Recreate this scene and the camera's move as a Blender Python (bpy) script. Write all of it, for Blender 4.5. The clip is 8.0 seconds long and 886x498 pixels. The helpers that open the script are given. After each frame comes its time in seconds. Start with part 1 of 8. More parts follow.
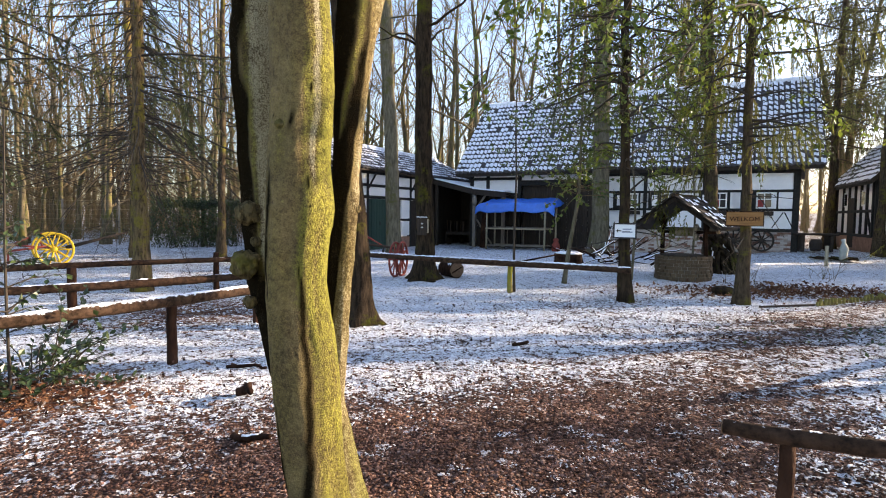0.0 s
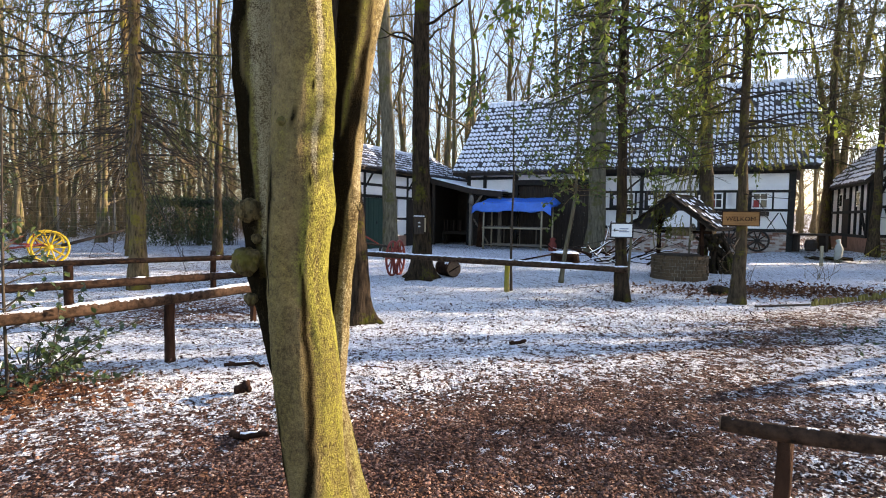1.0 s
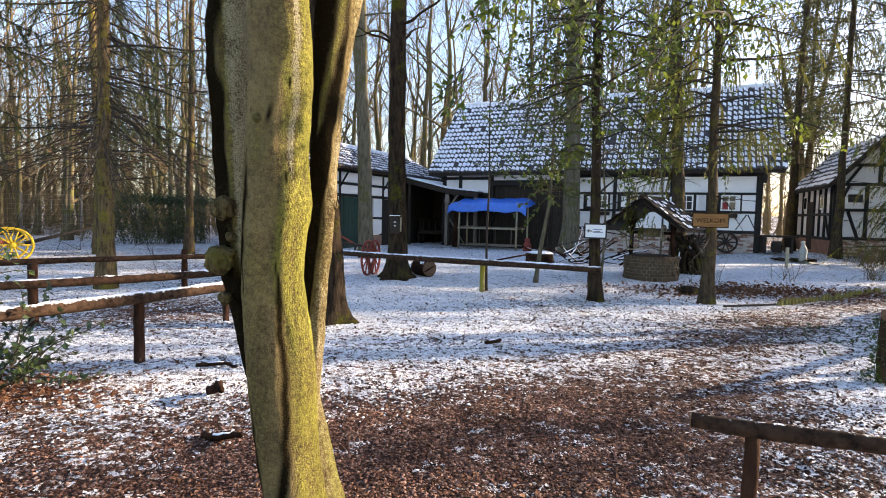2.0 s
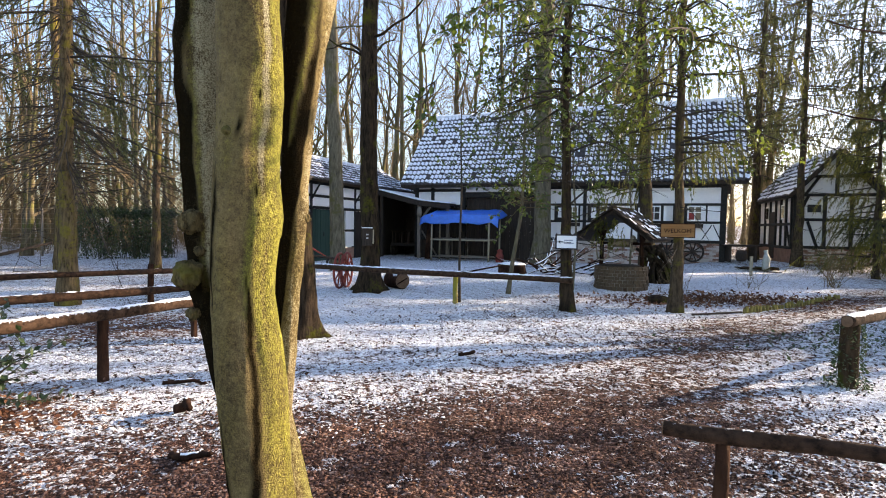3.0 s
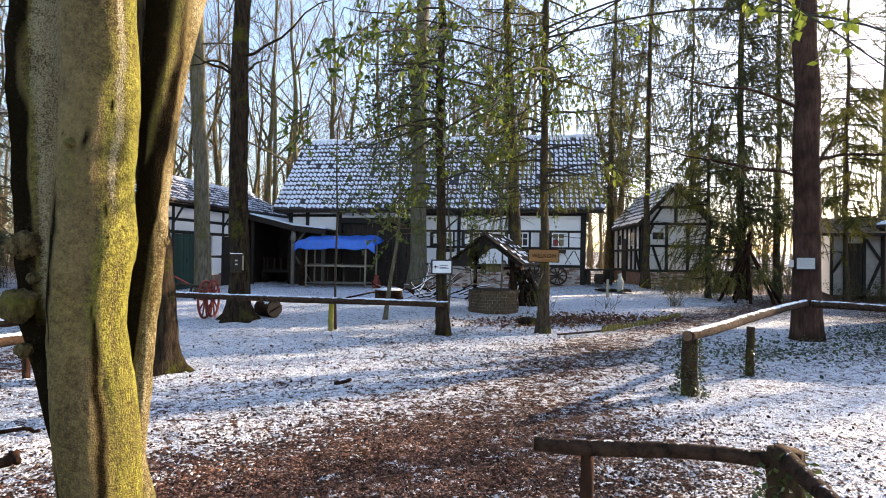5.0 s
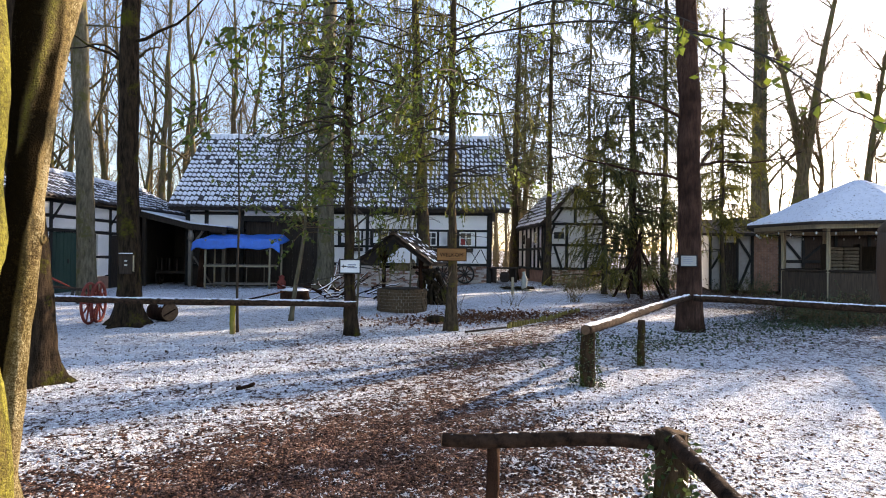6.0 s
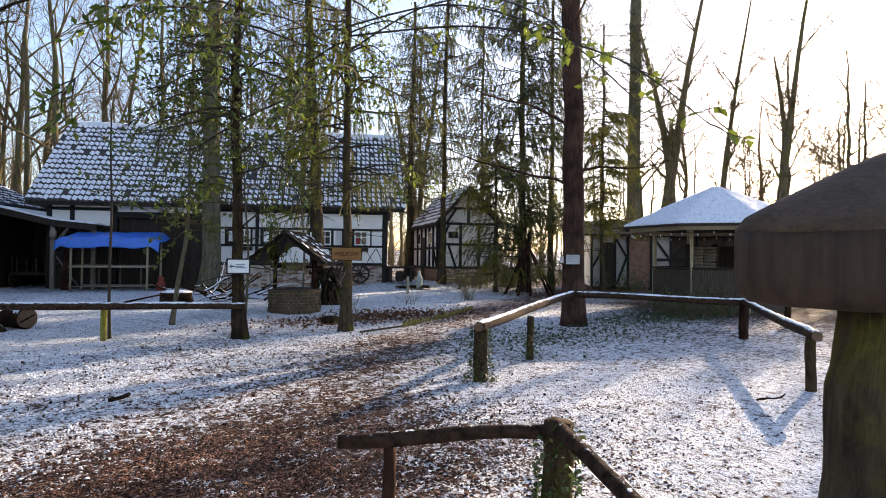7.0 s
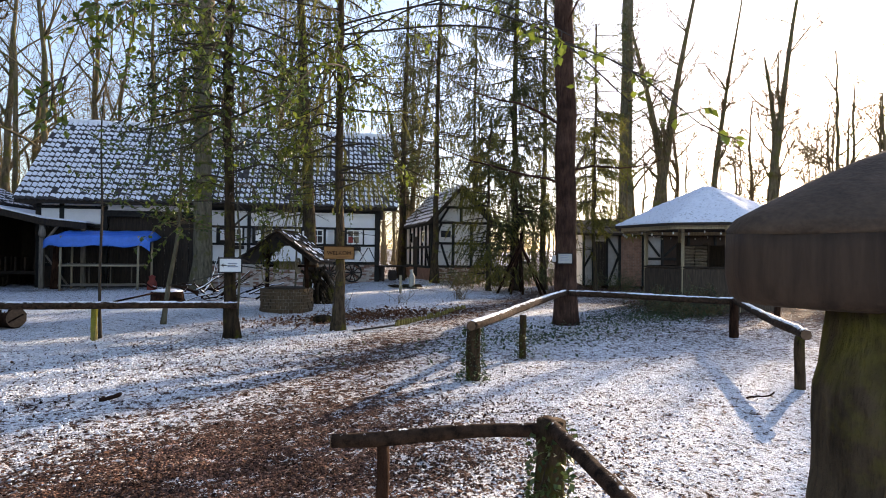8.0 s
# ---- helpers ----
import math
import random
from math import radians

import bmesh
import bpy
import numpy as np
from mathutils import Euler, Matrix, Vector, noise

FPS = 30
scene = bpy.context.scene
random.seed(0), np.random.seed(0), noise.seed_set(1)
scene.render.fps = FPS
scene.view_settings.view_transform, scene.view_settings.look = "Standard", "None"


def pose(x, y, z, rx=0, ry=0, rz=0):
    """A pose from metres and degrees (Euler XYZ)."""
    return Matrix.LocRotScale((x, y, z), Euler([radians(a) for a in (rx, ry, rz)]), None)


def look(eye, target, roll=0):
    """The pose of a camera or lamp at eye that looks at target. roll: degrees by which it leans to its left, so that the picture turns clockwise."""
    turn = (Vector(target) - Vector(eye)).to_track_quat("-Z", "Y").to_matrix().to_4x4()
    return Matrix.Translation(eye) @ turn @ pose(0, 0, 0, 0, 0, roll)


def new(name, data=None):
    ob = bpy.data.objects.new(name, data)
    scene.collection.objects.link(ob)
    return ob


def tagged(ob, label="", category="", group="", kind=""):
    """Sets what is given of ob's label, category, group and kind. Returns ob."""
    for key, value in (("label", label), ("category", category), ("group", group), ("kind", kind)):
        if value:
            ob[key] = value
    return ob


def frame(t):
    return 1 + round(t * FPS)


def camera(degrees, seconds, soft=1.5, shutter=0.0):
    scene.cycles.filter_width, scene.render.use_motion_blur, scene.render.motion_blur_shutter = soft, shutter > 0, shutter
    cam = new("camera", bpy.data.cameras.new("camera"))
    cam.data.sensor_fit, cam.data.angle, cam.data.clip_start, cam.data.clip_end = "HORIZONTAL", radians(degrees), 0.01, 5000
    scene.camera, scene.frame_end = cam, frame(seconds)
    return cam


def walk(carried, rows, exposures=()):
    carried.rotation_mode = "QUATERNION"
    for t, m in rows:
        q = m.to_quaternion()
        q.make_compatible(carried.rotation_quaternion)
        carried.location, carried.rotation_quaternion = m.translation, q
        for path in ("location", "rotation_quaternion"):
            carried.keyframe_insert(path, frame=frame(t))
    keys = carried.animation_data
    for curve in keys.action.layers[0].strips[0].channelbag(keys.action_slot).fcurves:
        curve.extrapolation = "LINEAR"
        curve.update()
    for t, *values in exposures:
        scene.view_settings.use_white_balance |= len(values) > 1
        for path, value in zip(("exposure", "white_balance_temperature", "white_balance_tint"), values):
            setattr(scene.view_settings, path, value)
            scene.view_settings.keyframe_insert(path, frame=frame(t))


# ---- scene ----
# camera and walk
FIRST = pose(0, 0, 1.5, -3.4, 0, 0) @ pose(0, 0, 0, 0, -0.7, 0)
PATH = (  # seconds, place from the first camera, yaw, pitch, roll
    (0.0, 0.003, 0.000, -0.003, 0.02, 0.04, 0.03),
    (0.5, -0.014, -0.007, -0.005, -0.08, -0.02, -1.11),
    (1.0, -0.017, -0.010, -0.011, -0.36, -0.02, -0.13),
    (1.5, -0.024, -0.016, -0.012, -1.37, -0.05, -0.52),
    (2.8, -0.024, -0.011, -0.016, -5.15, 0.39, 0.23),
    (3.0, -0.026, -0.011, -0.011, -5.59, 1.17, 0.12),
    (3.5, -0.024, -0.009, -0.014, -6.60, 3.77, 0.20),
    (4.0, -0.023, -0.006, -0.016, -7.88, 3.82, 0.25),
    (4.5, -0.023, -0.001, -0.016, -12.13, 3.73, 0.54),
    (4.7, -0.022, 0.000, -0.017, -14.85, 3.70, 0.69),
    (6.0, -0.019, 0.001, -0.023, -27.11, 3.40, 1.57),
    (6.4, -0.023, 0.002, -0.023, -33.94, 3.14, 1.89),
    (6.5, -0.020, 0.004, -0.028, -35.19, 3.13, 1.97),
    (7.0, -0.022, 0.007, -0.025, -37.64, 2.99, 2.12),
    (7.5, -0.025, 0.003, -0.025, -38.07, 2.93, 2.13),
    (8.0, -0.032, 0.002, -0.022, -38.40, 2.85, 2.12),
)
EXPOSURES = [(0.0, 1.88, 7900, 20), (4.5, 1.84, 7900, 20), (6.0, 1.64, 7900, 21), (6.5, 1.54, 7900, 21), (8.0, 1.48, 7900, 21)]

cam = camera(75.91, 8.0, 1.0)
walk(cam, [(t, FIRST @ pose(x, y, z, 90 + p, r, w)) for t, x, y, z, w, p, r in PATH], EXPOSURES)

# ---- world, sun ----
SUN_EL, SUN_DIR = 16.8, Vector((0.980, 0.200, 0))
world = bpy.data.worlds.new("sky")
scene.world = world
world.use_nodes = True
wn = world.node_tree.nodes
sky = wn.new("ShaderNodeTexSky")
sky.sky_type = "NISHITA"
sky.sun_disc = False
sky.sun_elevation = radians(SUN_EL)
sky.sun_rotation = math.atan2(SUN_DIR.x, SUN_DIR.y)
sky.air_density, sky.dust_density, sky.ozone_density = 1.0, 0.9, 3.0
wn["Background"].inputs["Strength"].default_value = 0.15
world.node_tree.links.new(sky.outputs[0], wn["Background"].inputs["Color"])
sun = new("sun", bpy.data.lights.new("sun", "SUN"))
sun.data.energy, sun.data.angle, sun.data.color = 4.8, radians(0.5), (1.0, 0.91, 0.74)
to_sun = Vector((SUN_DIR.x, SUN_DIR.y, math.tan(radians(SUN_EL))))
sun.matrix_world = look(to_sun * 40, (0, 0, 0))


# ---- materials ----
class Nodes:
    """A small builder for node materials."""

    def __init__(self, name, rough=0.8, metal=0.0, spec=0.3):
        self.mat = bpy.data.materials.new(name)
        self.mat.use_nodes = True
        self.t = self.mat.node_tree
        self.b = self.t.nodes["Principled BSDF"]
        self.b.inputs["Roughness"].default_value = rough
        self.b.inputs["Metallic"].default_value = metal
        self.b.inputs["Specular IOR Level"].default_value = spec

    def n(self, kind, **inputs):
        node = self.t.nodes.new(kind)
        for key, v in inputs.items():
            self.set(node, key, v)
        return node

    def set(self, node, key, v):
        sock = node.inputs[int(key[1:])] if key[0] == "_" else node.inputs[key.replace("_", " ")]
        if hasattr(v, "links"):
            self.t.links.new(v, sock)
        else:
            sock.default_value = v

    def coords(self, kind="Object"):
        return self.n("ShaderNodeTexCoord").outputs[kind]

    def where(self):
        return self.n("ShaderNodeNewGeometry").outputs["Position"]

    def stretch(self, vec, scale):
        return self.n("ShaderNodeMapping", Vector=vec, Scale=scale).outputs[0]

    def noise(self, vec, scale, detail=4.0, rough=0.55):
        return self.n("ShaderNodeTexNoise", Vector=vec, Scale=scale, Detail=detail, Roughness=rough).outputs["Fac"]

    def cells(self, vec, scale, out="Color"):
        return self.n("ShaderNodeTexVoronoi", Vector=vec, Scale=scale).outputs[out]

    def ramp(self, fac, lo, hi):
        node = self.n("ShaderNodeMapRange", Value=fac)
        node.inputs["From Min"].default_value, node.inputs["From Max"].default_value = lo, hi
        return node.outputs[0]

    def colours(self, fac, *stops):
        node = self.n("ShaderNodeValToRGB", Fac=fac)
        el = node.color_ramp.elements
        while len(el) < len(stops):
            el.new(0.5)
        for e, (at, c) in zip(el, stops):
            e.position, e.color = at, (*c, 1)
        return node.outputs[0]

    def mix(self, fac, a, b, blend="MIX"):
        node = self.n("ShaderNodeMix")
        node.data_type, node.blend_type = "RGBA", blend
        for key, v in ((0, fac), (6, a), (7, b)):
            if hasattr(v, "links"):
                self.t.links.new(v, node.inputs[key])
            else:
                node.inputs[key].default_value = v if key == 0 else (*v, 1)
        return node.outputs[2]

    def math(self, op, a, b=0.0):
        node = self.n("ShaderNodeMath", _0=a, _1=b)
        node.operation = op
        return node.outputs[0]

    def bump(self, h, strength=0.5, distance=0.02):
        node = self.n("ShaderNodeBump", Height=h, Strength=strength, Distance=distance)
        self.t.links.new(node.outputs[0], self.b.inputs["Normal"])

    def colour(self, v):
        self.set(self.b, "Base_Color", v if hasattr(v, "links") else (*v, 1))
        return self

    def axis(self, vec, k):
        return self.n("ShaderNodeSeparateXYZ", Vector=vec).outputs[k]


def bark(name, dark, light, moss=None, moss_amount=0.45, grain=9.0, strength=0.8, moss_dir=None):
    m = Nodes(name, 0.95, 0, 0.06)
    v = m.coords()
    fiss = m.noise(m.stretch(v, (grain, grain, grain * 0.22)), 1.6, 6, 0.65)
    big = m.noise(v, 1.7, 3)
    col = m.colours(fiss, (0.32, dark), (0.62, light))
    col = m.mix(m.ramp(big, 0.35, 0.7), col, tuple(c * 0.6 for c in dark), "MIX") if moss is None else col
    if moss:
        grow = m.math("ADD", m.noise(v, 2.6, 5, 0.6), m.math("MULTIPLY", m.noise(v, 22, 3), 0.25))
        if moss_dir:
            nor = m.n("ShaderNodeNewGeometry").outputs["Normal"]
            dot = m.n("ShaderNodeVectorMath", _0=nor, _1=moss_dir)
            dot.operation = "DOT_PRODUCT"
            grow = m.math("ADD", grow, m.math("MULTIPLY", dot.outputs["Value"], 0.14))
        lo = 0.625 + (0.5 - moss_amount) * 0.45
        mask = m.ramp(grow, lo - 0.05, lo + 0.07)
        mosscol = m.mix(m.noise(v, 60, 2), moss, tuple(c * 0.5 for c in moss))
        col = m.mix(mask, col, mosscol)
    m.colour(col)
    m.bump(m.math("ADD", fiss, m.math("MULTIPLY", m.noise(v, 45, 3), 0.3)), strength, 0.025)
    return m.mat


def beech_bark():
    """Smooth grey-brown bark; wet streaks, yellow moss and painted shade and sunlit tones are given on the mesh."""
    m = Nodes("smooth_mossy_bark", 0.75, 0, 0.15)
    v = m.coords()
    wet_shade, moss, sunlit_pale = [m.n("ShaderNodeAttribute") for _ in range(3)]
    wet_shade.attribute_name, moss.attribute_name, sunlit_pale.attribute_name = "wet_shade", "moss", "sunlit_pale"
    blot = m.noise(v, 5, 5, 0.6)
    fine = m.noise(v, 55, 5, 0.7)
    grit = m.noise(v, 170, 3, 0.6)
    both = m.math("ADD", m.math("MULTIPLY", fine, 0.55), m.math("MULTIPLY", grit, 0.45))
    rag = m.math("ADD", m.math("MULTIPLY", m.math("SUBTRACT", both, 0.5), 2.0), m.math("MULTIPLY", m.math("SUBTRACT", blot, 0.5), 1.1))
    col = m.colours(m.math("ADD", m.math("MULTIPLY", blot, 0.45), m.math("MULTIPLY", both, 0.55)), (0.40, (0.075, 0.050, 0.021)), (0.60, (0.305, 0.228, 0.100)))
    algae = m.ramp(m.noise(m.stretch(v, (5, 5, 1.6)), 1.3, 5, 0.6), 0.42, 0.72)
    col = m.mix(m.math("MULTIPLY", algae, 0.75), col, m.mix(m.ramp(both, 0.38, 0.62), (0.060, 0.044, 0.011), (0.25, 0.20, 0.055)))
    # sunlit sides and a shiny strip, painted as pale bark
    pale = m.ramp(m.math("ADD", sunlit_pale.outputs["Fac"], rag), 0.45, 0.75)
    col = m.mix(m.math("MULTIPLY", pale, 0.8), col, m.mix(m.ramp(grit, 0.4, 0.6), (0.25, 0.215, 0.125), (0.50, 0.455, 0.30)))
    # moss; its bright yellow also carries sunlight painted on that side
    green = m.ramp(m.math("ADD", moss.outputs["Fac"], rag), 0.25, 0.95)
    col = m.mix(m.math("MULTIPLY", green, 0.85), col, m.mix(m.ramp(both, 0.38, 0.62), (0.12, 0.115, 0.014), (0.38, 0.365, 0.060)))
    # wet streaks, together with shade painted into the bark colour
    dark = m.ramp(m.math("ADD", wet_shade.outputs["Fac"], m.math("MULTIPLY", rag, 0.7)), 0.25, 0.90)
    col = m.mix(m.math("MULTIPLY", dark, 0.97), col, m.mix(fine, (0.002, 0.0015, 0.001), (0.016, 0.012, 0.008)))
    m.colour(col)
    m.set(m.b, "Specular_IOR_Level", m.math("MULTIPLY", m.math("SUBTRACT", 1.0, dark), 0.15))
    h = m.math("ADD", m.math("MULTIPLY", blot, 0.5), m.math("ADD", m.math("MULTIPLY", fine, 0.5), m.math("MULTIPLY", grit, 0.5)))
    m.bump(m.math("ADD", h, m.math("MULTIPLY", green, 0.4)), 1.0, 0.036)
    return m.mat


def plain(name, c, rough=0.7, spread=0.35, scale=6.0, metal=0.0, bump=0.15, spec=0.3):
    m = Nodes(name, rough, metal, spec)
    v = m.coords()
    f = m.math("ADD", m.math("MULTIPLY", m.noise(v, scale, 5, 0.6), 0.65), m.math("MULTIPLY", m.noise(v, scale * 9, 3), 0.35))
    m.colour(m.colours(f, (0.3, tuple(x * (1 - spread) for x in c)), (0.7, tuple(min(1, x * (1 + spread)) for x in c))))
    m.bump(f, bump, 0.01)
    return m.mat


def wood(name, dark, light, along=(14, 14, 1.2), rough=0.8, patina=None):
    m = Nodes(name, rough, 0, 0.25)
    v = m.coords()
    g = m.noise(m.stretch(v, along), 2.0, 6, 0.6)
    col = m.colours(g, (0.3, dark), (0.7, light))
    rnd = m.n("ShaderNodeObjectInfo").outputs["Random"]
    col = m.mix(m.math("MULTIPLY", rnd, 0.35), col, tuple(c * 0.5 for c in dark))
    if patina:
        col = m.mix(m.ramp(m.noise(v, 3, 5), 0.48, 0.66), col, patina)
    m.colour(col)
    m.bump(g, 0.35, 0.01)
    return m.mat


def limed_brick():
    """Old bricks, some red, most under worn limewash."""
    m = Nodes("limewashed_brick", 0.9, 0, 0.2)
    v = m.coords()
    rnd = m.n("ShaderNodeNewGeometry").outputs["Random Per Island"]
    red = m.mix(rnd, (0.20, 0.085, 0.055), (0.40, 0.20, 0.14))
    worn = m.math("ADD", m.math("MULTIPLY", rnd, 0.55), m.math("MULTIPLY", m.noise(v, 2.2, 5, 0.6), 0.9))
    col = m.mix(m.ramp(worn, 0.58, 0.80), red, (0.60, 0.53, 0.48))
    m.colour(m.mix(m.math("MULTIPLY", m.noise(v, 30, 4), 0.5), col, (0.20, 0.15, 0.12)))
    m.bump(m.noise(v, 40, 4), 0.4, 0.01)
    return m.mat


def leafy(name, a, b, rough=0.5, spec=0.4, trans=0.25):
    m = Nodes(name, rough, 0, spec)
    rnd = m.n("ShaderNodeNewGeometry").outputs["Random Per Island"]
    v = m.coords()
    col = m.mix(rnd, a, b)
    col = m.mix(m.ramp(m.noise(v, 1.4, 2), 0.35, 0.7), col, tuple(x * 0.65 for x in a))
    m.colour(col)
    tr = m.n("ShaderNodeBsdfTranslucent", Color=col)
    mixer = m.n("ShaderNodeMixShader", Fac=trans, _1=m.b.outputs[0], _2=tr.outputs[0])
    m.t.links.new(mixer.outputs[0], m.t.nodes["Material Output"].inputs["Surface"])
    return m.mat


def snow_material(name="snow", bare=2.0):
    m = Nodes(name, 0.55, 0, 0.3)
    v = m.where()
    f = m.math("ADD", m.noise(v, 9, 4), m.math("MULTIPLY", m.noise(v, 90, 3), 0.4))
    col = m.colours(f, (0.35, (0.74, 0.79, 0.86)), (0.9, (0.88, 0.91, 0.96)))
    if bare < 1:
        col = m.mix(m.math("MULTIPLY", m.ramp(m.noise(v, 16, 5, 0.7), bare, bare + 0.08), 0.8), m.mix(0.25, col, (0.35, 0.38, 0.42)), (0.06, 0.05, 0.045))
    m.colour(col)
    m.bump(f, 0.5, 0.015)
    return m.mat


def ground_material():
    """Clods of thin snow over bark mulch and leaf litter; cover and leaves are given on the mesh."""
    m = Nodes("snow_and_leaf_litter", 0.9, 0, 0.1)
    v = m.where()
    cover = m.n("ShaderNodeAttribute")
    cover.attribute_name = "cover"
    leaf = m.n("ShaderNodeAttribute")
    leaf.attribute_name = "leaves"
    warp = m.n("ShaderNodeVectorMath", _0=v, _1=m.n("ShaderNodeVectorMath", _0=m.n("ShaderNodeTexNoise", Vector=v, Scale=22.0, Detail=2.0).outputs["Color"], _1=(0.045, 0.045, 0.045)).outputs[0])
    warp.inputs[1].links[0].from_node.operation = "MULTIPLY"
    w = warp.outputs[0]
    # litter: chips, crumbs and damp soil
    chip = m.n("ShaderNodeTexVoronoi", Vector=w, Scale=46.0)
    chipv = m.axis(chip.outputs["Color"], 0)
    edge = chip.outputs["Distance"]
    chips = m.colours(chipv, (0.0, (0.012, 0.006, 0.005)), (0.35, (0.064, 0.030, 0.022)), (0.75, (0.19, 0.098, 0.072)), (1.0, (0.48, 0.35, 0.29)))
    soil = m.colours(m.noise(v, 1.1, 5), (0.3, (0.035, 0.016, 0.010)), (0.7, (0.10, 0.048, 0.030)))
    litter = m.mix(0.85, soil, chips)
    litter = m.mix(m.math("MULTIPLY", m.ramp(edge, 0.42, 0.75), 0.85), litter, (0.008, 0.005, 0.004))
    red = m.colours(m.axis(m.cells(w, 15), 1), (0.0, (0.07, 0.022, 0.012)), (0.6, (0.24, 0.085, 0.040)), (1.0, (0.40, 0.22, 0.12)))
    litter = m.mix(m.math("MULTIPLY", leaf.outputs["Fac"], 0.7), litter, red)
    # snow lies in clods
    big = m.n("ShaderNodeTexVoronoi", Vector=w, Scale=15.0)
    small = m.n("ShaderNodeTexVoronoi", Vector=w, Scale=34.0)
    f = m.math("ADD", m.math("MULTIPLY", m.noise(v, 6.5, 6, 0.7), 0.50), m.math("MULTIPLY", m.axis(small.outputs["Color"], 1), 0.17))
    f = m.math("ADD", f, m.math("MULTIPLY", m.axis(big.outputs["Color"], 2), 0.13))
    f = m.math("ADD", f, m.math("MULTIPLY", m.noise(v, 0.8, 3), 0.20))
    th = m.math("SUBTRACT", 0.71, m.math("MULTIPLY", cover.outputs["Fac"], 0.42))
    rim = m.math("MULTIPLY", m.noise(v, 95, 3), 0.07)
    d = m.math("SUBTRACT", m.math("ADD", f, rim), m.math("ADD", th, 0.035))
    mask = m.ramp(d, -0.006, 0.008)
    thick = m.ramp(d, 0.0, 0.13)
    snow = m.mix(thick, (0.47, 0.48, 0.51), (0.79, 0.83, 0.89))
    # dark specks: litter, and the shade of small hollows put into the colour
    pit_shade = m.ramp(m.math("ADD", m.math("MULTIPLY", m.noise(v, 30, 5, 0.8), 0.7), m.math("MULTIPLY", m.noise(v, 11, 3), 0.3)), 0.425, 0.465)
    snow = m.mix(m.math("MULTIPLY", m.math("SUBTRACT", 1.0, pit_shade), 0.92), snow, (0.050, 0.034, 0.028))
    m.colour(m.mix(mask, litter, snow))
    h = m.math("ADD", m.math("MULTIPLY", mask, 0.5), m.math("MULTIPLY", m.math("SUBTRACT", 1.0, edge), 0.7))
    h = m.math("ADD", h, m.math("MULTIPLY", thick, 0.5))
    h = m.math("ADD", h, m.math("MULTIPLY", m.noise(v, 75, 3), 0.4))
    m.bump(h, 1.0, 0.036)
    return m.mat


def dusted(name, base_dark, base_light, amount):
    """Rough bark with a dusting of snow on what faces up."""
    m = Nodes(name, 0.95, 0, 0.08)
    v = m.coords()
    up = m.axis(m.n("ShaderNodeNewGeometry").outputs["Normal"], 2)
    fiss = m.noise(m.stretch(v, (14, 14, 14)), 1.4, 6, 0.65)
    col = m.colours(fiss, (0.34, base_dark), (0.66, base_light))
    grain = m.math("ADD", m.math("MULTIPLY", m.noise(v, 26, 4, 0.7), 0.55), m.math("MULTIPLY", m.noise(v, 7, 3), 0.35))
    d = m.math("ADD", grain, m.math("MULTIPLY", up, 0.45))
    mask = m.ramp(d, 1.0 - amount, 1.05 - amount)
    m.colour(m.mix(mask, col, (0.80, 0.82, 0.86)))
    m.bump(m.math("ADD", fiss, m.math("MULTIPLY", mask, 0.5)), 0.8, 0.015)
    return m.mat


SNOW = snow_material()
OLD_SNOW = plain("dirty_old_snow", (0.55, 0.53, 0.53), 0.7, 0.35, 40, 0, 0.3)
ROOF_SNOW = snow_material("thin_roof_snow", 0.57)
GROUND = ground_material()
BARK_OAK = bark("dark_fissured_bark", (0.005, 0.004, 0.003), (0.045, 0.031, 0.020), (0.080, 0.080, 0.012), 0.27, 11, 1.0)
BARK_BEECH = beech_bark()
BARK_SPRUCE = bark("scaly_spruce_bark", (0.018, 0.013, 0.009), (0.085, 0.062, 0.040), (0.13, 0.115, 0.028), 0.32, 16, 0.9)
# lighter copy of the spruce bark above, sunlight put into its colour
BARK_SUNNY = bark("sunlit_mossy_spruce_bark", (0.026, 0.018, 0.010), (0.155, 0.110, 0.060), (0.20, 0.165, 0.035), 0.38, 16, 0.9)
BARK_GREEN = bark("green_algae_bark", (0.055, 0.048, 0.034), (0.165, 0.145, 0.100), (0.125, 0.118, 0.048), 0.33, 9, 0.8)
BARK_RED = bark("reddish_conifer_bark", (0.032, 0.018, 0.014), (0.105, 0.058, 0.042), None, 0, 12, 0.9)
BARK_BARE = bark("grey_brown_bark", (0.060, 0.046, 0.028), (0.18, 0.145, 0.092), (0.15, 0.145, 0.05), 0.40, 6, 0.5)
TWIG = plain("twig_bark", (0.140, 0.098, 0.048), 0.85)
DARK_TWIG = plain("dark_twig_bark", (0.036, 0.027, 0.019), 0.85)
LOG_BARK = bark("weathered_log_bark", (0.012, 0.006, 0.004), (0.070, 0.034, 0.021), None, 0, 10, 0.8)
LOG_DUSTED = dusted("snow_dusted_log_bark", (0.010, 0.006, 0.004), (0.060, 0.034, 0.022), 0.07)
LOG_SNOWY = dusted("snowy_log_bark", (0.013, 0.008, 0.005), (0.075, 0.045, 0.030), 0.19)
LOG_MOSS = bark("mossy_log_bark", (0.014, 0.009, 0.006), (0.065, 0.042, 0.025), (0.070, 0.072, 0.014), 0.34, 12, 0.9)
BURL = bark("rough_burl_bark", (0.008, 0.006, 0.004), (0.15, 0.115, 0.055), (0.17, 0.15, 0.035), 0.30, 30, 1.0)
YELLOW_MOSS = bark("yellow_algae_post", (0.10, 0.080, 0.03), (0.30, 0.25, 0.09), (0.30, 0.27, 0.05), 0.5, 12, 0.5)
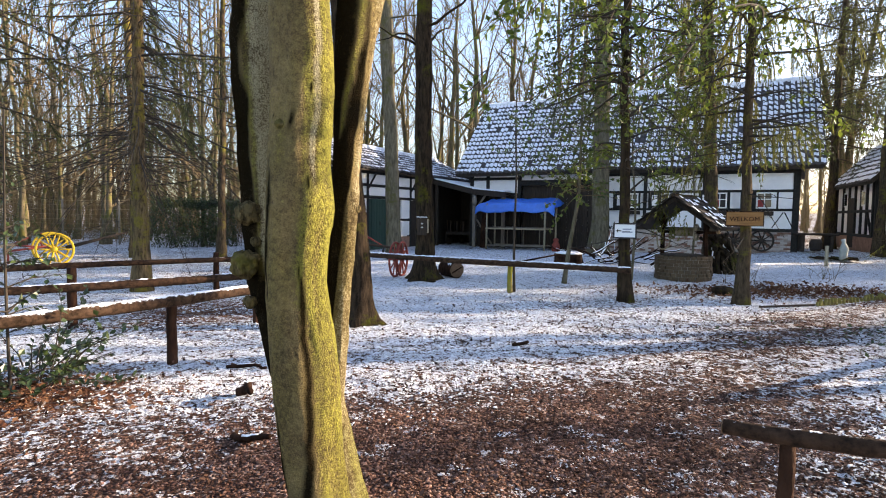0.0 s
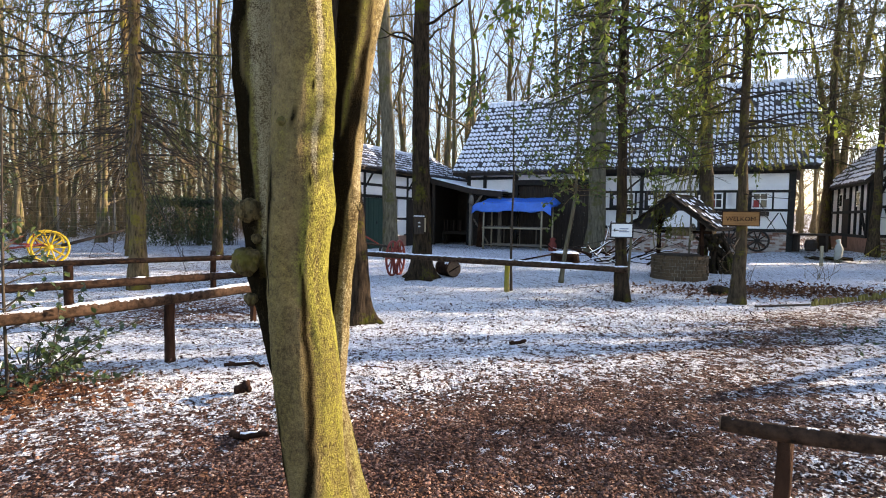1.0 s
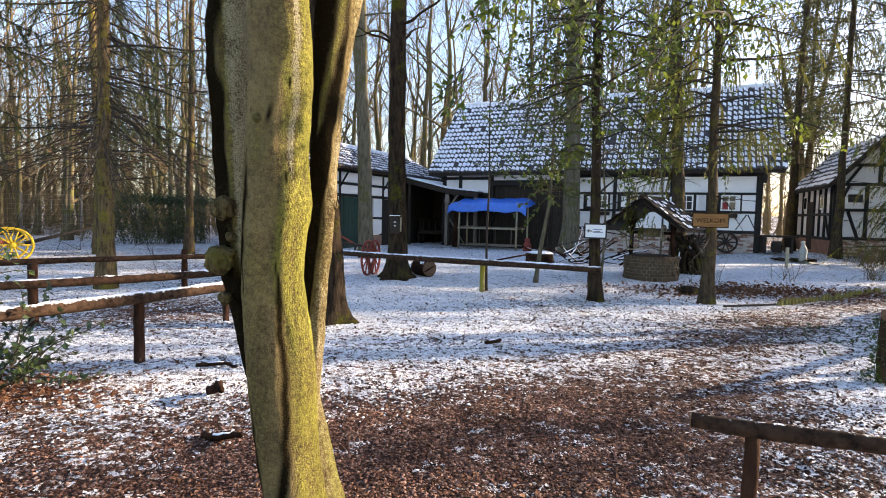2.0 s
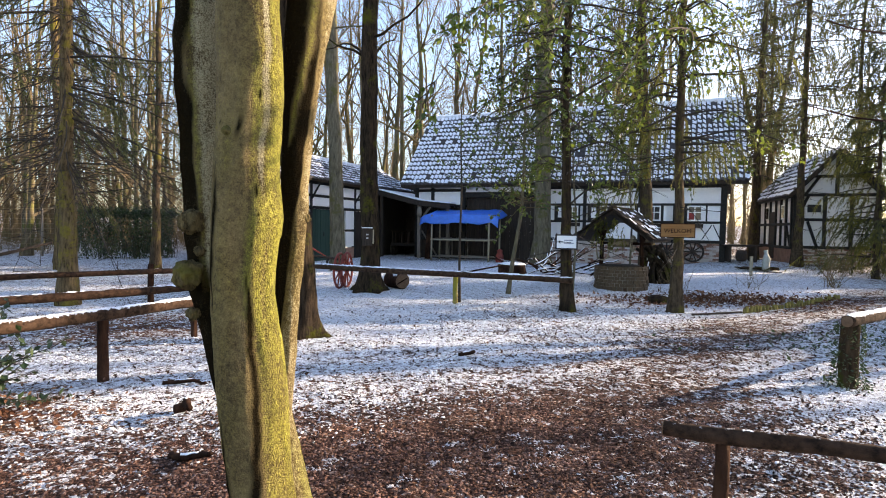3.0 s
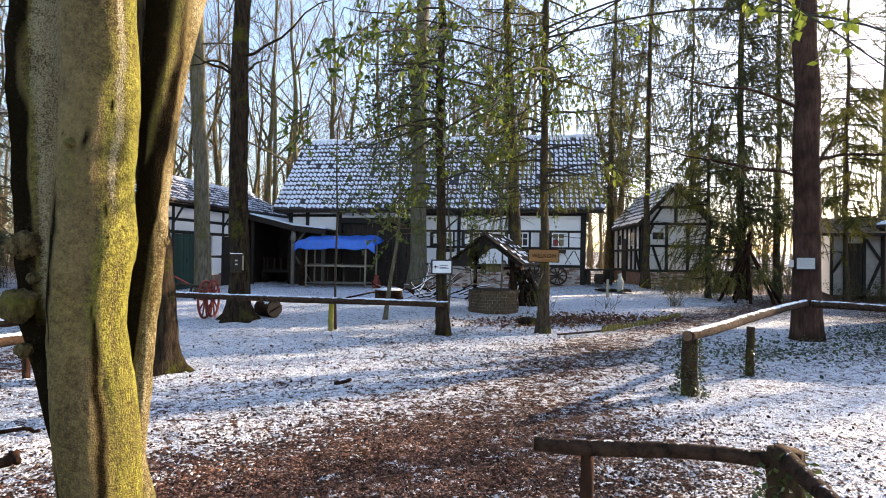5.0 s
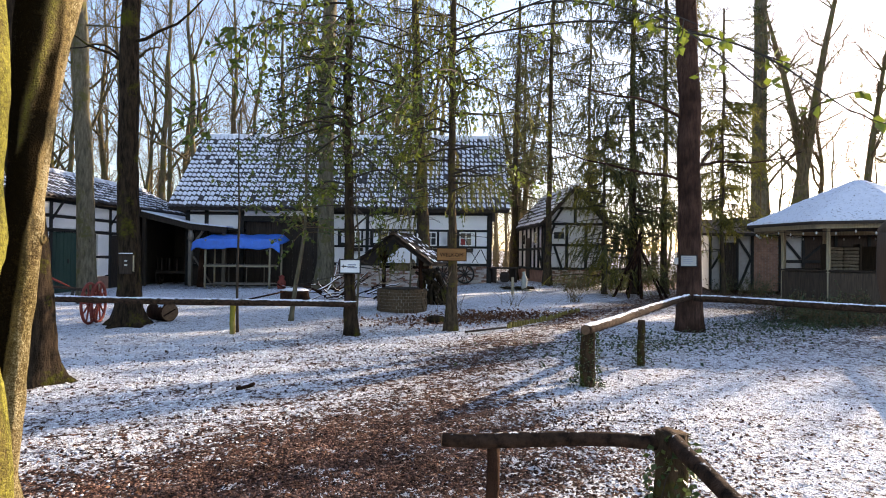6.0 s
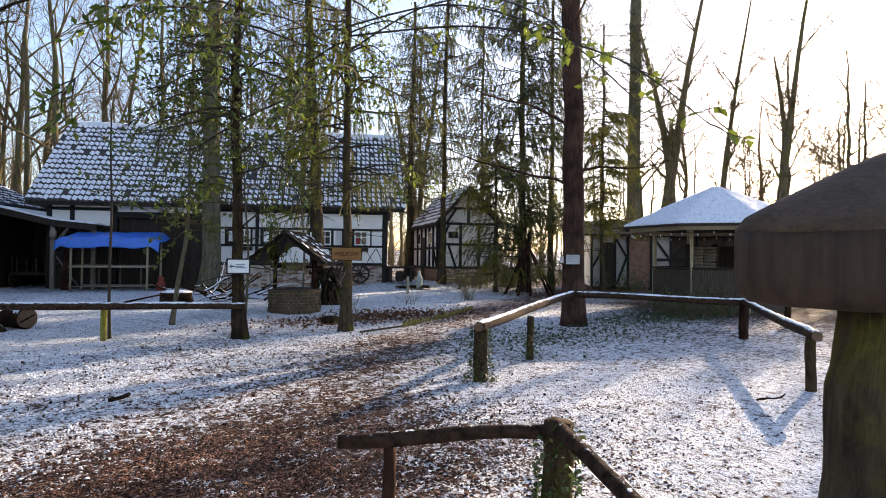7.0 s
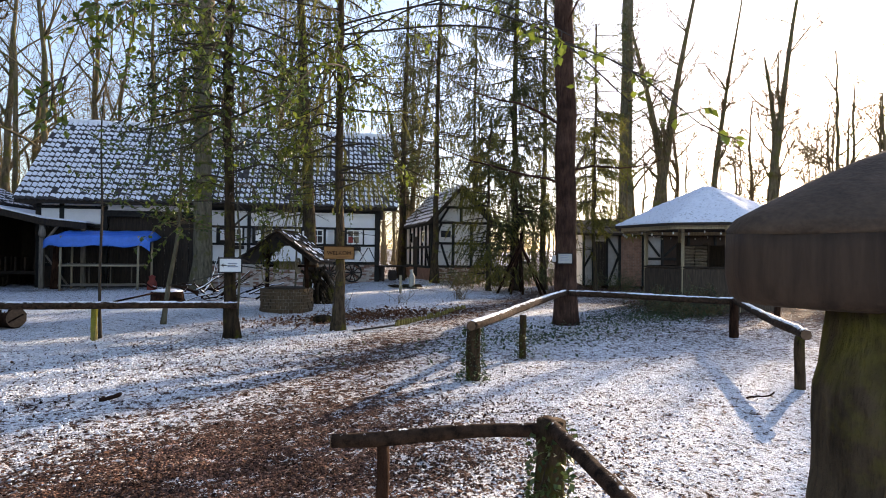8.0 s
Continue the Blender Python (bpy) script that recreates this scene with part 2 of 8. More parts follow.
CUT_WOOD = wood("cut_wood_face", (0.09, 0.050, 0.03), (0.20, 0.125, 0.075), (9, 9, 9))
TIMBER = wood("black_tarred_timber", (0.010, 0.010, 0.009), (0.035, 0.032, 0.028), (5, 20, 5))
PLASTER = plain("white_limewash_plaster", (0.80, 0.79, 0.77), 0.9, 0.07, 1.3, 0, 0.2)
# greyer copy of the plaster, with the outbuilding's shade in the colour
SHADED_PLASTER = plain("shaded_grey_plaster", (0.38, 0.36, 0.335), 0.95, 0.25, 1.1, 0, 0.25)
BRICK = plain("painted_red_brick", (0.30, 0.17, 0.12), 0.85, 0.45, 5)
LIMED_BRICK = limed_brick()
MORTAR = plain("grey_mortar", (0.32, 0.29, 0.26), 0.95, 0.2)
TILE = plain("dark_glazed_tile", (0.060, 0.056, 0.060), 0.6, 0.45, 4)
BOARD = wood("dark_weathered_board", (0.018, 0.013, 0.010), (0.062, 0.045, 0.033), (20, 20, 1.5))
BROWN_BOARD = wood("brown_stained_board", (0.022, 0.013, 0.009), (0.070, 0.043, 0.028), (20, 20, 1.5))
PARAPET = wood("weathered_brown_parapet", (0.030, 0.022, 0.016), (0.10, 0.074, 0.054), (20, 20, 1.5))
GREY_BOARD = wood("grey_weathered_board", (0.13, 0.11, 0.09), (0.30, 0.26, 0.21), (20, 20, 1.5))
PALE_WOOD = wood("pale_stripped_pole", (0.24, 0.20, 0.13), (0.48, 0.42, 0.30), (20, 20, 1.5))
GREEN_PAINT = wood("dark_green_painted_board", (0.018, 0.045, 0.035), (0.035, 0.075, 0.058), (20, 20, 1.5))
WHITE_PAINT = plain("white_window_paint", (0.76, 0.75, 0.72), 0.5, 0.08)
GLASSY = plain("dark_window_glass", (0.03, 0.032, 0.036), 0.08, 0.3, 3, 0, 0.05, 0.6)
CURTAIN = plain("red_curtain", (0.30, 0.045, 0.04), 0.9)
BLUE = plain("blue_plastic_tarp", (0.015, 0.17, 0.66), 0.38, 0.2, 5, 0, 0.3, 0.5)
ROPE = plain("hemp_rope", (0.24, 0.19, 0.12), 0.9)
IRON = plain("dark_iron", (0.03, 0.028, 0.027), 0.55, 0.4, 8, 0.6)
YELLOW = plain("yellow_wheel_paint", (0.62, 0.40, 0.03), 0.6, 0.3)
RED = plain("faded_red_paint", (0.22, 0.040, 0.028), 0.65, 0.35)
SIGN_WHITE = plain("white_sign_panel", (0.72, 0.77, 0.80), 0.5, 0.06)
SIGN_WOOD = wood("orange_brown_sign_board", (0.22, 0.10, 0.035), (0.42, 0.22, 0.085), (1.5, 20, 20))
NOTICE = plain("weathered_paper", (0.40, 0.41, 0.40), 0.6, 0.15)
INK = plain("dark_ink", (0.02, 0.018, 0.02), 0.7, 0.1)
GREY_INK = plain("blue_grey_ink", (0.24, 0.28, 0.36), 0.7, 0.1)
STONE = plain("field_stone", (0.090, 0.060, 0.035), 0.9, 0.4, 5, 0, 0.5)
THATCH = plain("brown_thatch", (0.070, 0.046, 0.032), 0.95, 0.5, 16, 0, 0.7)
CONCRETE = plain("pale_cast_stone", (0.34, 0.36, 0.33), 0.9, 0.25)
NEEDLE = leafy("spruce_needles", (0.055, 0.068, 0.022), (0.17, 0.17, 0.055), 0.6, 0.3, 0.4)
# yellow needles, brightened in colour for the sun shining through them
NEEDLE_GOLD = leafy("backlit_yellow_needles", (0.11, 0.115, 0.024), (0.32, 0.29, 0.065), 0.6, 0.3, 0.55)
LEAF = leafy("evergreen_leaf", (0.050, 0.085, 0.014), (0.20, 0.25, 0.035), 0.35, 0.5, 0.45)
LEAF_BRIGHT = leafy("bright_backlit_leaf", (0.085, 0.125, 0.016), (0.22, 0.27, 0.036), 0.4, 0.5, 0.5)
IVY = leafy("ivy_leaf", (0.022, 0.048, 0.014), (0.085, 0.12, 0.030), 0.35, 0.5, 0.2)
DRY_LEAF = leafy("dry_fallen_leaf", (0.085, 0.030, 0.015), (0.30, 0.155, 0.085), 0.8, 0.2, 0.1)
CRUMB = leafy("red_brown_mulch_crumb", (0.024, 0.012, 0.008), (0.40, 0.225, 0.170), 0.9, 0.1, 0.0)
CHIP = leafy("dark_bark_chip", (0.016, 0.008, 0.006), (0.15, 0.080, 0.056), 0.9, 0.1, 0.0)


# ---- mesh helpers ----
def vnoise(x, y, seed=0):
    """Smooth value noise on a unit lattice, 0 to 1, for arrays."""
    xi, yi = np.floor(x).astype(np.int64), np.floor(y).astype(np.int64)
    fx, fy = x - xi, y - yi
    fx, fy = fx * fx * (3 - 2 * fx), fy * fy * (3 - 2 * fy)

    def h(a, b):
        k = (a * 374761393 + b * 668265263 + seed * 982451653) & 0x7FFFFFFF
        k = ((k ^ (k >> 13)) * 1274126177) & 0x7FFFFFFF
        return ((k ^ (k >> 16)) & 0xFFFF) / 65535.0

    return (h(xi, yi) * (1 - fx) + h(xi + 1, yi) * fx) * (1 - fy) + (h(xi, yi + 1) * (1 - fx) + h(xi + 1, yi + 1) * fx) * fy


def step(a, b, v):
    k = np.clip((v - a) / (b - a), 0, 1)
    return k * k * (3 - 2 * k)


def gz(x, y):
    """Height of the ground."""
    x, y = np.asarray(x, float), np.asarray(y, float)
    z = 0.15 * step(9, 21, y) * step(60, 20, np.abs(x))
    z = z + 0.22 * step(23, 29, y) * step(8, 15, x) * step(60, 40, x)
    z = z + 0.33 * np.exp(-(((x - 13.5) / 2.6) ** 2) - ((y - 20.0) / 1.1) ** 2)
    return z


def gp(x, y, dz=0.0):
    return Vector((x, y, float(gz(x, y)) + dz))


def mesh_of(name, verts, faces, material, smooth=False):
    """A mesh of vertices and faces; faces are tuples, or arrays of faces with equal numbers of corners."""
    me = bpy.data.meshes.new(name)
    if len(faces) and isinstance(faces[0], np.ndarray) and faces[0].ndim == 2:
        v = np.asarray(verts, np.float32)
        loops = np.concatenate([f.ravel() for f in faces]).astype(np.int32)
        total = np.concatenate([np.full(len(f), f.shape[1]) for f in faces]).astype(np.int32)
        me.vertices.add(len(v))
        me.vertices.foreach_set("co", v.ravel())
        me.loops.add(len(loops))
        me.loops.foreach_set("vertex_index", loops)
        me.polygons.add(len(total))
        me.polygons.foreach_set("loop_start", np.r_[0, np.cumsum(total)[:-1]].astype(np.int32))
        me.polygons.foreach_set("loop_total", total)
        me.update(calc_edges=True)
    else:
        me.from_pydata([tuple(v) for v in verts], [], [tuple(f) for f in faces])
    for m in material if isinstance(material, (list, tuple)) else [material]:
        me.materials.append(m)
    me.polygons.foreach_set("use_smooth", [bool(smooth)] * len(me.polygons))
    me.update()
    return me


def put(name, me, parent=None, label="", m=None, kind=""):
    ob = new(name, me)
    if parent:
        ob.parent = parent
    if m is not None:
        ob.matrix_basis = m
    tagged(ob, label, kind=kind)
    return ob


def part(name, bm, material, parent=None, label="", smooth=False, m=None):
    """Links a bmesh as one mesh object under a thing or a part."""
    me = bpy.data.meshes.new(name)
    bm.to_mesh(me)
    bm.free()
    for one in material if isinstance(material, (list, tuple)) else [material]:
        me.materials.append(one)
    if smooth:
        me.polygons.foreach_set("use_smooth", [True] * len(me.polygons))
    return put(name, me, parent, label, m)


def thing(name, label, category, m=None, group="", kind=""):
    ob = new(name)
    if m is not None:
        ob.matrix_basis = m
    ob.empty_display_size = 0.2
    return tagged(ob, label, category, group, kind)


def box_bm(x0, x1, y0, y1, z0, z1, bevel=0.0, bm=None):
    bm = bm or bmesh.new()
    out = bmesh.ops.create_cube(bm, size=1, matrix=Matrix.LocRotScale(((x0 + x1) / 2, (y0 + y1) / 2, (z0 + z1) / 2), None, (abs(x1 - x0), abs(y1 - y0), abs(z1 - z0))))
    if bevel:
        edges = list({e for v in out["verts"] for e in v.link_edges})
        bmesh.ops.bevel(bm, geom=edges, offset=bevel, segments=1, affect="EDGES")
    return bm


def block(name, x0, x1, y0, y1, z0, z1, material, parent=None, bevel=0.012, label="", m=None):
    return part(name, box_bm(x0, x1, y0, y1, z0, z1, bevel), material, parent, label, m=m)


def beam_bm(a, b, w, h, bevel=0.01, bm=None):
    """A squared timber from a to b, w wide and h high."""
    a, b = Vector(a), Vector(b)
    d = b - a
    side = d.cross(Vector((0, 0, 1)))
    side = side.normalized() if side.length > 1e-4 else Vector((1, 0, 0))
    up = side.cross(d).normalized()
    bm = bm or bmesh.new()
    out = bmesh.ops.create_cube(bm, size=1)
    m = Matrix((side * w, up * h, d)).transposed().to_4x4()
    m.translation = (a + b) / 2
    bmesh.ops.transform(bm, matrix=m, verts=out["verts"])
    if bevel:
        bmesh.ops.bevel(bm, geom=list({e for v in out["verts"] for e in v.link_edges}), offset=bevel, segments=1, affect="EDGES")
    bmesh.ops.recalc_face_normals(bm, faces=bm.faces)
    return bm


def beam(name, a, b, w, h, material, parent=None, bevel=0.01, label=""):
    return part(name, beam_bm(a, b, w, h, bevel), material, parent, label)


def relief(x, y):
    """Small unevenness of the ground round the camera."""
    near = np.exp(-((x - 2) ** 2 + (y - 5) ** 2) / 260)
    return near * (0.035 * (vnoise(x * 0.9, y * 0.9, 3) - 0.5) + 0.022 * (vnoise(x * 4, y * 4, 5) - 0.5) + 0.016 * (vnoise(x * 9, y * 9, 7) - 0.5))


def unit(v):
    return v / (np.linalg.norm(v, axis=-1, keepdims=True) + 1e-9)


def tubes(paths, sides=8, rough=0.0, seed=1, cap=True):
    """Vertices and faces of tubes along [(points, radii), ...], those with equally many points at once."""
    rng = np.random.RandomState(seed)
    ang = np.linspace(0, 2 * np.pi, sides, endpoint=False)
    groups = {}
    for pts, rad in paths:
        p = np.asarray(pts, float)
        groups.setdefault(len(p), []).append((p, np.asarray(rad, float) * np.ones(len(p))))
    V, Q, C, base = [], [], [], 0
    for n, some in groups.items():
        p = np.stack([a for a, _ in some])
        r = np.stack([b for _, b in some])
        m = len(some)
        tan = unit(np.gradient(p, axis=1))
        ref = np.where(np.abs(tan[:, 0, 2:3]) < 0.9, np.array([[0.0, 0, 1]]), np.array([[1.0, 0, 0]]))
        a = np.cross(tan[:, 0], ref)
        rings = np.zeros((m, n, sides, 3))
        for k in range(n):
            a = unit(a - tan[:, k] * (a * tan[:, k]).sum(1, keepdims=True))
            b = np.cross(tan[:, k], a)
            rr = r[:, k, None] * (1 + rough * rng.uniform(-1, 1, (m, sides)))
            rings[:, k] = p[:, k, None] + (rr * np.cos(ang))[..., None] * a[:, None] + (rr * np.sin(ang))[..., None] * b[:, None]
        V.append(rings.reshape(-1, 3))
        j = np.arange(sides)
        one = np.stack([j, (j + 1) % sides, (j + 1) % sides + sides, j + sides], 1)
        wall = (np.arange(n - 1)[:, None, None] * sides + one[None]).reshape(-1, 4)
        start = base + np.arange(m) * n * sides
        Q.append((start[:, None, None] + wall[None]).reshape(-1, 4))
        if cap and sides > 3:
            C.append(start[:, None] + j[::-1][None])
            C.append(start[:, None] + (n - 1) * sides + j[None])
        base += m * n * sides
    return np.concatenate(V), [np.concatenate(Q)] + C


def tube_part(name, paths, material, parent=None, sides=8, rough=0.0, seed=1, label="", smooth=True):
    v, f = tubes(paths, sides, rough, seed)
    joined = len(paths) > 5
    return put(name, mesh_of(name, v, f, material, smooth), parent, label, kind="stuff" if joined else "")


def curve_pts(ctrl, n):
    """n points on a smooth curve through the control points."""
    c = np.asarray(ctrl, float)
    t = np.linspace(0, len(c) - 1, n)
    i = np.clip(t.astype(int), 0, len(c) - 2)
    f = (t - i)[:, None]
    p0, p1, p2, p3 = c[np.clip(i - 1, 0, None)], c[i], c[i + 1], c[np.clip(i + 2, None, len(c) - 1)]
    return 0.5 * (2 * p1 + (p2 - p0) * f + (2 * p0 - 5 * p1 + 4 * p2 - p3) * f**2 + (3 * p1 - p0 - 3 * p2 + p3) * f**3)


def blades(at, way, up, length, width, fold=0.25):
    """Leaves: folded four-sided blades from each place along each way, lying across up."""
    side = unit(np.cross(way, up))
    nor = unit(np.cross(side, way))
    L, Wd = np.asarray(length)[:, None], np.asarray(width)[:, None]
    tip = at + way * L
    mid = at + way * L * 0.45
    a = mid + side * Wd + nor * Wd * fold
    b = mid - side * Wd + nor * Wd * fold
    v = np.stack([at, a, tip, b], 1).reshape(-1, 3)
    n = len(at)
    i = np.arange(n)[:, None] * 4
    f = np.concatenate([i + [0, 1, 2], i + [0, 2, 3]], 0)
    return v, f


def spike_part(name, at, way, length, width, material, parent, rng, label=""):
    """Needle tufts: one slim three-cornered spike each."""
    side = unit(np.cross(way, rng.normal(0, 1, way.shape))) * np.asarray(width)[:, None]
    v = np.stack([at + side, at - side, at + way * np.asarray(length)[:, None]], 1).reshape(-1, 3)
    return put(name, mesh_of(name, v, [np.arange(len(v)).reshape(-1, 3)], material), parent, label, kind="stuff")


def blade_part(name, at, way, up, length, width, material, parent=None, label="", fold=0.25, kind="stuff"):
    v, f = blades(at, way, up, length, width, fold)
    return put(name, mesh_of(name, v, [f], material), parent, label, kind=kind)


# ---- ground ----
PATHLINE = np.array([(-5, 1.2), (-1.6, 2.5), (0.4, 3.2), (1.6, 4.2), (3.5, 6.3), (5.9, 8.5), (10.0, 11.2), (15.0, 13.7), (24, 17)])


def path_distance(x, y):
    best = np.full(x.shape, 1e9)
    for a, b in zip(PATHLINE[:-1], PATHLINE[1:]):
        d = b - a
        k = np.clip(((x - a[0]) * d[0] + (y - a[1]) * d[1]) / (d @ d), 0, 1)
        best = np.minimum(best, np.hypot(x - a[0] - k * d[0], y - a[1] - k * d[1]))
    return best


def spot(x, y, cx, cy, rx, ry):
    return np.exp(-(((x - cx) / rx) ** 2) - ((y - cy) / ry) ** 2)


def build_ground():
    n = 310
    k = np.linspace(-1, 1, n)
    g = np.sinh(k * 8) / np.sinh(8) * 420 + k * 5
    X, Y = np.meshgrid(1.0 + g, 4.2 + g)
    x, y = X.ravel(), Y.ravel()
    z = gz(x, y)
    z = z + relief(x, y)
    z = z + 9.0 * step(90, 330, np.hypot(x, y)) * vnoise(x * 0.01, y * 0.01, 9)
    d = path_distance(x, y)
    wide = 0.75 + 0.55 * spot(x, y, 1.3, 3.4, 2.2, 1.6)
    cover = 0.71 - 0.22 * np.exp(-((d / wide) ** 2) * 0.9)
    cover -= 0.36 * spot(x, y, 0.9, 3.85, 2.15, 1.30) + 0.10 * spot(x, y, -1.2, 3.4, 1.4, 0.9)
    cover += 0.05 * spot(x, y, 6.0, 3.2, 3.0, 2.2)
    cover -= 0.06 * spot(x, y, -2.0, 3.2, 2.4, 1.2)
    cover -= 0.26 * spot(x, y, 6.8, 11.4, 1.7, 0.8) + 0.22 * spot(x, y, 4.0, 11.8, 1.6, 0.6)
    cover -= 0.45 * spot(x, y, -3.6, 8.6, 1.3, 1.4) + 0.4 * spot(x, y, -3.4, 4.6, 0.9, 0.6)
    cover -= 0.22 * spot(x, y, 3.0, 9.0, 2.0, 2.0) + 0.08 * spot(x, y, 12.3, 8.3, 1.6, 1.2)
    cover -= 0.55 * spot(x, y, -0.55, 2.55, 0.55, 0.45) + 0.4 * spot(x, y, 17.0, 8.8, 2.2, 2.2)
    cover -= 0.35 * spot(x, y, 1.7, 23.6, 1.8, 1.2) + 0.5 * step(24, 40, np.abs(x + 18) + y * 0)
    cover += 0.20 * spot(x, y, 12.5, 17.0, 4.5, 3.2)
    cover += 0.16 * step(7.0, 10.0, y) * step(32, 26, y) * step(-4.5, -2.0, x) * step(24, 18, x) * step(0.6, 1.6, d)
    cover -= 0.16 * step(5.2, 3.2, y) * step(0.5, -1.0, x)
    cover += 0.10 * (vnoise(x * 0.5, y * 0.5, 21) - 0.5)
    far = step(26, 55, np.hypot(x, y))
    cover = cover * (1 - far) + far * 0.55
    leaves = np.clip(spot(x, y, 7.3, 11.5, 2.2, 0.8) + 0.12 * spot(x, y, 0.8, 3.2, 2.2, 0.9) + spot(x, y, -3.5, 4.5, 0.9, 0.7) + 0.6 * spot(x, y, -3.8, 8.8, 1.4, 1.4), 0, 1)
    idx = np.arange(n * n).reshape(n, n)
    f = np.stack([idx[:-1, :-1], idx[:-1, 1:], idx[1:, 1:], idx[1:, :-1]], -1).reshape(-1, 4)
    me = mesh_of("ground", np.stack([x, y, z], 1), [f], GROUND, True)
    for key, val in (("cover", cover), ("leaves", leaves)):
        me.attributes.new(key, "FLOAT", "POINT").data.foreach_set("value", np.clip(val, 0, 1).astype(np.float32))
    tagged(put("ground", me), "patchy thin snow over brown leaf litter and bark mulch", "ground", kind="structure")


build_ground()

# ---- buildings ----
HOUSE = pose(12.287, 19.779, 0, 0, 0, -27.5)  # x along the front to the right corner, y into the house


def window_unit(parent, x0, x1, z0, z1, y=-0.03, curtain=False):
    w = part("window", frame_bm(x0, x1, y - 0.02, y + 0.05, z0, z1, 0.05), WHITE_PAINT, parent, "white-painted casement window")
    mx, mz = (x0 + x1) / 2, (z0 + z1) / 2 + 0.04
    part("muntin", box_bm(mx - 0.016, mx + 0.016, y - 0.012, y + 0.03, z0 + 0.05, z1 - 0.05), WHITE_PAINT, w)
    part("muntin", box_bm(x0 + 0.05, x1 - 0.05, y - 0.009, y + 0.028, mz - 0.014, mz + 0.014), WHITE_PAINT, w)
    for a, b in ((x0 + 0.05, mx), (mx, x1 - 0.05)):
        for c, d in ((z0 + 0.05, mz), (mz, z1 - 0.05)):
            part("pane", box_bm(a, b, y + 0.012, y + 0.02, c, d), GLASSY, w)
    if curtain:
        block("curtain", x0 + 0.06, mx - 0.03, y + 0.006, y + 0.011, z0 + 0.06, mz - 0.02, CURTAIN, w, 0)
    return w


def frame_bm(x0, x1, y0, y1, z0, z1, t):
    bm = bmesh.new()
    for a in ((x0, x0 + t, z0, z1), (x1 - t, x1, z0, z1), (x0 + t, x1 - t, z0, z0 + t), (x0 + t, x1 - t, z1 - t, z1)):
        box_bm(a[0], a[1], y0, y1, a[2], a[3], 0, bm)
    return bm


def pantile_mesh(name, w, h, seed, snow=True):
    """One pantile with its cap of snow: x across, y up the slope, z out of the roof."""
    rng = random.Random(seed)
    V, F, M = [], [], []
    cols = 6
    for row, (yy, lift) in enumerate(((-0.02, 0.030), (h, 0.0))):
        for i in range(cols + 1):
            k = i / cols
            V.append((k * w * 1.02, yy, lift + 0.028 * math.sin(k * 2 * math.pi) + 0.01))
    for i in range(cols):
        F.append((i, i + 1, cols + 2 + i, cols + 1 + i))
        M.append(0)
    base = len(V)
    for i in range(cols + 1):  # front lip
        x, yy, z = V[i]
        V.append((x, yy, z - 0.035))
    for i in range(cols):
        F.append((base + i, base + i + 1, i + 1, i))
        M.append(0)
    if snow:
        b = len(V)
        y0 = h * (0.10 + rng.uniform(0, 0.20))
        rows = ((y0, 0.004), (y0 + 0.03, 0.022), (h * 0.93, 0.016 - rng.uniform(0, 0.012)))
        x0, x1 = w * rng.uniform(0.02, 0.22), w * rng.uniform(0.76, 0.98)
        for yy, up in rows:
            for i in range(5):
                k = (x0 + (x1 - x0) * i / 4) / w
                lift = 0.030 * (1 - yy / h)
                jig = rng.uniform(-0.03, 0.03) if up == 0.004 else 0
                V.append((k * w, yy + jig, lift + 0.028 * math.sin(k * 2 * math.pi) + 0.01 + up * (0.35 if i in (0, 4) else 1) + 0.002))
        for r in range(2):
            for i in range(4):
                F.append((b + r * 5 + i, b + r * 5 + i + 1, b + r * 5 + 6 + i, b + r * 5 + 5 + i))
                M.append(1)
    return V, F, M


def tile_roof(parent, origin, along, upslope, cols, rows, w, h, parts_cols, tile_mat, seed, bare=0.06, label=""):
    """Courses of pantiles from the eave's corner; those in the columns parts_cols are pieces of their own, up to 300."""
    along, upslope = Vector(along).normalized(), Vector(upslope).normalized()
    nor = along.cross(upslope)
    frame_m = Matrix((along, upslope, nor)).transposed().to_4x4()
    rng = random.Random(seed)
    kinds = [pantile_mesh("tile", w, h * 1.15, seed + k, k > 0) for k in range(11)]
    meshes = []
    for v, f, m in kinds:
        me = mesh_of("tile", v, f, (tile_mat, SNOW))
        me.polygons.foreach_set("material_index", m)
        me.polygons.foreach_set("use_smooth", [True] * len(f))
        meshes.append(me)
    V, F, M = [], [], []
    made = 0
    for r in range(rows):
        for c in range(cols):
            k = 0 if rng.random() < bare else rng.randint(1, 10)
            at = Vector(origin) + along * (c * w + rng.uniform(-0.006, 0.006)) + upslope * (r * h + rng.uniform(-0.012, 0.012)) + nor * rng.uniform(0.0, 0.012)
            m = frame_m.copy()
            m.translation = at
            m = m @ Matrix.Rotation(rng.uniform(-0.02, 0.02), 4, "Z")
            if parts_cols[0] <= c < parts_cols[1] and made < 300:
                put("tile", meshes[k], parent, m=m)
                made += 1
            else:
                b = len(V)
                V += [tuple(m @ Vector(p)) for p in kinds[k][0]]
                F += [tuple(b + i for i in q) for q in kinds[k][1]]
                M += kinds[k][2]
    if V:
        me = mesh_of("roof_tiles", V, F, (tile_mat, SNOW), True)
        me.polygons.foreach_set("material_index", M)
        put("roof_tiles", me, parent, label, kind="stuff")


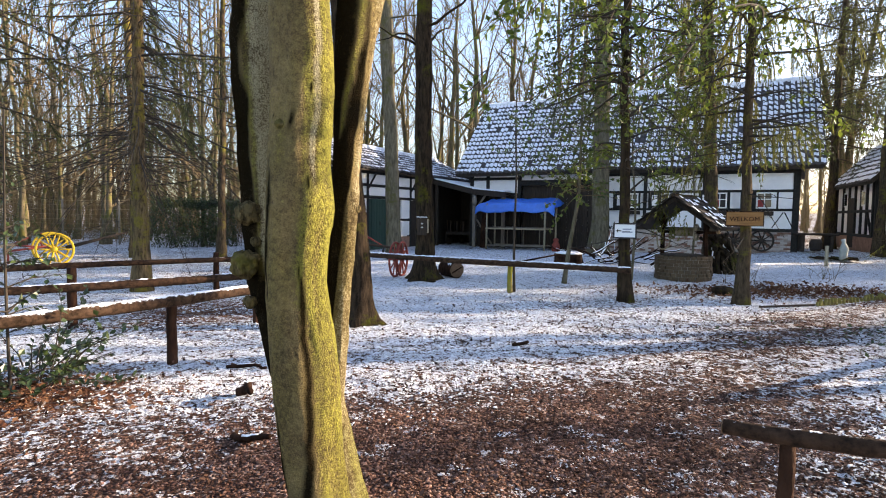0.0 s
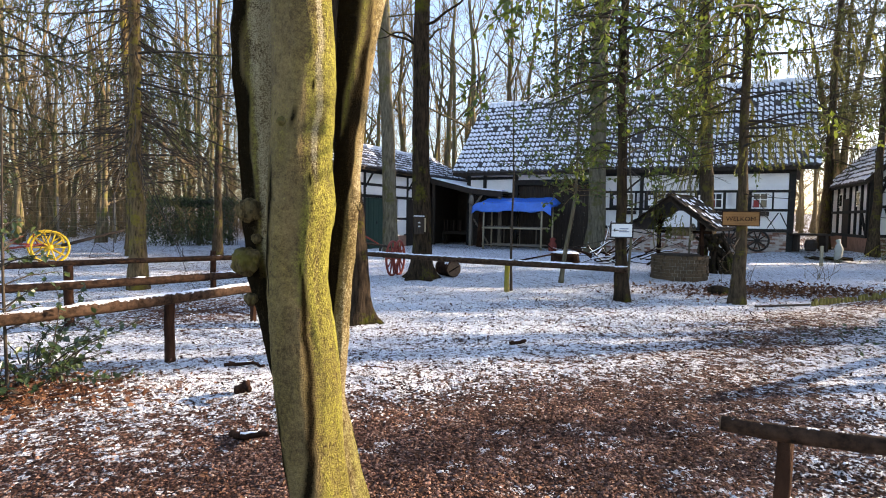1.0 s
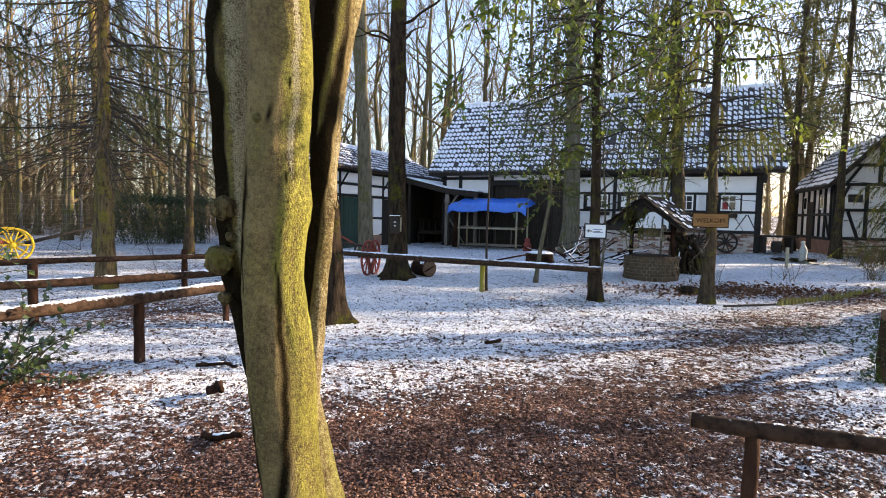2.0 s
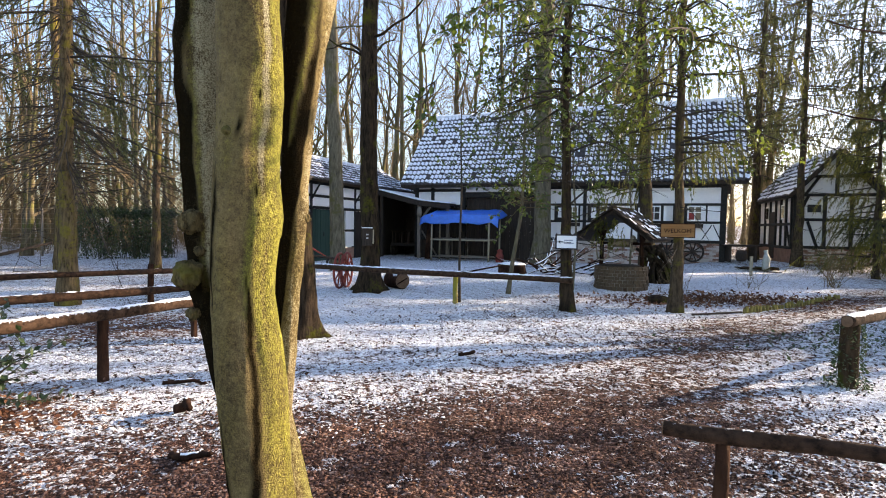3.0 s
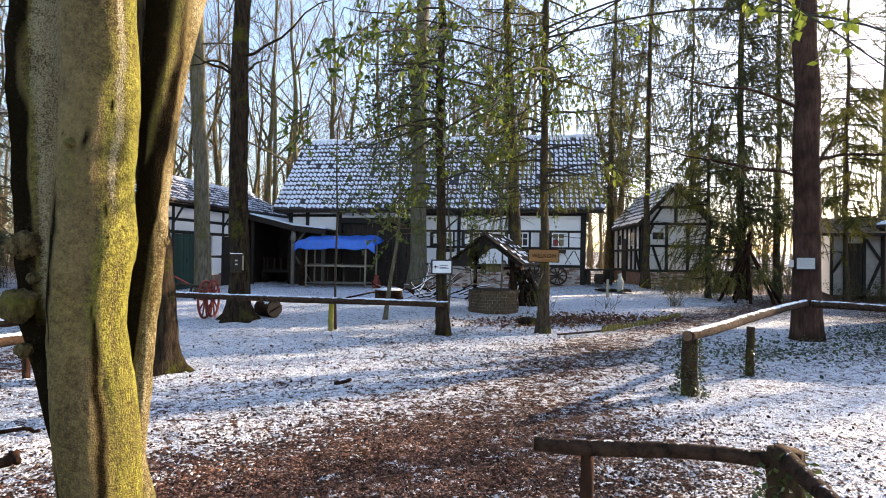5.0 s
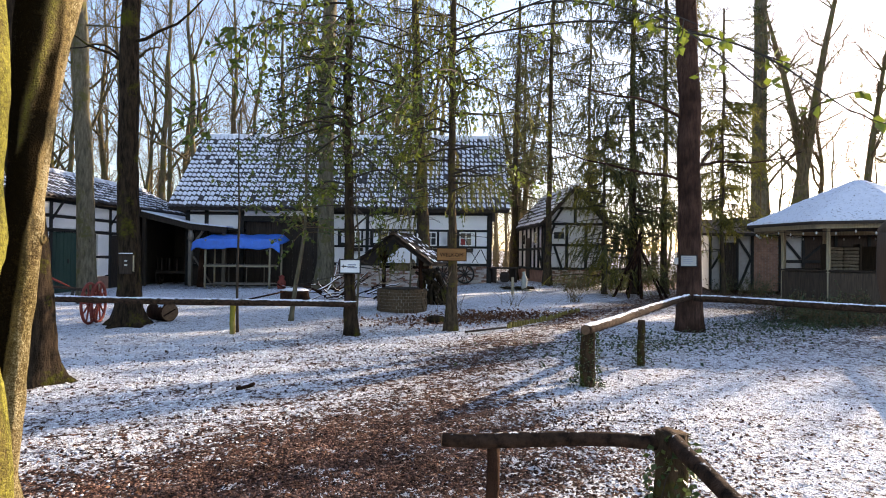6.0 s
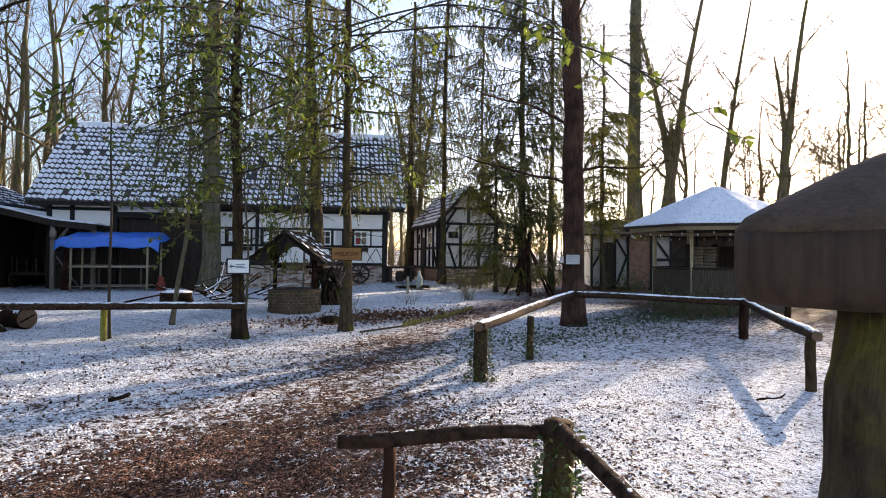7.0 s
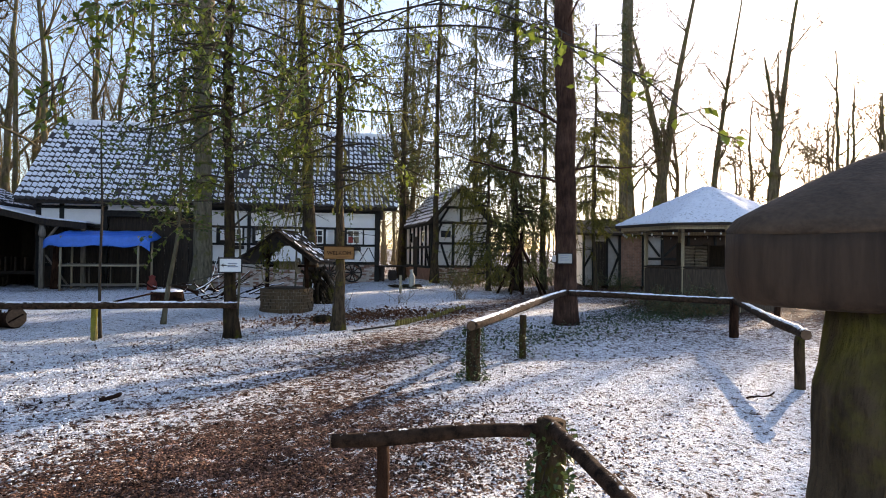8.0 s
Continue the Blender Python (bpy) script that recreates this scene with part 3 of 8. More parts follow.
def brick_wall_mesh(x0, x1, z0, z1, y, seed, bw=0.215, bh=0.068, depth=0.03):
    """Courses of bricks standing proud of their bed, as one mesh; x along, y out."""
    rng = random.Random(seed)
    V, F = [], []
    row = 0
    z = z0
    while z + bh <= z1 + 1e-6:
        x = x0 - (bw / 2 if row % 2 else 0)
        while x < x1:
            a, b = max(x0, x) + 0.006, min(x1, x + bw) - 0.006
            if b - a > 0.03:
                o = y - depth - rng.uniform(-0.006, 0.006)
                i = len(V)
                V += [(a, o, z + 0.005), (b, o, z + 0.005), (b, o, z + bh - 0.005), (a, o, z + bh - 0.005), (a, y, z), (b, y, z), (b, y, z + bh), (a, y, z + bh)]
                F += [(i, i + 1, i + 2, i + 3), (i + 1, i + 5, i + 6, i + 2), (i + 4, i, i + 3, i + 7), (i + 3, i + 2, i + 6, i + 7), (i + 4, i + 5, i + 1, i)]
            x += bw
        z += bh
        row += 1
    return V, F


def infill(parent, x0, x1, z0, z1, y0=0.0, y1=0.14):
    """A plaster panel, slightly uneven, between timbers."""
    return block("plaster_panel", x0, x1, y0 + 0.015, y1, z0, z1, PLASTER, parent, 0)


def build_farmhouse():
    h = thing("farmhouse", "long half-timbered white farmhouse with snow-dusted tile roof", "house", HOUSE)
    g = 0.0
    # plinth
    block("plinth_core", -6.6, -0.05, 0.03, 0.30, g, 1.06, MORTAR, h, 0)
    v, f = brick_wall_mesh(-6.6, -0.03, 0.02, 1.06, 0.03, 4)
    put("plinth", mesh_of("plinth", v, f, LIMED_BRICK), h, "limewashed red brick plinth")
    # horizontal timbers of the living part
    for z, t in ((1.06, 0.11), (1.79, 0.09), (2.46, 0.09), (3.13, 0.12)):
        beam("rail", (-6.62, 0.05, z + t / 2), (0.0, 0.05, z + t / 2), 0.16, t, TIMBER, h, 0.012)
    def post(x, z0, z1, w=0.11, lean=0.0):
        beam("post", (x, 0.055, z0), (x + lean, 0.055, z1), 0.16, w, TIMBER, h, 0.012)
    post(-0.06, 0.35, 3.35, 0.20, 0.03)
    post(-5.06, 1.17, 3.42, 0.13, 0.02)
    post(-6.58, 0.1, 3.3, 0.14)
    post(-2.95, 1.17, 3.13, 0.10)
    for x in (-0.62, -1.76, -2.12, -3.86, -5.24, -6.28):
        post(x, 1.88, 2.46, 0.07)
    # plaster
    for a, b in ((-5.0, -0.16), (-6.52, -5.12)):
        infill(h, a, b, 2.55, 3.13)
    infill(h, -6.6, -0.02, 3.25, 3.44)
    for a, b in ((-2.9, -0.16), (-5.0, -3.0), (-6.52, -5.12)):
        infill(h, a, b, 1.17, 1.79)
    wins = ((-1.27, -0.75), (-2.68, -2.20), (-4.45, -3.95), (-5.76, -5.30))
    for k, (a, b) in enumerate(wins):
        window_unit(h, a, b, 1.88, 2.46, 0.0, k in (0, 1))
        # shutter with a white inset, folded back on the wall
        s = block("shutter", a - 0.47, a - 0.01, -0.055, -0.02, 1.87, 2.47, TIMBER, h, 0.008, "black shutter with white inset")
        block("inset", a - 0.34, a - 0.14, -0.066, -0.054, 1.98, 2.38, PLASTER, s, 0)
        block("wall_back", a - 0.5, b + 0.05, 0.09, 0.14, 1.86, 2.48, PLASTER, h, 0)
        infill(h, a - 0.75, a - 0.5, 1.88, 2.46) if k in (0, 2) else None
    for a, b in ((-0.58, -0.16), (-3.82, -2.98), (-6.54, -6.26), (-5.0, -4.94), (-2.1, -1.8), (-5.22, -5.12), (-0.75, -0.64)):
        infill(h, a, b, 1.88, 2.46)
    for a in (-1.27, -2.68, -5.76):
        b = part("flower_box", box_bm(a - 0.03, a + 0.55, -0.20, -0.03, 1.63, 1.78, 0.01), BOARD, h, "dark wooden window box")
    part("brace", beam_bm((-0.75, 0.0, 1.2), (-0.42, 0.0, 1.75), 0.02, 0.035), TIMBER, h)
    part("brace", beam_bm((-0.12, 0.0, 1.2), (-0.38, 0.0, 1.75), 0.02, 0.035), TIMBER, h)
    # barn door, tarred boards
    for z in (2.92,):
        beam("lintel", (-10.25, 0.05, z), (-6.6, 0.05, z), 0.16, 0.22, TIMBER, h, 0.012)
    n = 16
    for i in range(n):
        x = -10.12 + i * 3.48 / n
        block("door_board", x + 0.004, x + 3.48 / n - 0.004, 0.16 + 0.006 * (i % 2), 0.20, 0.08, 2.85, BOARD, h, 0.004)
    infill(h, -10.25, -6.6, 3.05, 3.44)
    # left part
    for x in (-10.2, -11.66, -12.42):
        post(x, 0.1, 3.3, 0.14)
    for z in (1.0, 2.45, 3.13):
        beam("rail", (-12.5, 0.05, z), (-10.1, 0.05, z), 0.16, 0.11, TIMBER, h, 0.012)
    for a, b in ((-11.59, -10.27), (-12.35, -11.73)):
        infill(h, a, b, 2.51, 3.07)
        for z0, z1 in ((0.1, 0.95), (1.06, 2.39)):
            block("wall_boarding", a, b, 0.06, 0.14, z0, z1, BOARD, h, 0)
    infill(h, -12.5, -10.2, 3.19, 3.44)
    # gable and back walls
    for x0, x1 in ((-12.5, -12.3), (-0.22, -0.02)):
        bm = bmesh.new()
        vs = [bm.verts.new(p) for p in ((x0, 0.14, 0), (x0, 6, 0), (x0, 6, 3.3), (x0, 3, 6.55), (x0, 0.14, 3.45))]
        face = bm.faces.new(vs)
        ext = bmesh.ops.extrude_face_region(bm, geom=[face])
        bmesh.ops.translate(bm, vec=(x1 - x0, 0, 0), verts=[e for e in ext["geom"] if isinstance(e, bmesh.types.BMVert)])
        bmesh.ops.recalc_face_normals(bm, faces=bm.faces)
        part("gable_wall", bm, PLASTER, h)
    block("back_wall", -12.5, 0, 5.85, 6.0, 0, 3.3, PLASTER, h, 0)
    # roof deck, eave board, tiles
    up = Vector((0, 3.4, 3.53)).normalized()
    for sign, name in ((1, "roof_deck"), (-1, "roof_deck")):
        bm = bmesh.new()
        y0, y1 = (-0.40, 3.0) if sign > 0 else (6.4, 3.0)
        pts = [(-13.05, y0, 3.36), (0.70, y0, 3.36), (0.70, y1, 6.86), (-13.05, y1, 6.86)]
        vs = [bm.verts.new(p) for p in pts] + [bm.verts.new((p[0], p[1], p[2] - 0.09)) for p in pts]
        for q in ((0, 1, 2, 3), (7, 6, 5, 4), (0, 4, 5, 1), (1, 5, 6, 2), (2, 6, 7, 3), (3, 7, 4, 0)):
            bm.faces.new([vs[i] for i in q])
        bmesh.ops.recalc_face_normals(bm, faces=bm.faces)
        part(name, bm, BOARD if sign > 0 else TILE, h)
    block("eave_board", -13.0, 0.65, -0.42, -0.38, 3.22, 3.34, BOARD, h, 0.006)
    cols, rows = 72, 16
    tile_roof(h, (-13.08, -0.44, 3.36), (1, 0, 0), up, cols, rows, 13.82 / cols, 4.9 / rows, (40, 56), TILE, 11, 0.03, "dark glazed pantiles under thin snow")
    ridge = [((-13.05 + i * 0.36, 3.0, 6.93), (-13.05 + i * 0.36 + 0.38, 3.0, 6.95)) for i in range(38)]
    v, f = tubes([((a, b), (0.11, 0.10)) for a, b in ridge], 8)
    put("ridge_tiles", mesh_of("ridge_tiles", v, f, SNOW, True), h, "snow-covered ridge tiles")
    return h


build_farmhouse()


def build_wing():
    """The low stable wing that comes forward from the far end of the farmhouse."""
    w = thing("stable_wing", "low half-timbered stable wing with green door and old tile roof", "stable", HOUSE)
    X = -14.3
    def post(y, z0=0.1, z1=3.15, t=0.13):
        beam("post", (X, y, z0), (X, y, z1), t, 0.16, TIMBER, w, 0.012)
    for y in (-7.4, -5.45, -3.85, -2.3, -0.55):
        post(y)
    for z in (2.18, 2.62, 3.1):
        beam("rail", (X, -7.5, z), (X, -0.4, z), 0.16, 0.10, TIMBER, w, 0.012)
    # green double door
    for i in range(8):
        y = -5.35 + i * 0.18
        block("door_board", X - 0.02, X + 0.03 + 0.005 * (i % 2), y + 0.003, y + 0.177, 0.14, 2.12, GREEN_PAINT, w, 0.004)
    block("door_latch", X + 0.035, X + 0.06, -4.62, -4.58, 1.1, 1.24, IRON, w, 0.004)
    spans = ((-7.34, -5.52), (-5.38, -3.92), (-3.78, -2.37), (-2.23, -0.62))
    for k, (a, b) in enumerate(spans):
        for z0, z1 in ((2.68, 3.05), (2.24, 2.57)):
            block("plaster_panel", X - 0.08, X + 0.05, a, b, z0, z1, PLASTER, w, 0)
        if k in (0, 2):
            for z0, z1 in ((0.65, 1.25), (1.36, 2.12)):
                block("plaster_panel", X - 0.08, X + 0.05, a + (0.75 if k == 2 else 0), b, z0, z1, PLASTER, w, 0)
            beam("rail", (X, a, 1.31), (X, b, 1.31), 0.15, 0.09, TIMBER, w, 0.01)
            block("brick_base", X - 0.08, X + 0.06, a, b, 0.05, 0.6, BRICK, w, 0.01)
        if k == 2:
            block("stable_door", X - 0.05, X + 0.02, a, a + 0.70, 0.1, 2.12, BOARD, w, 0.01)
        if k == 3:
            block("dark_door", X - 0.05, X + 0.02, a, b, 0.1, 2.12, BOARD, w, 0.01)
    for y in (-5.45, -3.85, -2.3):
        part("bracket", beam_bm((X + 0.08, y, 2.5), (X + 0.45, y - 0.02, 3.05), 0.06, 0.06), TIMBER, w)
    block("back_wall", -17.8, -17.65, -7.5, 4.0, 0, 3.2, PLASTER, w, 0)
    block("end_wall", -17.65, -14.36, -7.55, -7.4, 0, 3.2, PLASTER, w, 0)
    # roof: two slopes with a ridge along y
    for a, b in (((-13.95, 3.20), (-16.0, 4.30)), ((-18.1, 3.2), (-16.0, 4.30))):
        bm = bmesh.new()
        pts = [(a[0], -7.9, a[1]), (a[0], 3.5, a[1]), (b[0], 3.5, b[1]), (b[0], -7.9, b[1])]
        vs = [bm.verts.new(p) for p in pts] + [bm.verts.new((p[0], p[1], p[2] - 0.07)) for p in pts]
        for q in ((0, 1, 2, 3), (7, 6, 5, 4), (0, 4, 5, 1), (1, 5, 6, 2), (2, 6, 7, 3), (3, 7, 4, 0)):
            bm.faces.new([vs[i] for i in q])
        bmesh.ops.recalc_face_normals(bm, faces=bm.faces)
        part("roof_deck", bm, BOARD, w)
    up = Vector((-2.05, 0, 1.10))
    tile_roof(w, (-13.9, -7.9, 3.21), (0, 1, 0), up, 46, 8, 11.4 / 46, 2.33 / 8, (0, 0), TILE, 23, 0.06, "old dark pantiles covered with patchy snow")
    v, f = tubes([(((-16.0, -7.9 + i * 0.4, 4.36), (-16.0, -7.9 + i * 0.4 + 0.43, 4.38)), (0.12, 0.11)) for i in range(28)], 8)
    put("ridge_tiles", mesh_of("ridge_tiles", v, f, ROOF_SNOW, True), w)
    return w


build_wing()


def build_cart_shed():
    """The open shed in the corner, under a bent lean-to roof."""
    s = thing("cart_shed", "open wooden cart shed under a snow-covered lean-to roof", "shed", HOUSE)
    prof = ((-14.35, 3.22), (-12.0, 2.66), (-10.55, 2.52))
    for (xa, za), (xb, zb) in zip(prof[:-1], prof[1:]):
        back = 3.2 if xa < -14 else -0.02
        for name, mat, lo, hi, ex in (("roof_board", BOARD, -0.09, 0.0, 0), ("roof_snow", SNOW, 0.004, 0.06, 0.02)):
            bm = bmesh.new()
            n = 14
            grid = []
            for i in range(n + 1):
                k = i / n
                x, z = xa + (xb - xa) * k, za + (zb - za) * k
                wob = 0.02 * math.sin(i * 2.1) if name == "roof_snow" else 0
                grid.append([bm.verts.new((x, -0.72 - ex + wob, z + hi)), bm.verts.new((x, back, z + hi)), bm.verts.new((x, back, z + lo)), bm.verts.new((x, -0.72 - ex + wob, z + lo))])
            for p, q in zip(grid[:-1], grid[1:]):
                for j in range(4):
                    bm.faces.new((p[j], p[(j + 1) % 4], q[(j + 1) % 4], q[j]))
            bm.faces.new(grid[0])
            bm.faces.new(list(reversed(grid[-1])))
            bmesh.ops.recalc_face_normals(bm, faces=bm.faces)
            part(name, bm, mat, s)
    for (xa, za), (xb, zb) in zip(prof[:-1], prof[1:]):
        beam("fascia", (xa, -0.70, za - 0.16), (xb, -0.70, zb - 0.16), 0.05, 0.15, BOARD, s, 0.008)
    for x, z in ((-12.05, 2.5), (-13.9, 2.95), (-10.7, 2.35)):
        beam("post", (x, -0.55, 0.1), (x, -0.55, z), 0.14, 0.14, GREY_BOARD if x > -13 else BOARD, s, 0.012)
    beam("brace", (-12.05, -0.55, 1.7), (-11.5, -0.55, 2.45), 0.08, 0.08, GREY_BOARD, s)
    beam("brace", (-11.9, -0.62, 1.35), (-11.2, -0.6, 0.3), 0.06, 0.06, GREY_BOARD, s)
    block("shed_back", -14.6, -12.4, 2.9, 3.05, 0, 3.5, BOARD, s, 0)
    block("shed_inner_wall", -14.45, -14.36, -0.38, 2.9, 0, 3.3, BOARD, s, 0)
    block("shed_side", -12.62, -12.53, 0.2, 3.1, 0, 3.3, BOARD, s, 0)
    return s


build_cart_shed()


def gable_bm(x0, x1, xm, y0, y1, z0, z1, zr):
    bm = bmesh.new()
    vs = [bm.verts.new(p) for p in ((x0, y0, z0), (x1, y0, z0), (x1, y0, z1), (xm, y0, zr), (x0, y0, z1))]
    face = bm.faces.new(vs)
    ext = bmesh.ops.extrude_face_region(bm, geom=[face])
    bmesh.ops.translate(bm, vec=(0, y1 - y0, 0), verts=[e for e in ext["geom"] if isinstance(e, bmesh.types.BMVert)])
    bmesh.ops.recalc_face_normals(bm, faces=bm.faces)
    return bm


def slab_bm(pts, t):
    bm = bmesh.new()
    vs = [bm.verts.new(p) for p in pts] + [bm.verts.new((p[0], p[1], p[2] - t)) for p in pts]
    for q in ((0, 1, 2, 3), (7, 6, 5, 4), (0, 4, 5, 1), (1, 5, 6, 2), (2, 6, 7, 3), (3, 7, 4, 0)):
        bm.faces.new([vs[i] for i in q])
    bmesh.ops.recalc_face_normals(bm, faces=bm.faces)
    return bm


def build_second_house():
    """A small half-timbered house across the yard; x along its gable front, y along its ridge."""
    h = thing("second_farmhouse", "small half-timbered white house with snow on its steep roof", "house", pose(16.91, 20.03, 0.30, 0, 0, -22.6))
    W, L, E, A = 1.42, 5.6, 2.72, 4.22  # half width, length, wall and gable heights
    part("gable_wall", gable_bm(-W, W, 0, 0.06, 0.25, 0.0, E, A), PLASTER, h)
    part("gable_wall", gable_bm(-W, W, 0, L - 0.2, L, 0.0, E, A), PLASTER, h)
    for x in (-W, W - 0.14):
        block("side_wall", x + 0.01, x + 0.14, 0.25, L - 0.2, 0, E, PLASTER, h, 0)
    for a, b, yy in ((-W, W, 0.05),):
        v, f = brick_wall_mesh(a, b, 0.0, 0.62, yy, 9)
        put("plinth", mesh_of("plinth", v, f, LIMED_BRICK), h, "limewashed brick plinth")
    block("plinth", -W - 0.05, -W, 0.1, L - 0.1, 0.0, 0.6, BRICK, h, 0.01)
    def gb(a, b, t=0.13):
        beam("timber", (a[0], 0.03, a[1]), (b[0], 0.03, b[1]), 0.12, t, TIMBER, h, 0.01)
    for x in (-W + 0.04, -0.38, 0.5, W - 0.04):
        gb((x, 0.6), (x, E), 0.16 if abs(x) > 1 else 0.11)
    for z in (0.66, 1.72, E - 0.05):
        gb((-W, z), (W, z), 0.11)
    gb((-0.8, 3.38), (0.8, 3.38), 0.11)
    gb((0, E), (0, A - 0.1), 0.11)
    gb((-0.95, 1.66), (-0.62, 0.7), 0.09)
    gb((-0.6, 3.36), (-1.02, E), 0.09)
    gb((-1.3, 1.75), (-0.95, E - 0.1), 0.09)
    for k in (-1, 1):
        gb((k * W, E + 0.02), (k * 0.02, A + 0.04), 0.15)
    w = part("small_window", frame_bm(-1.02, -0.45, 0.0, 0.05, 1.95, 2.35, 0.05), WHITE_PAINT, h, "small white-framed window")
    block("pane", -0.97, -0.50, 0.02, 0.04, 2.0, 2.3, GLASSY, w, 0)
    for y in (0.2, 0.95, 1.7, 2.5, 3.4, 4.3, 5.4):
        beam("timber", (-W - 0.005, y, 0.6), (-W - 0.005, y, E), 0.12, 0.12, TIMBER, h, 0.01)
    for z in (0.62, 1.55, E - 0.06):
        beam("timber", (-W - 0.015, 0.1, z), (-W - 0.015, L - 0.1, z), 0.12, 0.11, TIMBER, h, 0.01)
    beam("timber", (-W - 0.012, 0.3, 0.7), (-W - 0.012, 0.9, 1.5), 0.1, 0.08, TIMBER, h, 0.01)
    block("door", -W - 0.06, -W - 0.01, 2.56, 3.34, 0.1, 2.1, BOARD, h, 0.008)
    for y in (1.1, 3.6):
        q = block("small_window", -W - 0.05, -W - 0.01, y, y + 0.5, 1.75, 2.35, WHITE_PAINT, h, 0.005)
        block("pane", -W - 0.056, -W - 0.049, y + 0.06, y + 0.44, 1.81, 2.29, GLASSY, q, 0)
    for k in (-1, 1):
        part("roof_deck", slab_bm([(k * 1.66, -0.3, 2.60), (k * 1.66, L + 0.3, 2.60), (0, L + 0.3, 4.36), (0, -0.3, 4.36)], 0.09), TIMBER, h)
        beam("barge_board", (k * 1.66, -0.32, 2.60), (0, -0.32, 4.34), 0.03, 0.14, BOARD, h, 0.006)
    tile_roof(h, (-1.69, L + 0.3, 2.63), (0, -1, 0), (1.66, 0, 1.76), 27, 8, 6.2 / 27, 2.42 / 8, (0, 0), TILE, 31, 0.08, "dark tiles under thin snow")
    v, f = tubes([(((0, -0.3, 4.40), (0, L + 0.3, 4.40)), 0.09)], 8)
    put("ridge_tiles", mesh_of("ridge_tiles", v, f, SNOW, True), h)


build_second_house()


def build_tool_shed():
    """A low half-timbered outbuilding behind the gazebo; x along its front."""
    s = thing("outbuilding", "low half-timbered outbuilding with a dark plank door", "shed", pose(20.55, 15.95, 0.2, 0, 0, -46))
    L = 7.0
    block("wall", 0, 1.62, 0.05, 0.2, 0, 2.35, SHADED_PLASTER, s, 0)
    block("wall", 2.62, 3.40, 0.05, 0.2, 0, 2.35, SHADED_PLASTER, s, 0)
    block("board_wall", 3.40, L, 0.05, 0.2, 0, 2.35, BROWN_BOARD, s, 0)
    v, f = brick_wall_mesh(1.66, 2.56, 0.0, 2.3, 0.08, 12)
    put("brick_bay", mesh_of("brick_bay", v, f, BRICK), s, "dark red brick bay")
    block("bay_core", 1.62, 2.62, 0.08, 0.2, 0, 2.3, MORTAR, s, 0)
    block("side_wall", 0, 0.15, 0.2, 3.0, 0, 2.35, PLASTER, s, 0)
    block("side_wall", L - 0.15, L, 0.2, 3.0, 0, 2.35, PLASTER, s, 0)
    block("back_wall", 0.15, L - 0.15, 2.85, 3.0, 0, 2.35, PLASTER, s, 0)
    def tb(a, b, t=0.12):
        beam("timber", (a[0], 0.02, a[1]), (b[0], 0.02, b[1]), 0.1, t, TIMBER, s, 0.01)
    for x in (0.05, 0.46, 1.05, 1.6, 2.6, 3.4, 4.5, 5.6, 6.9):
        tb((x, 0), (x, 2.25))
    tb((0, 2.28), (L, 2.28), 0.14)
    tb((2.6, 1.2), (L, 1.2))
    for a, b in (((0.08, 0.85), (0.42, 1.45)), ((1.1, 2.1), (1.55, 1.3)), ((1.55, 1.3), (1.12, 0.1)), ((2.65, 2.2), (3.3, 1.3)), ((3.45, 1.3), (4.4, 2.2))):
        tb(a, b, 0.09)
    for i in range(4):
        block("door_board", 0.53 + i * 0.118, 0.64 + i * 0.118, -0.02, 0.03, 0.02, 1.95, BOARD, s, 0.004)
    part("roof", slab_bm([(-0.3, -0.45, 2.32), (L + 0.3, -0.45, 2.32), (L + 0.3, 1.6, 3.0), (-0.3, 1.6, 3.0)], 0.1), BOARD, s)
    part("roof", slab_bm([(-0.3, 3.4, 2.32), (-0.3, 1.6, 3.0), (L + 0.3, 1.6, 3.0), (L + 0.3, 3.4, 2.32)], 0.1), BOARD, s)


build_tool_shed()


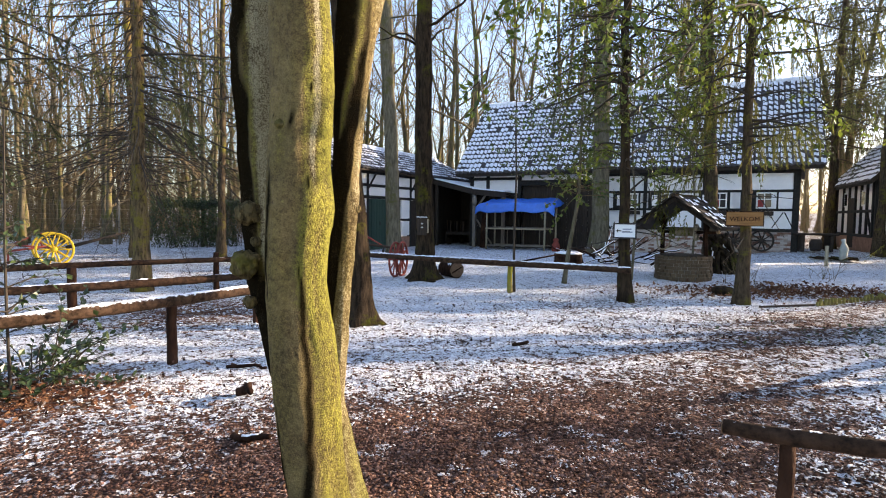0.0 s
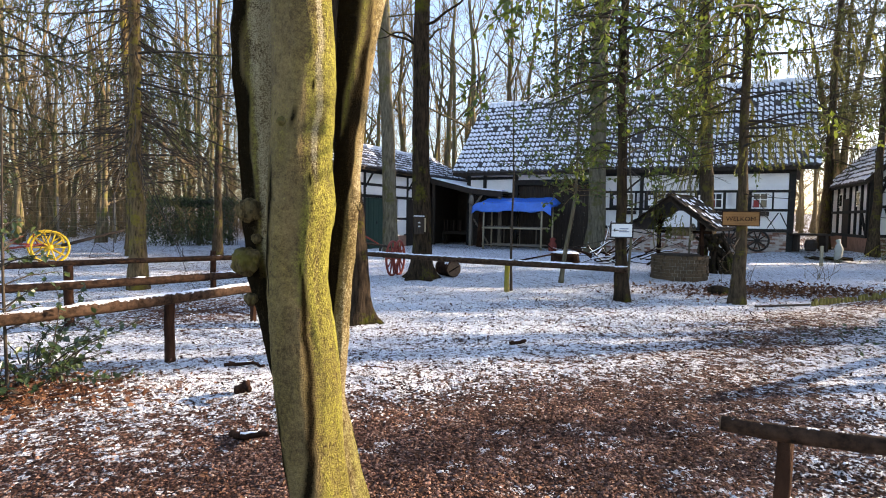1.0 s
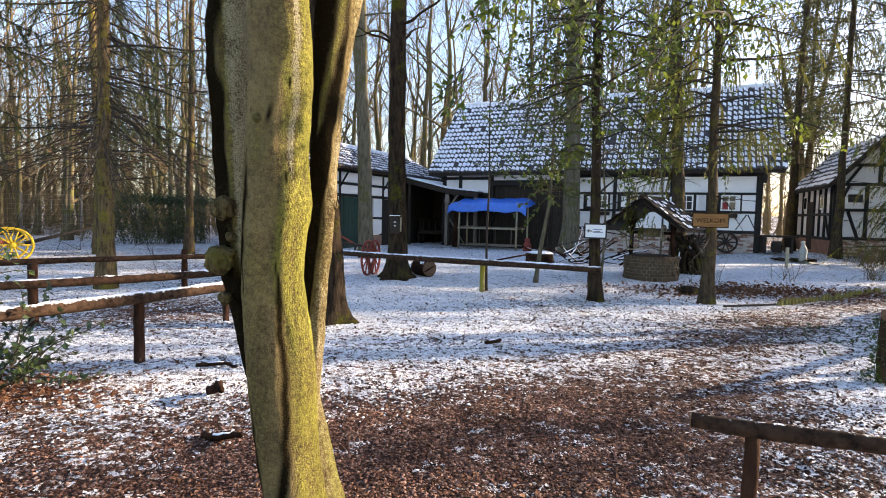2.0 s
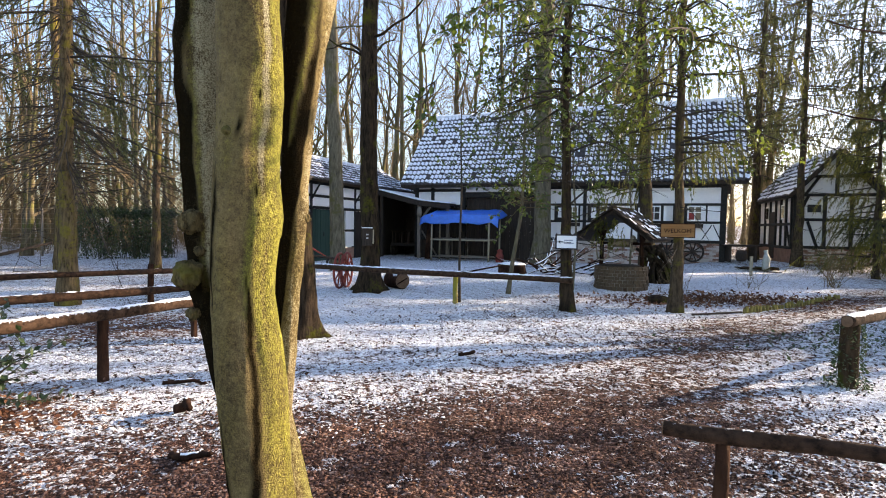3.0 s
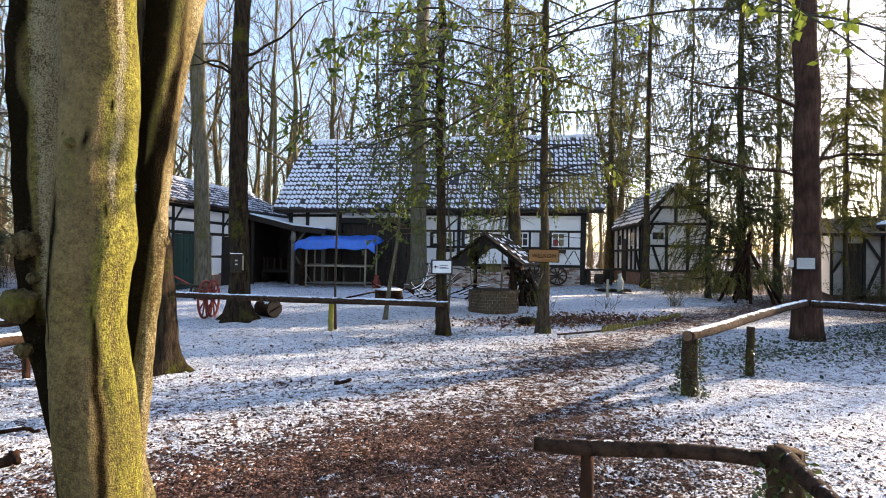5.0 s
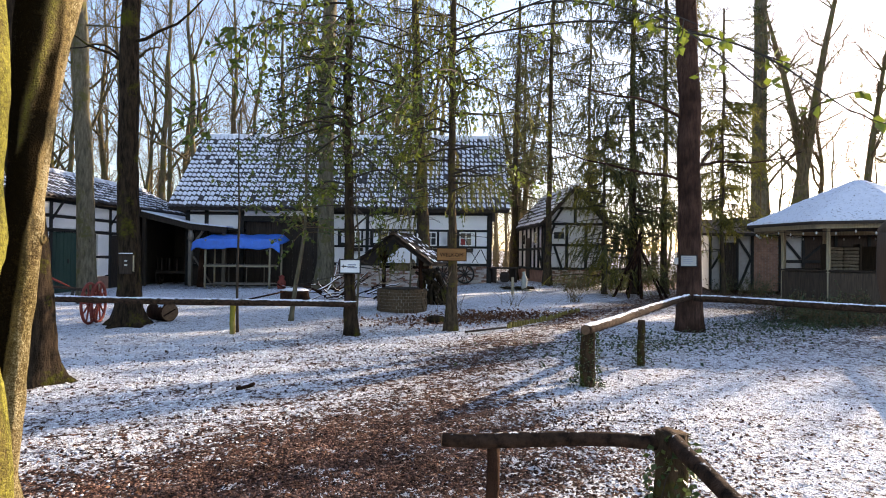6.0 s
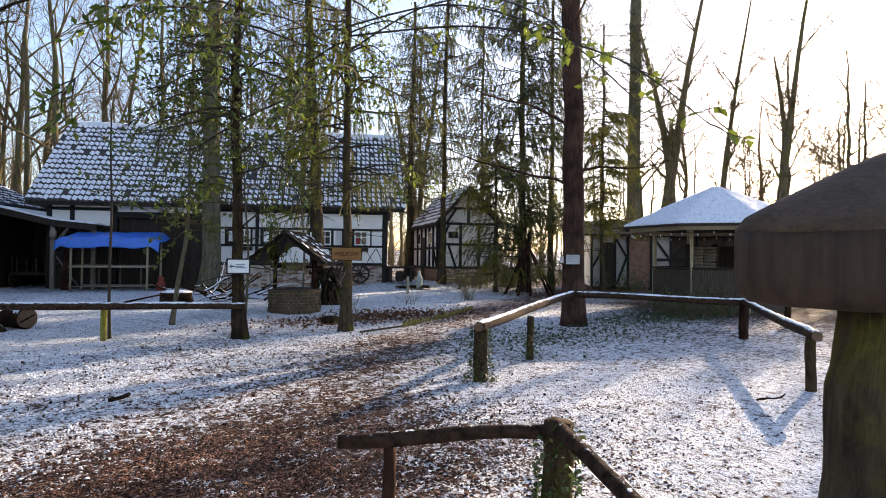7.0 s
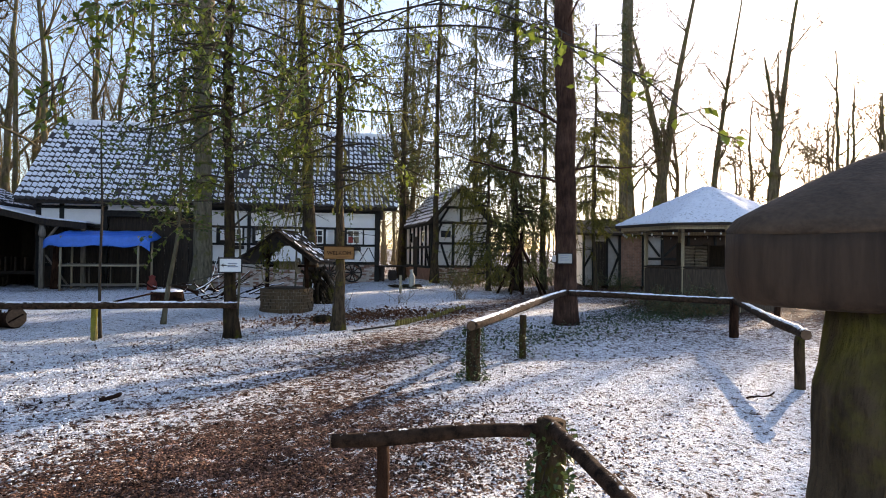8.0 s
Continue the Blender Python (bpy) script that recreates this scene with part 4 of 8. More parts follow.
def build_gazebo():
    """An eight-sided garden pavilion with a low wall."""
    R = 1.86
    g = thing("gazebo", "eight-sided wooden gazebo with a snow-covered roof", "gazebo", pose(16.95, 8.55, 0.0, 0, 0, 8))
    n = 8
    cor = [(math.cos(i * 2 * math.pi / n), math.sin(i * 2 * math.pi / n)) for i in range(n)]
    for i, (c, d) in enumerate(cor):
        beam("post", (c * R, d * R, 0), (c * R, d * R, 2.42), 0.075, 0.075, PALE_WOOD, g, 0.01)
        e, f = cor[(i + 1) % n]
        if i in (0, 7):
            beam("back_panel", (c * R, d * R, 1.55), (e * R, f * R, 1.55), 0.04, 0.66, BOARD, g, 0.01)
        if i != 6:
            beam("parapet", (c * R, d * R, 0.58), (e * R, f * R, 0.58), 0.10, 1.16, PARAPET, g, 0.01)
            beam("cap_rail", (c * R, d * R, 1.2), (e * R, f * R, 1.2), 0.18, 0.05, BOARD, g, 0.01)
        beam("eave_beam", (c * 2.58, d * 2.58, 2.30), (e * 2.58, f * 2.58, 2.30), 0.05, 0.13, PALE_WOOD, g, 0.01)
    # roof, slightly bowed, of many facets
    m, k = 120, 26
    rng = random.Random(8)
    for name, mat, lift, r0 in (("roof", BOARD, 0.0, 2.80), ("roof_snow", ROOF_SNOW, 0.035, 2.78)):
        V, F = [], []
        for j in range(k + 1):
            t = j / k
            r = r0 * (1 - t) + 0.12 * t
            z = 2.40 + 1.20 * (t + 0.02 * math.sin(math.pi * t)) + lift
            for i in range(m):
                a = i * 2 * math.pi / m
                facet = math.cos(math.pi / 8) / math.cos((a % (math.pi / 4)) - math.pi / 8)
                jig = rng.uniform(-0.022, 0.016) if lift else 0
                V.append((r * facet * math.cos(a), r * facet * math.sin(a), z + jig))
        for j in range(k):
            for i in range(m):
                i2 = (i + 1) % m
                F.append((j * m + i, j * m + i2, (j + 1) * m + i2, (j + 1) * m + i))
        F.append(tuple(k * m + i for i in range(m)))
        b = len(V)
        V += [(v[0], v[1], v[2] - (0.07 if lift == 0 else 0.045)) for v in V[:m]]
        F += [(i, b + i, b + (i + 1) % m, (i + 1) % m) for i in range(m)]
        if lift == 0:
            V.append((0, 0, 2.6))
            F += [(b + (i + 1) % m, b + i, len(V) - 1) for i in range(m)]
        put(name, mesh_of(name, V, F, mat, bool(lift)), g, "white snow cap" if lift else "")
    block("floor", -1.3, 1.3, -1.3, 1.3, 0.0, 0.06, BOARD, g)
    rng = random.Random(4)
    for i, (x, y) in enumerate(((0.2, 0.9), (0.6, -0.7), (-0.6, 0.2))):
        block("bench", x - 0.5, x + 0.5, y - 0.2, y + 0.2, 0.4, 0.46, BOARD, g)
        block("bench_leg", x - 0.4, x - 0.3, y - 0.15, y + 0.15, 0.06, 0.4, BOARD, g)
        block("bench_leg", x + 0.3, x + 0.4, y - 0.15, y + 0.15, 0.06, 0.4, BOARD, g)


build_gazebo()


def build_gazebo_things():
    """A rack of split logs inside the gazebo and a string of bulbs under its eave."""
    r = thing("log_rack", "wooden rack stacked with pale split logs", "rack", pose(17.13, 9.07, 0.06, 0, 0, -37))
    for x in (-0.42, 0.42):
        block("upright", x - 0.03, x + 0.03, -0.16, 0.16, 0.0, 1.86, BOARD, r, 0.006)
    block("shelf", -0.42, 0.42, -0.16, 0.16, 1.08, 1.11, BOARD, r, 0.004)
    rng = np.random.RandomState(27)
    for k in range(7):
        for i in range(2):
            z = 1.16 + k * 0.095
            tube_part("split_log", [(((-0.38 + 0.4 * i, -0.12, z), (-0.02 + 0.4 * i, -0.12 + rng.uniform(-0.02, 0.02), z + rng.uniform(-0.01, 0.01))), 0.045)], GREY_BOARD, r, 6, 0.12, k * 2 + i)
    g = thing("string_of_bulbs", "string of small pale bulbs under the gazebo eave", "lights", pose(16.95, 8.55, 0.0, 0, 0, 8))
    cor = [(2.54 * math.cos(i * math.pi / 4), 2.54 * math.sin(i * math.pi / 4)) for i in range(9)]
    pts = []
    for (a, b), (c, d) in zip(cor[:-1], cor[1:]):
        for k in range(5):
            t = k / 5
            pts.append((a + (c - a) * t, b + (d - b) * t, 2.20 - 0.05 * math.sin(math.pi * ((k + 0.5) % 2.5) / 2.5)))
    tube_part("cable", [(np.array(pts + pts[:1]), 0.006)], INK, g, 4)
    for p in pts:
        tube_part("bulb", [(((p[0], p[1], p[2] - 0.07), (p[0], p[1], p[2] - 0.035), (p[0], p[1], p[2])), (0.012, 0.022, 0.010))], SIGN_WHITE, g, 6)


build_gazebo_things()

# ---- trees ----
def bend(base, top, n, wob, rng):
    """Points of a trunk from base to top with a slight waver."""
    base, top = np.asarray(base, float), np.asarray(top, float)
    t = np.linspace(0, 1, n)[:, None]
    p = base + (top - base) * t
    w = np.cumsum(rng.normal(0, wob, (n, 3)), 0) * np.array([1, 1, 0])
    w -= w[-1] * t
    p[1:-1] += w[1:-1] - w[0]
    return p


def flare(n, r0, r1, foot=1.6, k=7.0):
    t = np.linspace(0, 1, n)
    return (r0 + (r1 - r0) * t) * (1 + (foot - 1) * np.exp(-t * k * 3))


def branch_line(start, way, length, n, rng, sag=0.0, lift=0.0, wob=0.12):
    """A wavering line of n points that sags or lifts on the way."""
    p = [np.asarray(start, float)]
    d = unit(np.asarray(way, float))
    for i in range(n - 1):
        k = i / (n - 1)
        d = unit(d + rng.normal(0, wob, 3) + np.array([0, 0, lift * k - sag]))
        p.append(p[-1] + d * length / (n - 1))
    return np.array(p)


def bare_tree_lines(height, r, rng, first=0.4, limbs=10, spread=0.55, levels=3, lean=(0, 0), fork=False):
    """Trunk, limbs and twigs of a leafless tree, as lists of (points, radii)."""
    trunk = bend((0, 0, -0.1), (lean[0], lean[1], height), 14, height * 0.006, rng)
    trunk_r = flare(14, r, r * 0.18)
    thick, fine = [(trunk, trunk_r)], []

    def grow(line, rad, level, count, frac0):
        for i in range(count):
            k = frac0 + (1 - frac0) * (i + rng.uniform(0.1, 0.9)) / count
            j = min(int(k * (len(line) - 1)), len(line) - 2)
            at = line[j] + (line[j + 1] - line[j]) * (k * (len(line) - 1) - j)
            d = unit(line[j + 1] - line[j])
            a = rng.uniform(0, 2 * np.pi)
            out = unit(np.cross(d, [math.cos(a), math.sin(a), 0.3]))
            way = unit(d * rng.uniform(0.5, 1.1) + out * spread * rng.uniform(0.8, 1.5))
            rr = np.interp(k, np.linspace(0, 1, len(rad)), rad)
            if level == 1:
                ln = height * rng.uniform(0.22, 0.40) * (1.15 - 0.6 * k)
                p = branch_line(at, way, ln, 7, rng, 0, 0.10, 0.13)
                q = np.linspace(rr * 0.55, 0.012, 7)
                thick.append((p, q))
                grow(p, q, 2, 6, 0.25)
            elif level == 2:
                ln = height * rng.uniform(0.07, 0.16)
                p = branch_line(at, way, ln, 5, rng, 0, 0.06, 0.16)
                q = np.linspace(max(0.014, rr * 0.5), 0.008, 5)
                fine.append((p, q))
                if levels > 2:
                    grow(p, q, 3, 4, 0.2)
            else:
                ln = height * rng.uniform(0.03, 0.07)
                fine.append((branch_line(at, way, ln, 3, rng, 0, 0, 0.2), np.linspace(0.009, 0.006, 3)))

    grow(trunk, trunk_r, 1, limbs, first)
    return thick, fine


def bare_tree(at, height, r, seed, label, first=0.4, limbs=10, spread=0.55, lean=(0, 0), mat=None, levels=3, group="", stout=1.0):
    rng = np.random.RandomState(seed)
    thick, fine = bare_tree_lines(height, r, rng, first, limbs, spread, levels, lean)
    t = thing("tree", label, "tree", Matrix.Translation(gp(*at)), group)
    tube_part("trunk", thick, mat or BARK_BARE, t, 9, 0.06, seed)
    tube_part("crown", [(p, np.asarray(q) * stout) for p, q in fine], TWIG, t, 3, 0, seed, smooth=False)
    return t


def forked_tree(at, base_r, forks, seed, label, mat=None, limbs=13, stout=0.38):
    """A leafless tree whose trunk splits low: forks are lists of points from the foot up."""
    rng = np.random.RandomState(seed)
    t = thing("tree", label, "tree", Matrix.Translation(gp(*at)))
    thick, fine = [], []
    for k, ctrl in enumerate(forks):
        p = curve_pts(ctrl, 14)
        rad = flare(14, base_r * (1 if k == 0 else 0.8), base_r * 0.15, 1.4)
        thick.append((p, rad))
        for i in range(limbs):
            j = rng.randint(5, 13)
            a = rng.uniform(0, 2 * np.pi)
            way = (math.cos(a) * 0.8, math.sin(a) * 0.8, rng.uniform(0.5, 1.2))
            q = branch_line(p[j], way, rng.uniform(1.5, 3.4), 7, rng, 0, 0.08, 0.16)
            thick.append((q, np.linspace(rad[j] * stout, 0.01, 7)))
            for _ in range(7):
                m = rng.randint(1, 6)
                s = branch_line(q[m], rng.normal(0, 1, 3) + [0, 0, 0.7], rng.uniform(0.5, 1.2), 5, rng, 0, 0.05, 0.2)
                fine.append((s, np.linspace(0.022, 0.012, 5)))
                for _ in range(4):
                    fine.append((branch_line(s[rng.randint(1, 5)], rng.normal(0, 1, 3) + [0, 0, 0.5], rng.uniform(0.2, 0.5), 3, rng), (0.014, 0.011, 0.009)))
    tube_part("trunk", thick, mat or BARK_BARE, t, 8, 0.06, seed)
    tube_part("crown", fine, TWIG, t, 3, 0, seed, smooth=False)
    return t


def needles_on(lines, rng, step_m, length, width, hang=0.5):
    """Places, ways and sizes of needle tufts along lines."""
    at, way = [], []
    for p in lines:
        seg = np.diff(p, axis=0)
        ln = np.linalg.norm(seg, axis=1)
        n = max(2, int(ln.sum() / step_m))
        cum = np.r_[0, np.cumsum(ln)] / ln.sum()
        k = rng.uniform(0, 1, n)
        q = np.stack([np.interp(k, cum, p[:, c]) for c in range(3)], 1)
        j = np.clip(np.searchsorted(cum, k) - 1, 0, len(seg) - 1)
        d = unit(seg[j])
        w = unit(d * 0.8 + rng.normal(0, 0.55, (n, 3)) + np.array([0, 0, -hang]))
        at.append(q)
        way.append(w)
    at, way = np.concatenate(at), np.concatenate(way)
    n = len(at)
    return at, way, rng.uniform(0.7, 1.3, n) * length, rng.uniform(0.7, 1.3, n) * width


def spruce(at, top, r, seed, label, crown=(2.5, 9.0), blen=(2.2, 1.2), count=34, hang=0.5, twigs=9, dens=0.028, mat=None, needle=None, dead=8, dead_len=(0.5, 2.0), slope=(-0.3, 0.2), tuft=(0.10, 0.008), az=None, droop=0.05, group=""):
    """A spruce: trunk, drooping boughs, hanging twigs and needle tufts. top: where the trunk ends, from the foot."""
    rng = np.random.RandomState(seed)
    t = thing("spruce", label, "tree", Matrix.Translation(gp(*at)), group)
    trunk = bend((0, 0, -0.1), top, 44, 0.012, rng)
    rad = flare(44, r, r * 0.35, 1.9)
    H = top[2]
    boughs, hung, dry = [], [], []

    def on(z):
        return np.array([np.interp(z, trunk[:, 2], trunk[:, c]) for c in range(3)])

    for i in range(count):
        k = (i + rng.uniform(0, 1)) / count
        z = crown[0] + (min(crown[1], H) - crown[0]) * k
        a = rng.uniform(0, 2 * np.pi) if az is None else rng.uniform(*az)
        L = (blen[0] + (blen[1] - blen[0]) * k) * rng.uniform(0.6, 1.15)
        p = branch_line(on(z), (math.cos(a), math.sin(a), rng.uniform(-0.25, 0.15)), L, 8, rng, droop, 0.10, 0.07)
        boughs.append((p, np.linspace(0.024, 0.006, 8)))
        for _ in range(twigs):
            j = rng.randint(1, 8)
            d = p[j] - p[j - 1]
            side = np.cross(d, [0, 0, 1]) * rng.choice([-1, 1])
            w = unit(unit(d) * 0.7 + unit(side) * rng.uniform(0.1, 0.9) + np.array([0, 0, -hang * rng.uniform(0.4, 1.8)]))
            q = branch_line(p[j], w, rng.uniform(0.25, 0.75) * (0.6 + 0.4 * L / 2), 5, rng, hang * 0.30, 0, 0.08)
            hung.append(q)
    for i in range(dead):
        z = rng.uniform(1.1 if dead_len[1] < 2.5 else 2.3, crown[0] + 3.5)
        a = rng.uniform(0, 2 * np.pi)
        p = branch_line(on(z), (math.cos(a), math.sin(a), rng.uniform(*slope)), rng.uniform(*dead_len), 6, rng, 0.03, 0.02, 0.07)
        dry.append((p, np.linspace(0.012, 0.003, 6)))
        for _ in range(3 if dead_len[1] < 2.5 else 5):
            j = rng.randint(1, 6)
            dry.append((branch_line(p[j], rng.normal(0, 1, 3) * [1, 1, 0.5], rng.uniform(0.15, 0.5), 4, rng), np.linspace(0.005, 0.002, 4)))
    tube_part("trunk", [(trunk, rad)], mat or BARK_SPRUCE, t, 12, 0.07, seed)
    tube_part("branchwork", boughs + dry, DARK_TWIG, t, 4, 0, seed, smooth=False)
    if hung:
        tube_part("twig_mass", [(q, np.linspace(0.005, 0.002, len(q))) for q in (hung if len(hung) < 400 else hung[::3])], DARK_TWIG, t, 3, 0, seed, smooth=False)
        a, w, ln, wd = needles_on(hung + [b[0][2:] for b in boughs], rng, dens * 0.55, *tuft, hang)
        spike_part("crown", a, w, ln, wd, needle or NEEDLE, t, rng)
    return t


def leafy_sprays(rng, starts, ways, lengths, leaf_gap, leaf_len, leaf_wid):
    """Twigs with broad leaves set along them."""
    lines, at, way, up = [], [], [], []
    for s, w, L in zip(starts, ways, lengths):
        p = branch_line(s, w, L, 6, rng, 0.05, 0.0, 0.14)
        lines.append((p, np.linspace(0.007, 0.002, 6)))
        n = max(3, int(L / leaf_gap))
        k = rng.uniform(0.15, 1, n) * 5
        j = np.clip(k.astype(int), 0, 4)
        q = p[j] + (p[j + 1] - p[j]) * (k - j)[:, None]
        d = unit(p[j + 1] - p[j])
        at.append(q)
        way.append(unit(d * 0.5 + rng.normal(0, 0.7, (n, 3)) + [0, 0, -0.25]))
        up.append(unit(rng.normal(0, 0.5, (n, 3)) + [0, 0, 1]))
    at, way, up = np.concatenate(at), np.concatenate(way), np.concatenate(up)
    n = len(at)
    return lines, at, way, up, rng.uniform(0.7, 1.25, n) * leaf_len, rng.uniform(0.7, 1.25, n) * leaf_wid


def sapling(at, ctrl, r, seed, label, leaves=900, crown=(1.5, 5.0), spread=1.0, mat=None, leaf=None, leaf_len=0.085, leaf_wid=0.022, name="young_tree"):
    """A thin evergreen tree: stem, side twigs, broad leaves."""
    rng = np.random.RandomState(seed)
    t = thing(name, label, "tree", Matrix.Translation(gp(*at)))
    p = curve_pts(ctrl, 16)
    stem = [(p, flare(16, r, 0.008, 1.3))]
    n = max(4, leaves // 14)
    z = rng.uniform(crown[0], min(crown[1], ctrl[-1][2]), n)
    starts = np.stack([np.interp(z, p[:, 2], p[:, c]) for c in range(3)], 1)
    a = rng.uniform(0, 2 * np.pi, n)
    L = spread * rng.uniform(0.35, 1.1, n)
    ways = np.stack([np.cos(a), np.sin(a), rng.uniform(-0.2, 0.5, n)], 1)
    lines, la, lw, lu, ll, lwid = leafy_sprays(rng, starts, ways, L, spread * 0.05, leaf_len, leaf_wid)
    tube_part("trunk", stem, mat or BARK_GREEN, t, 8, 0.04, seed)
    tube_part("twig_mass", lines, TWIG, t, 4, 0, seed, smooth=False)
    blade_part("crown", la, lw, lu, ll, lwid, leaf or LEAF, t)
    return t


def near_tree():
    """The many-stemmed smooth-barked tree beside the camera."""
    t = thing("multi_stemmed_tree", "smooth mossy tree with three stems and round burls", "tree", Matrix.Translation(gp(-0.50, 2.58)))
    o = np.array([-0.50, 2.58, 0.0])
    stems = (
        ("stem", [(0.050, -0.140, -0.08), (0.024, -0.167, 0.06), (-0.012, -0.175, 0.26), (-0.042, -0.181, 0.47), (-0.067, -0.187, 0.72), (-0.091, -0.193, 0.97), (-0.114, -0.199, 1.21), (-0.109, -0.198, 1.40), (-0.098, -0.194, 1.52), (-0.102, -0.196, 1.68), (-0.089, -0.192, 1.92), (-0.088, -0.192, 2.15), (-0.097, -0.195, 2.37), (-0.140, -0.150, 3.2), (-0.200, 0.050, 6.00)],
         [0.165, 0.140, 0.120, 0.122, 0.126, 0.117, 0.112, 0.124, 0.135, 0.121, 0.119, 0.118, 0.111, 0.105, 0.080], "olive-mossed smooth stem"),
        ("stem", [(-0.02, -0.04, -0.08), (-0.037, -0.057, 0.202), (-0.155, -0.024, 0.668), (-0.239, 0.016, 0.92), (-0.316, 0.055, 1.177), (-0.351, 0.087, 1.439), (-0.372, 0.111, 1.705), (-0.386, 0.117, 1.969), (-0.397, 0.124, 2.231), (-0.406, 0.131, 2.492), (-0.413, 0.129, 2.746), (-0.4, 0.12, 3.2), (-0.5, 0.3, 6.0)],
         [0.135, 0.103, 0.085, 0.082, 0.071, 0.072, 0.08, 0.09, 0.098, 0.091, 0.086, 0.08, 0.06], ""),
        ("stem", [(0.085, 0.045, -0.08), (0.035, 0.038, 0.154), (0.01, 0.034, 0.381), (-0.013, 0.029, 0.652), (0.006, 0.033, 0.919), (0.015, 0.035, 1.183), (0.034, 0.038, 1.445), (0.045, 0.04, 1.575), (0.05, 0.041, 1.704), (0.065, 0.044, 1.961), (0.09, 0.048, 2.215), (0.118, 0.052, 2.468), (0.159, 0.057, 2.719), (0.36, 0.1, 3.3), (0.95, 0.3, 6.0)],
         [0.14, 0.119, 0.093, 0.063, 0.067, 0.065, 0.069, 0.07, 0.067, 0.079, 0.096, 0.12, 0.149, 0.115, 0.07], ""),
    )
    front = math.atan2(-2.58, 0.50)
    for k, (name, ctrl, rad, label) in enumerate(stems):
        rings, sides = 180, 66
        p = curve_pts(ctrl, rings)
        r = np.interp(np.linspace(0, len(rad) - 1, rings), range(len(rad)), rad)
        v, f = tubes([(p, r)], sides)
        c = np.repeat(p, sides, 0)
        out = unit(v - c)
        z = v[:, 2]
        a = np.arctan2(out[:, 1], out[:, 0])
        amp = 0.011 * (vnoise(np.cos(a) * 2 + 9, z * 2.2 + 7 * k, 40 + k) - 0.5) * 2 + 0.013 * np.sin(2 * a + 0.88 * z + k)
        amp += 0.005 * (vnoise(np.cos(a) * 9 + 20, z * 14, 50 + k) - 0.5) + 0.003 * (vnoise(a * 14 + 60, z * 40, 53 + k) - 0.5)
        if k == 1:
            amp += 0.016 * np.clip(np.cos(a - front + 1.25), 0, 1) * (vnoise(z * 9 + 3, z * 0 + 4, 57) - 0.35)
        v = v + out * amp[:, None]
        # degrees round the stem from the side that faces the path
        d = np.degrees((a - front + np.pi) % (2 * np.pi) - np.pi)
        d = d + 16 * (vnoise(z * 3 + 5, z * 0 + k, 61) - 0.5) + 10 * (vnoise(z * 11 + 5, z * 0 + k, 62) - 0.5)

        def streak(at, width):
            return np.clip(1.15 - np.abs(d - at) / np.maximum(width, 0.01), 0, 1)

        sunlit_pale = np.zeros(len(v))
        if k == 0:
            wet_shade = streak(np.interp(z, (0.1, 0.26, 0.47, 0.72, 0.97, 1.2), (-26, -20, -8, 2, 12, 19)), np.interp(z, (0, 0.5, 1.1, 1.32), (20, 15, 13, 0.5)))
            wet_shade = np.maximum(wet_shade, streak(-72, np.interp(z, (0, 0.3, 0.6, 0.8), (24, 18, 10, 0.1))))
            wet_shade = np.maximum(wet_shade, 0.9 * np.exp(-(((d + 18) / 7) ** 2) - ((z - 1.87) / 0.05) ** 2))
            # shade in the crease beside the left stem, painted dark
            wet_shade = np.maximum(wet_shade, streak(-64, np.interp(z, (1.15, 1.3, 1.55, 1.75), (0.1, 15, 13, 0.1))))
            # strip where the stem glints in the sun, painted pale
            sunlit_pale = np.exp(-(((d - 31) / 9) ** 2)) * step(1.45, 1.75, z)
            # moss on the right half, with a painted sunlit rim at its edge
            moss = 0.85 * step(-14, 30, d) + 0.5 * (vnoise(a * 5 + 40, z * 5, 71) - 0.5) - 0.75 * sunlit_pale + 0.12 * step(60, 80, d) - 0.20 * step(1.3, 0.8, z)
        elif k == 1:
            # dark left side and inner edge: damp and shade painted together
            wet_shade = np.maximum(0.95 * step(2, -30, d + 34 * (vnoise(a * 3 + 50, z * 5, 74) - 0.5)), streak(42, np.interp(z, (0.3, 0.5, 0.9, 1.1), (0.1, 14, 14, 0.1))))
            wet_shade = np.maximum(wet_shade, 0.95 * step(1.35, 1.15, z) * step(0.6, 0.8, z) * step(30, 5, d))
            # right side painted paler to look sunlit
            sunlit_pale = 0.75 * step(-14, 8, d)
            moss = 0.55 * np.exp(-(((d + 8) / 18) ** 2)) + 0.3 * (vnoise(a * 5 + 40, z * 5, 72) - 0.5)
        else:
            # the main stem's shade on this stem, painted dark up to edge
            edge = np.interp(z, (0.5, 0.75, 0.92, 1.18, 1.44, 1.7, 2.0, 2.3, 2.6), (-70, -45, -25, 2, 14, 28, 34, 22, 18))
            wet_shade = 0.98 * step(edge + 5, edge - 7, d)
            # sunlit strip beyond the dark edge, painted pale
            sunlit_pale = 0.5 * step(edge, edge + 16, d)
            # moss patch, plus painted sunlit yellow at the foot and rim
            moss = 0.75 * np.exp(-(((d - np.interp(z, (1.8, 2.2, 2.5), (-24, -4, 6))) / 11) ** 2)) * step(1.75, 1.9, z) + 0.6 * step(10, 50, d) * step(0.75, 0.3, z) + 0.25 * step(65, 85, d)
            wet_shade = wet_shade * (1 - 0.9 * np.clip(moss * step(1.75, 1.9, z) * 1.2, 0, 1))
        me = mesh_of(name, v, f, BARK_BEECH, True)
        for key, val in (("wet_shade", wet_shade), ("moss", np.clip(moss, 0, 1)), ("sunlit_pale", sunlit_pale)):
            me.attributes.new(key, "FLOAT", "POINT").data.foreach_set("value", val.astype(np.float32))
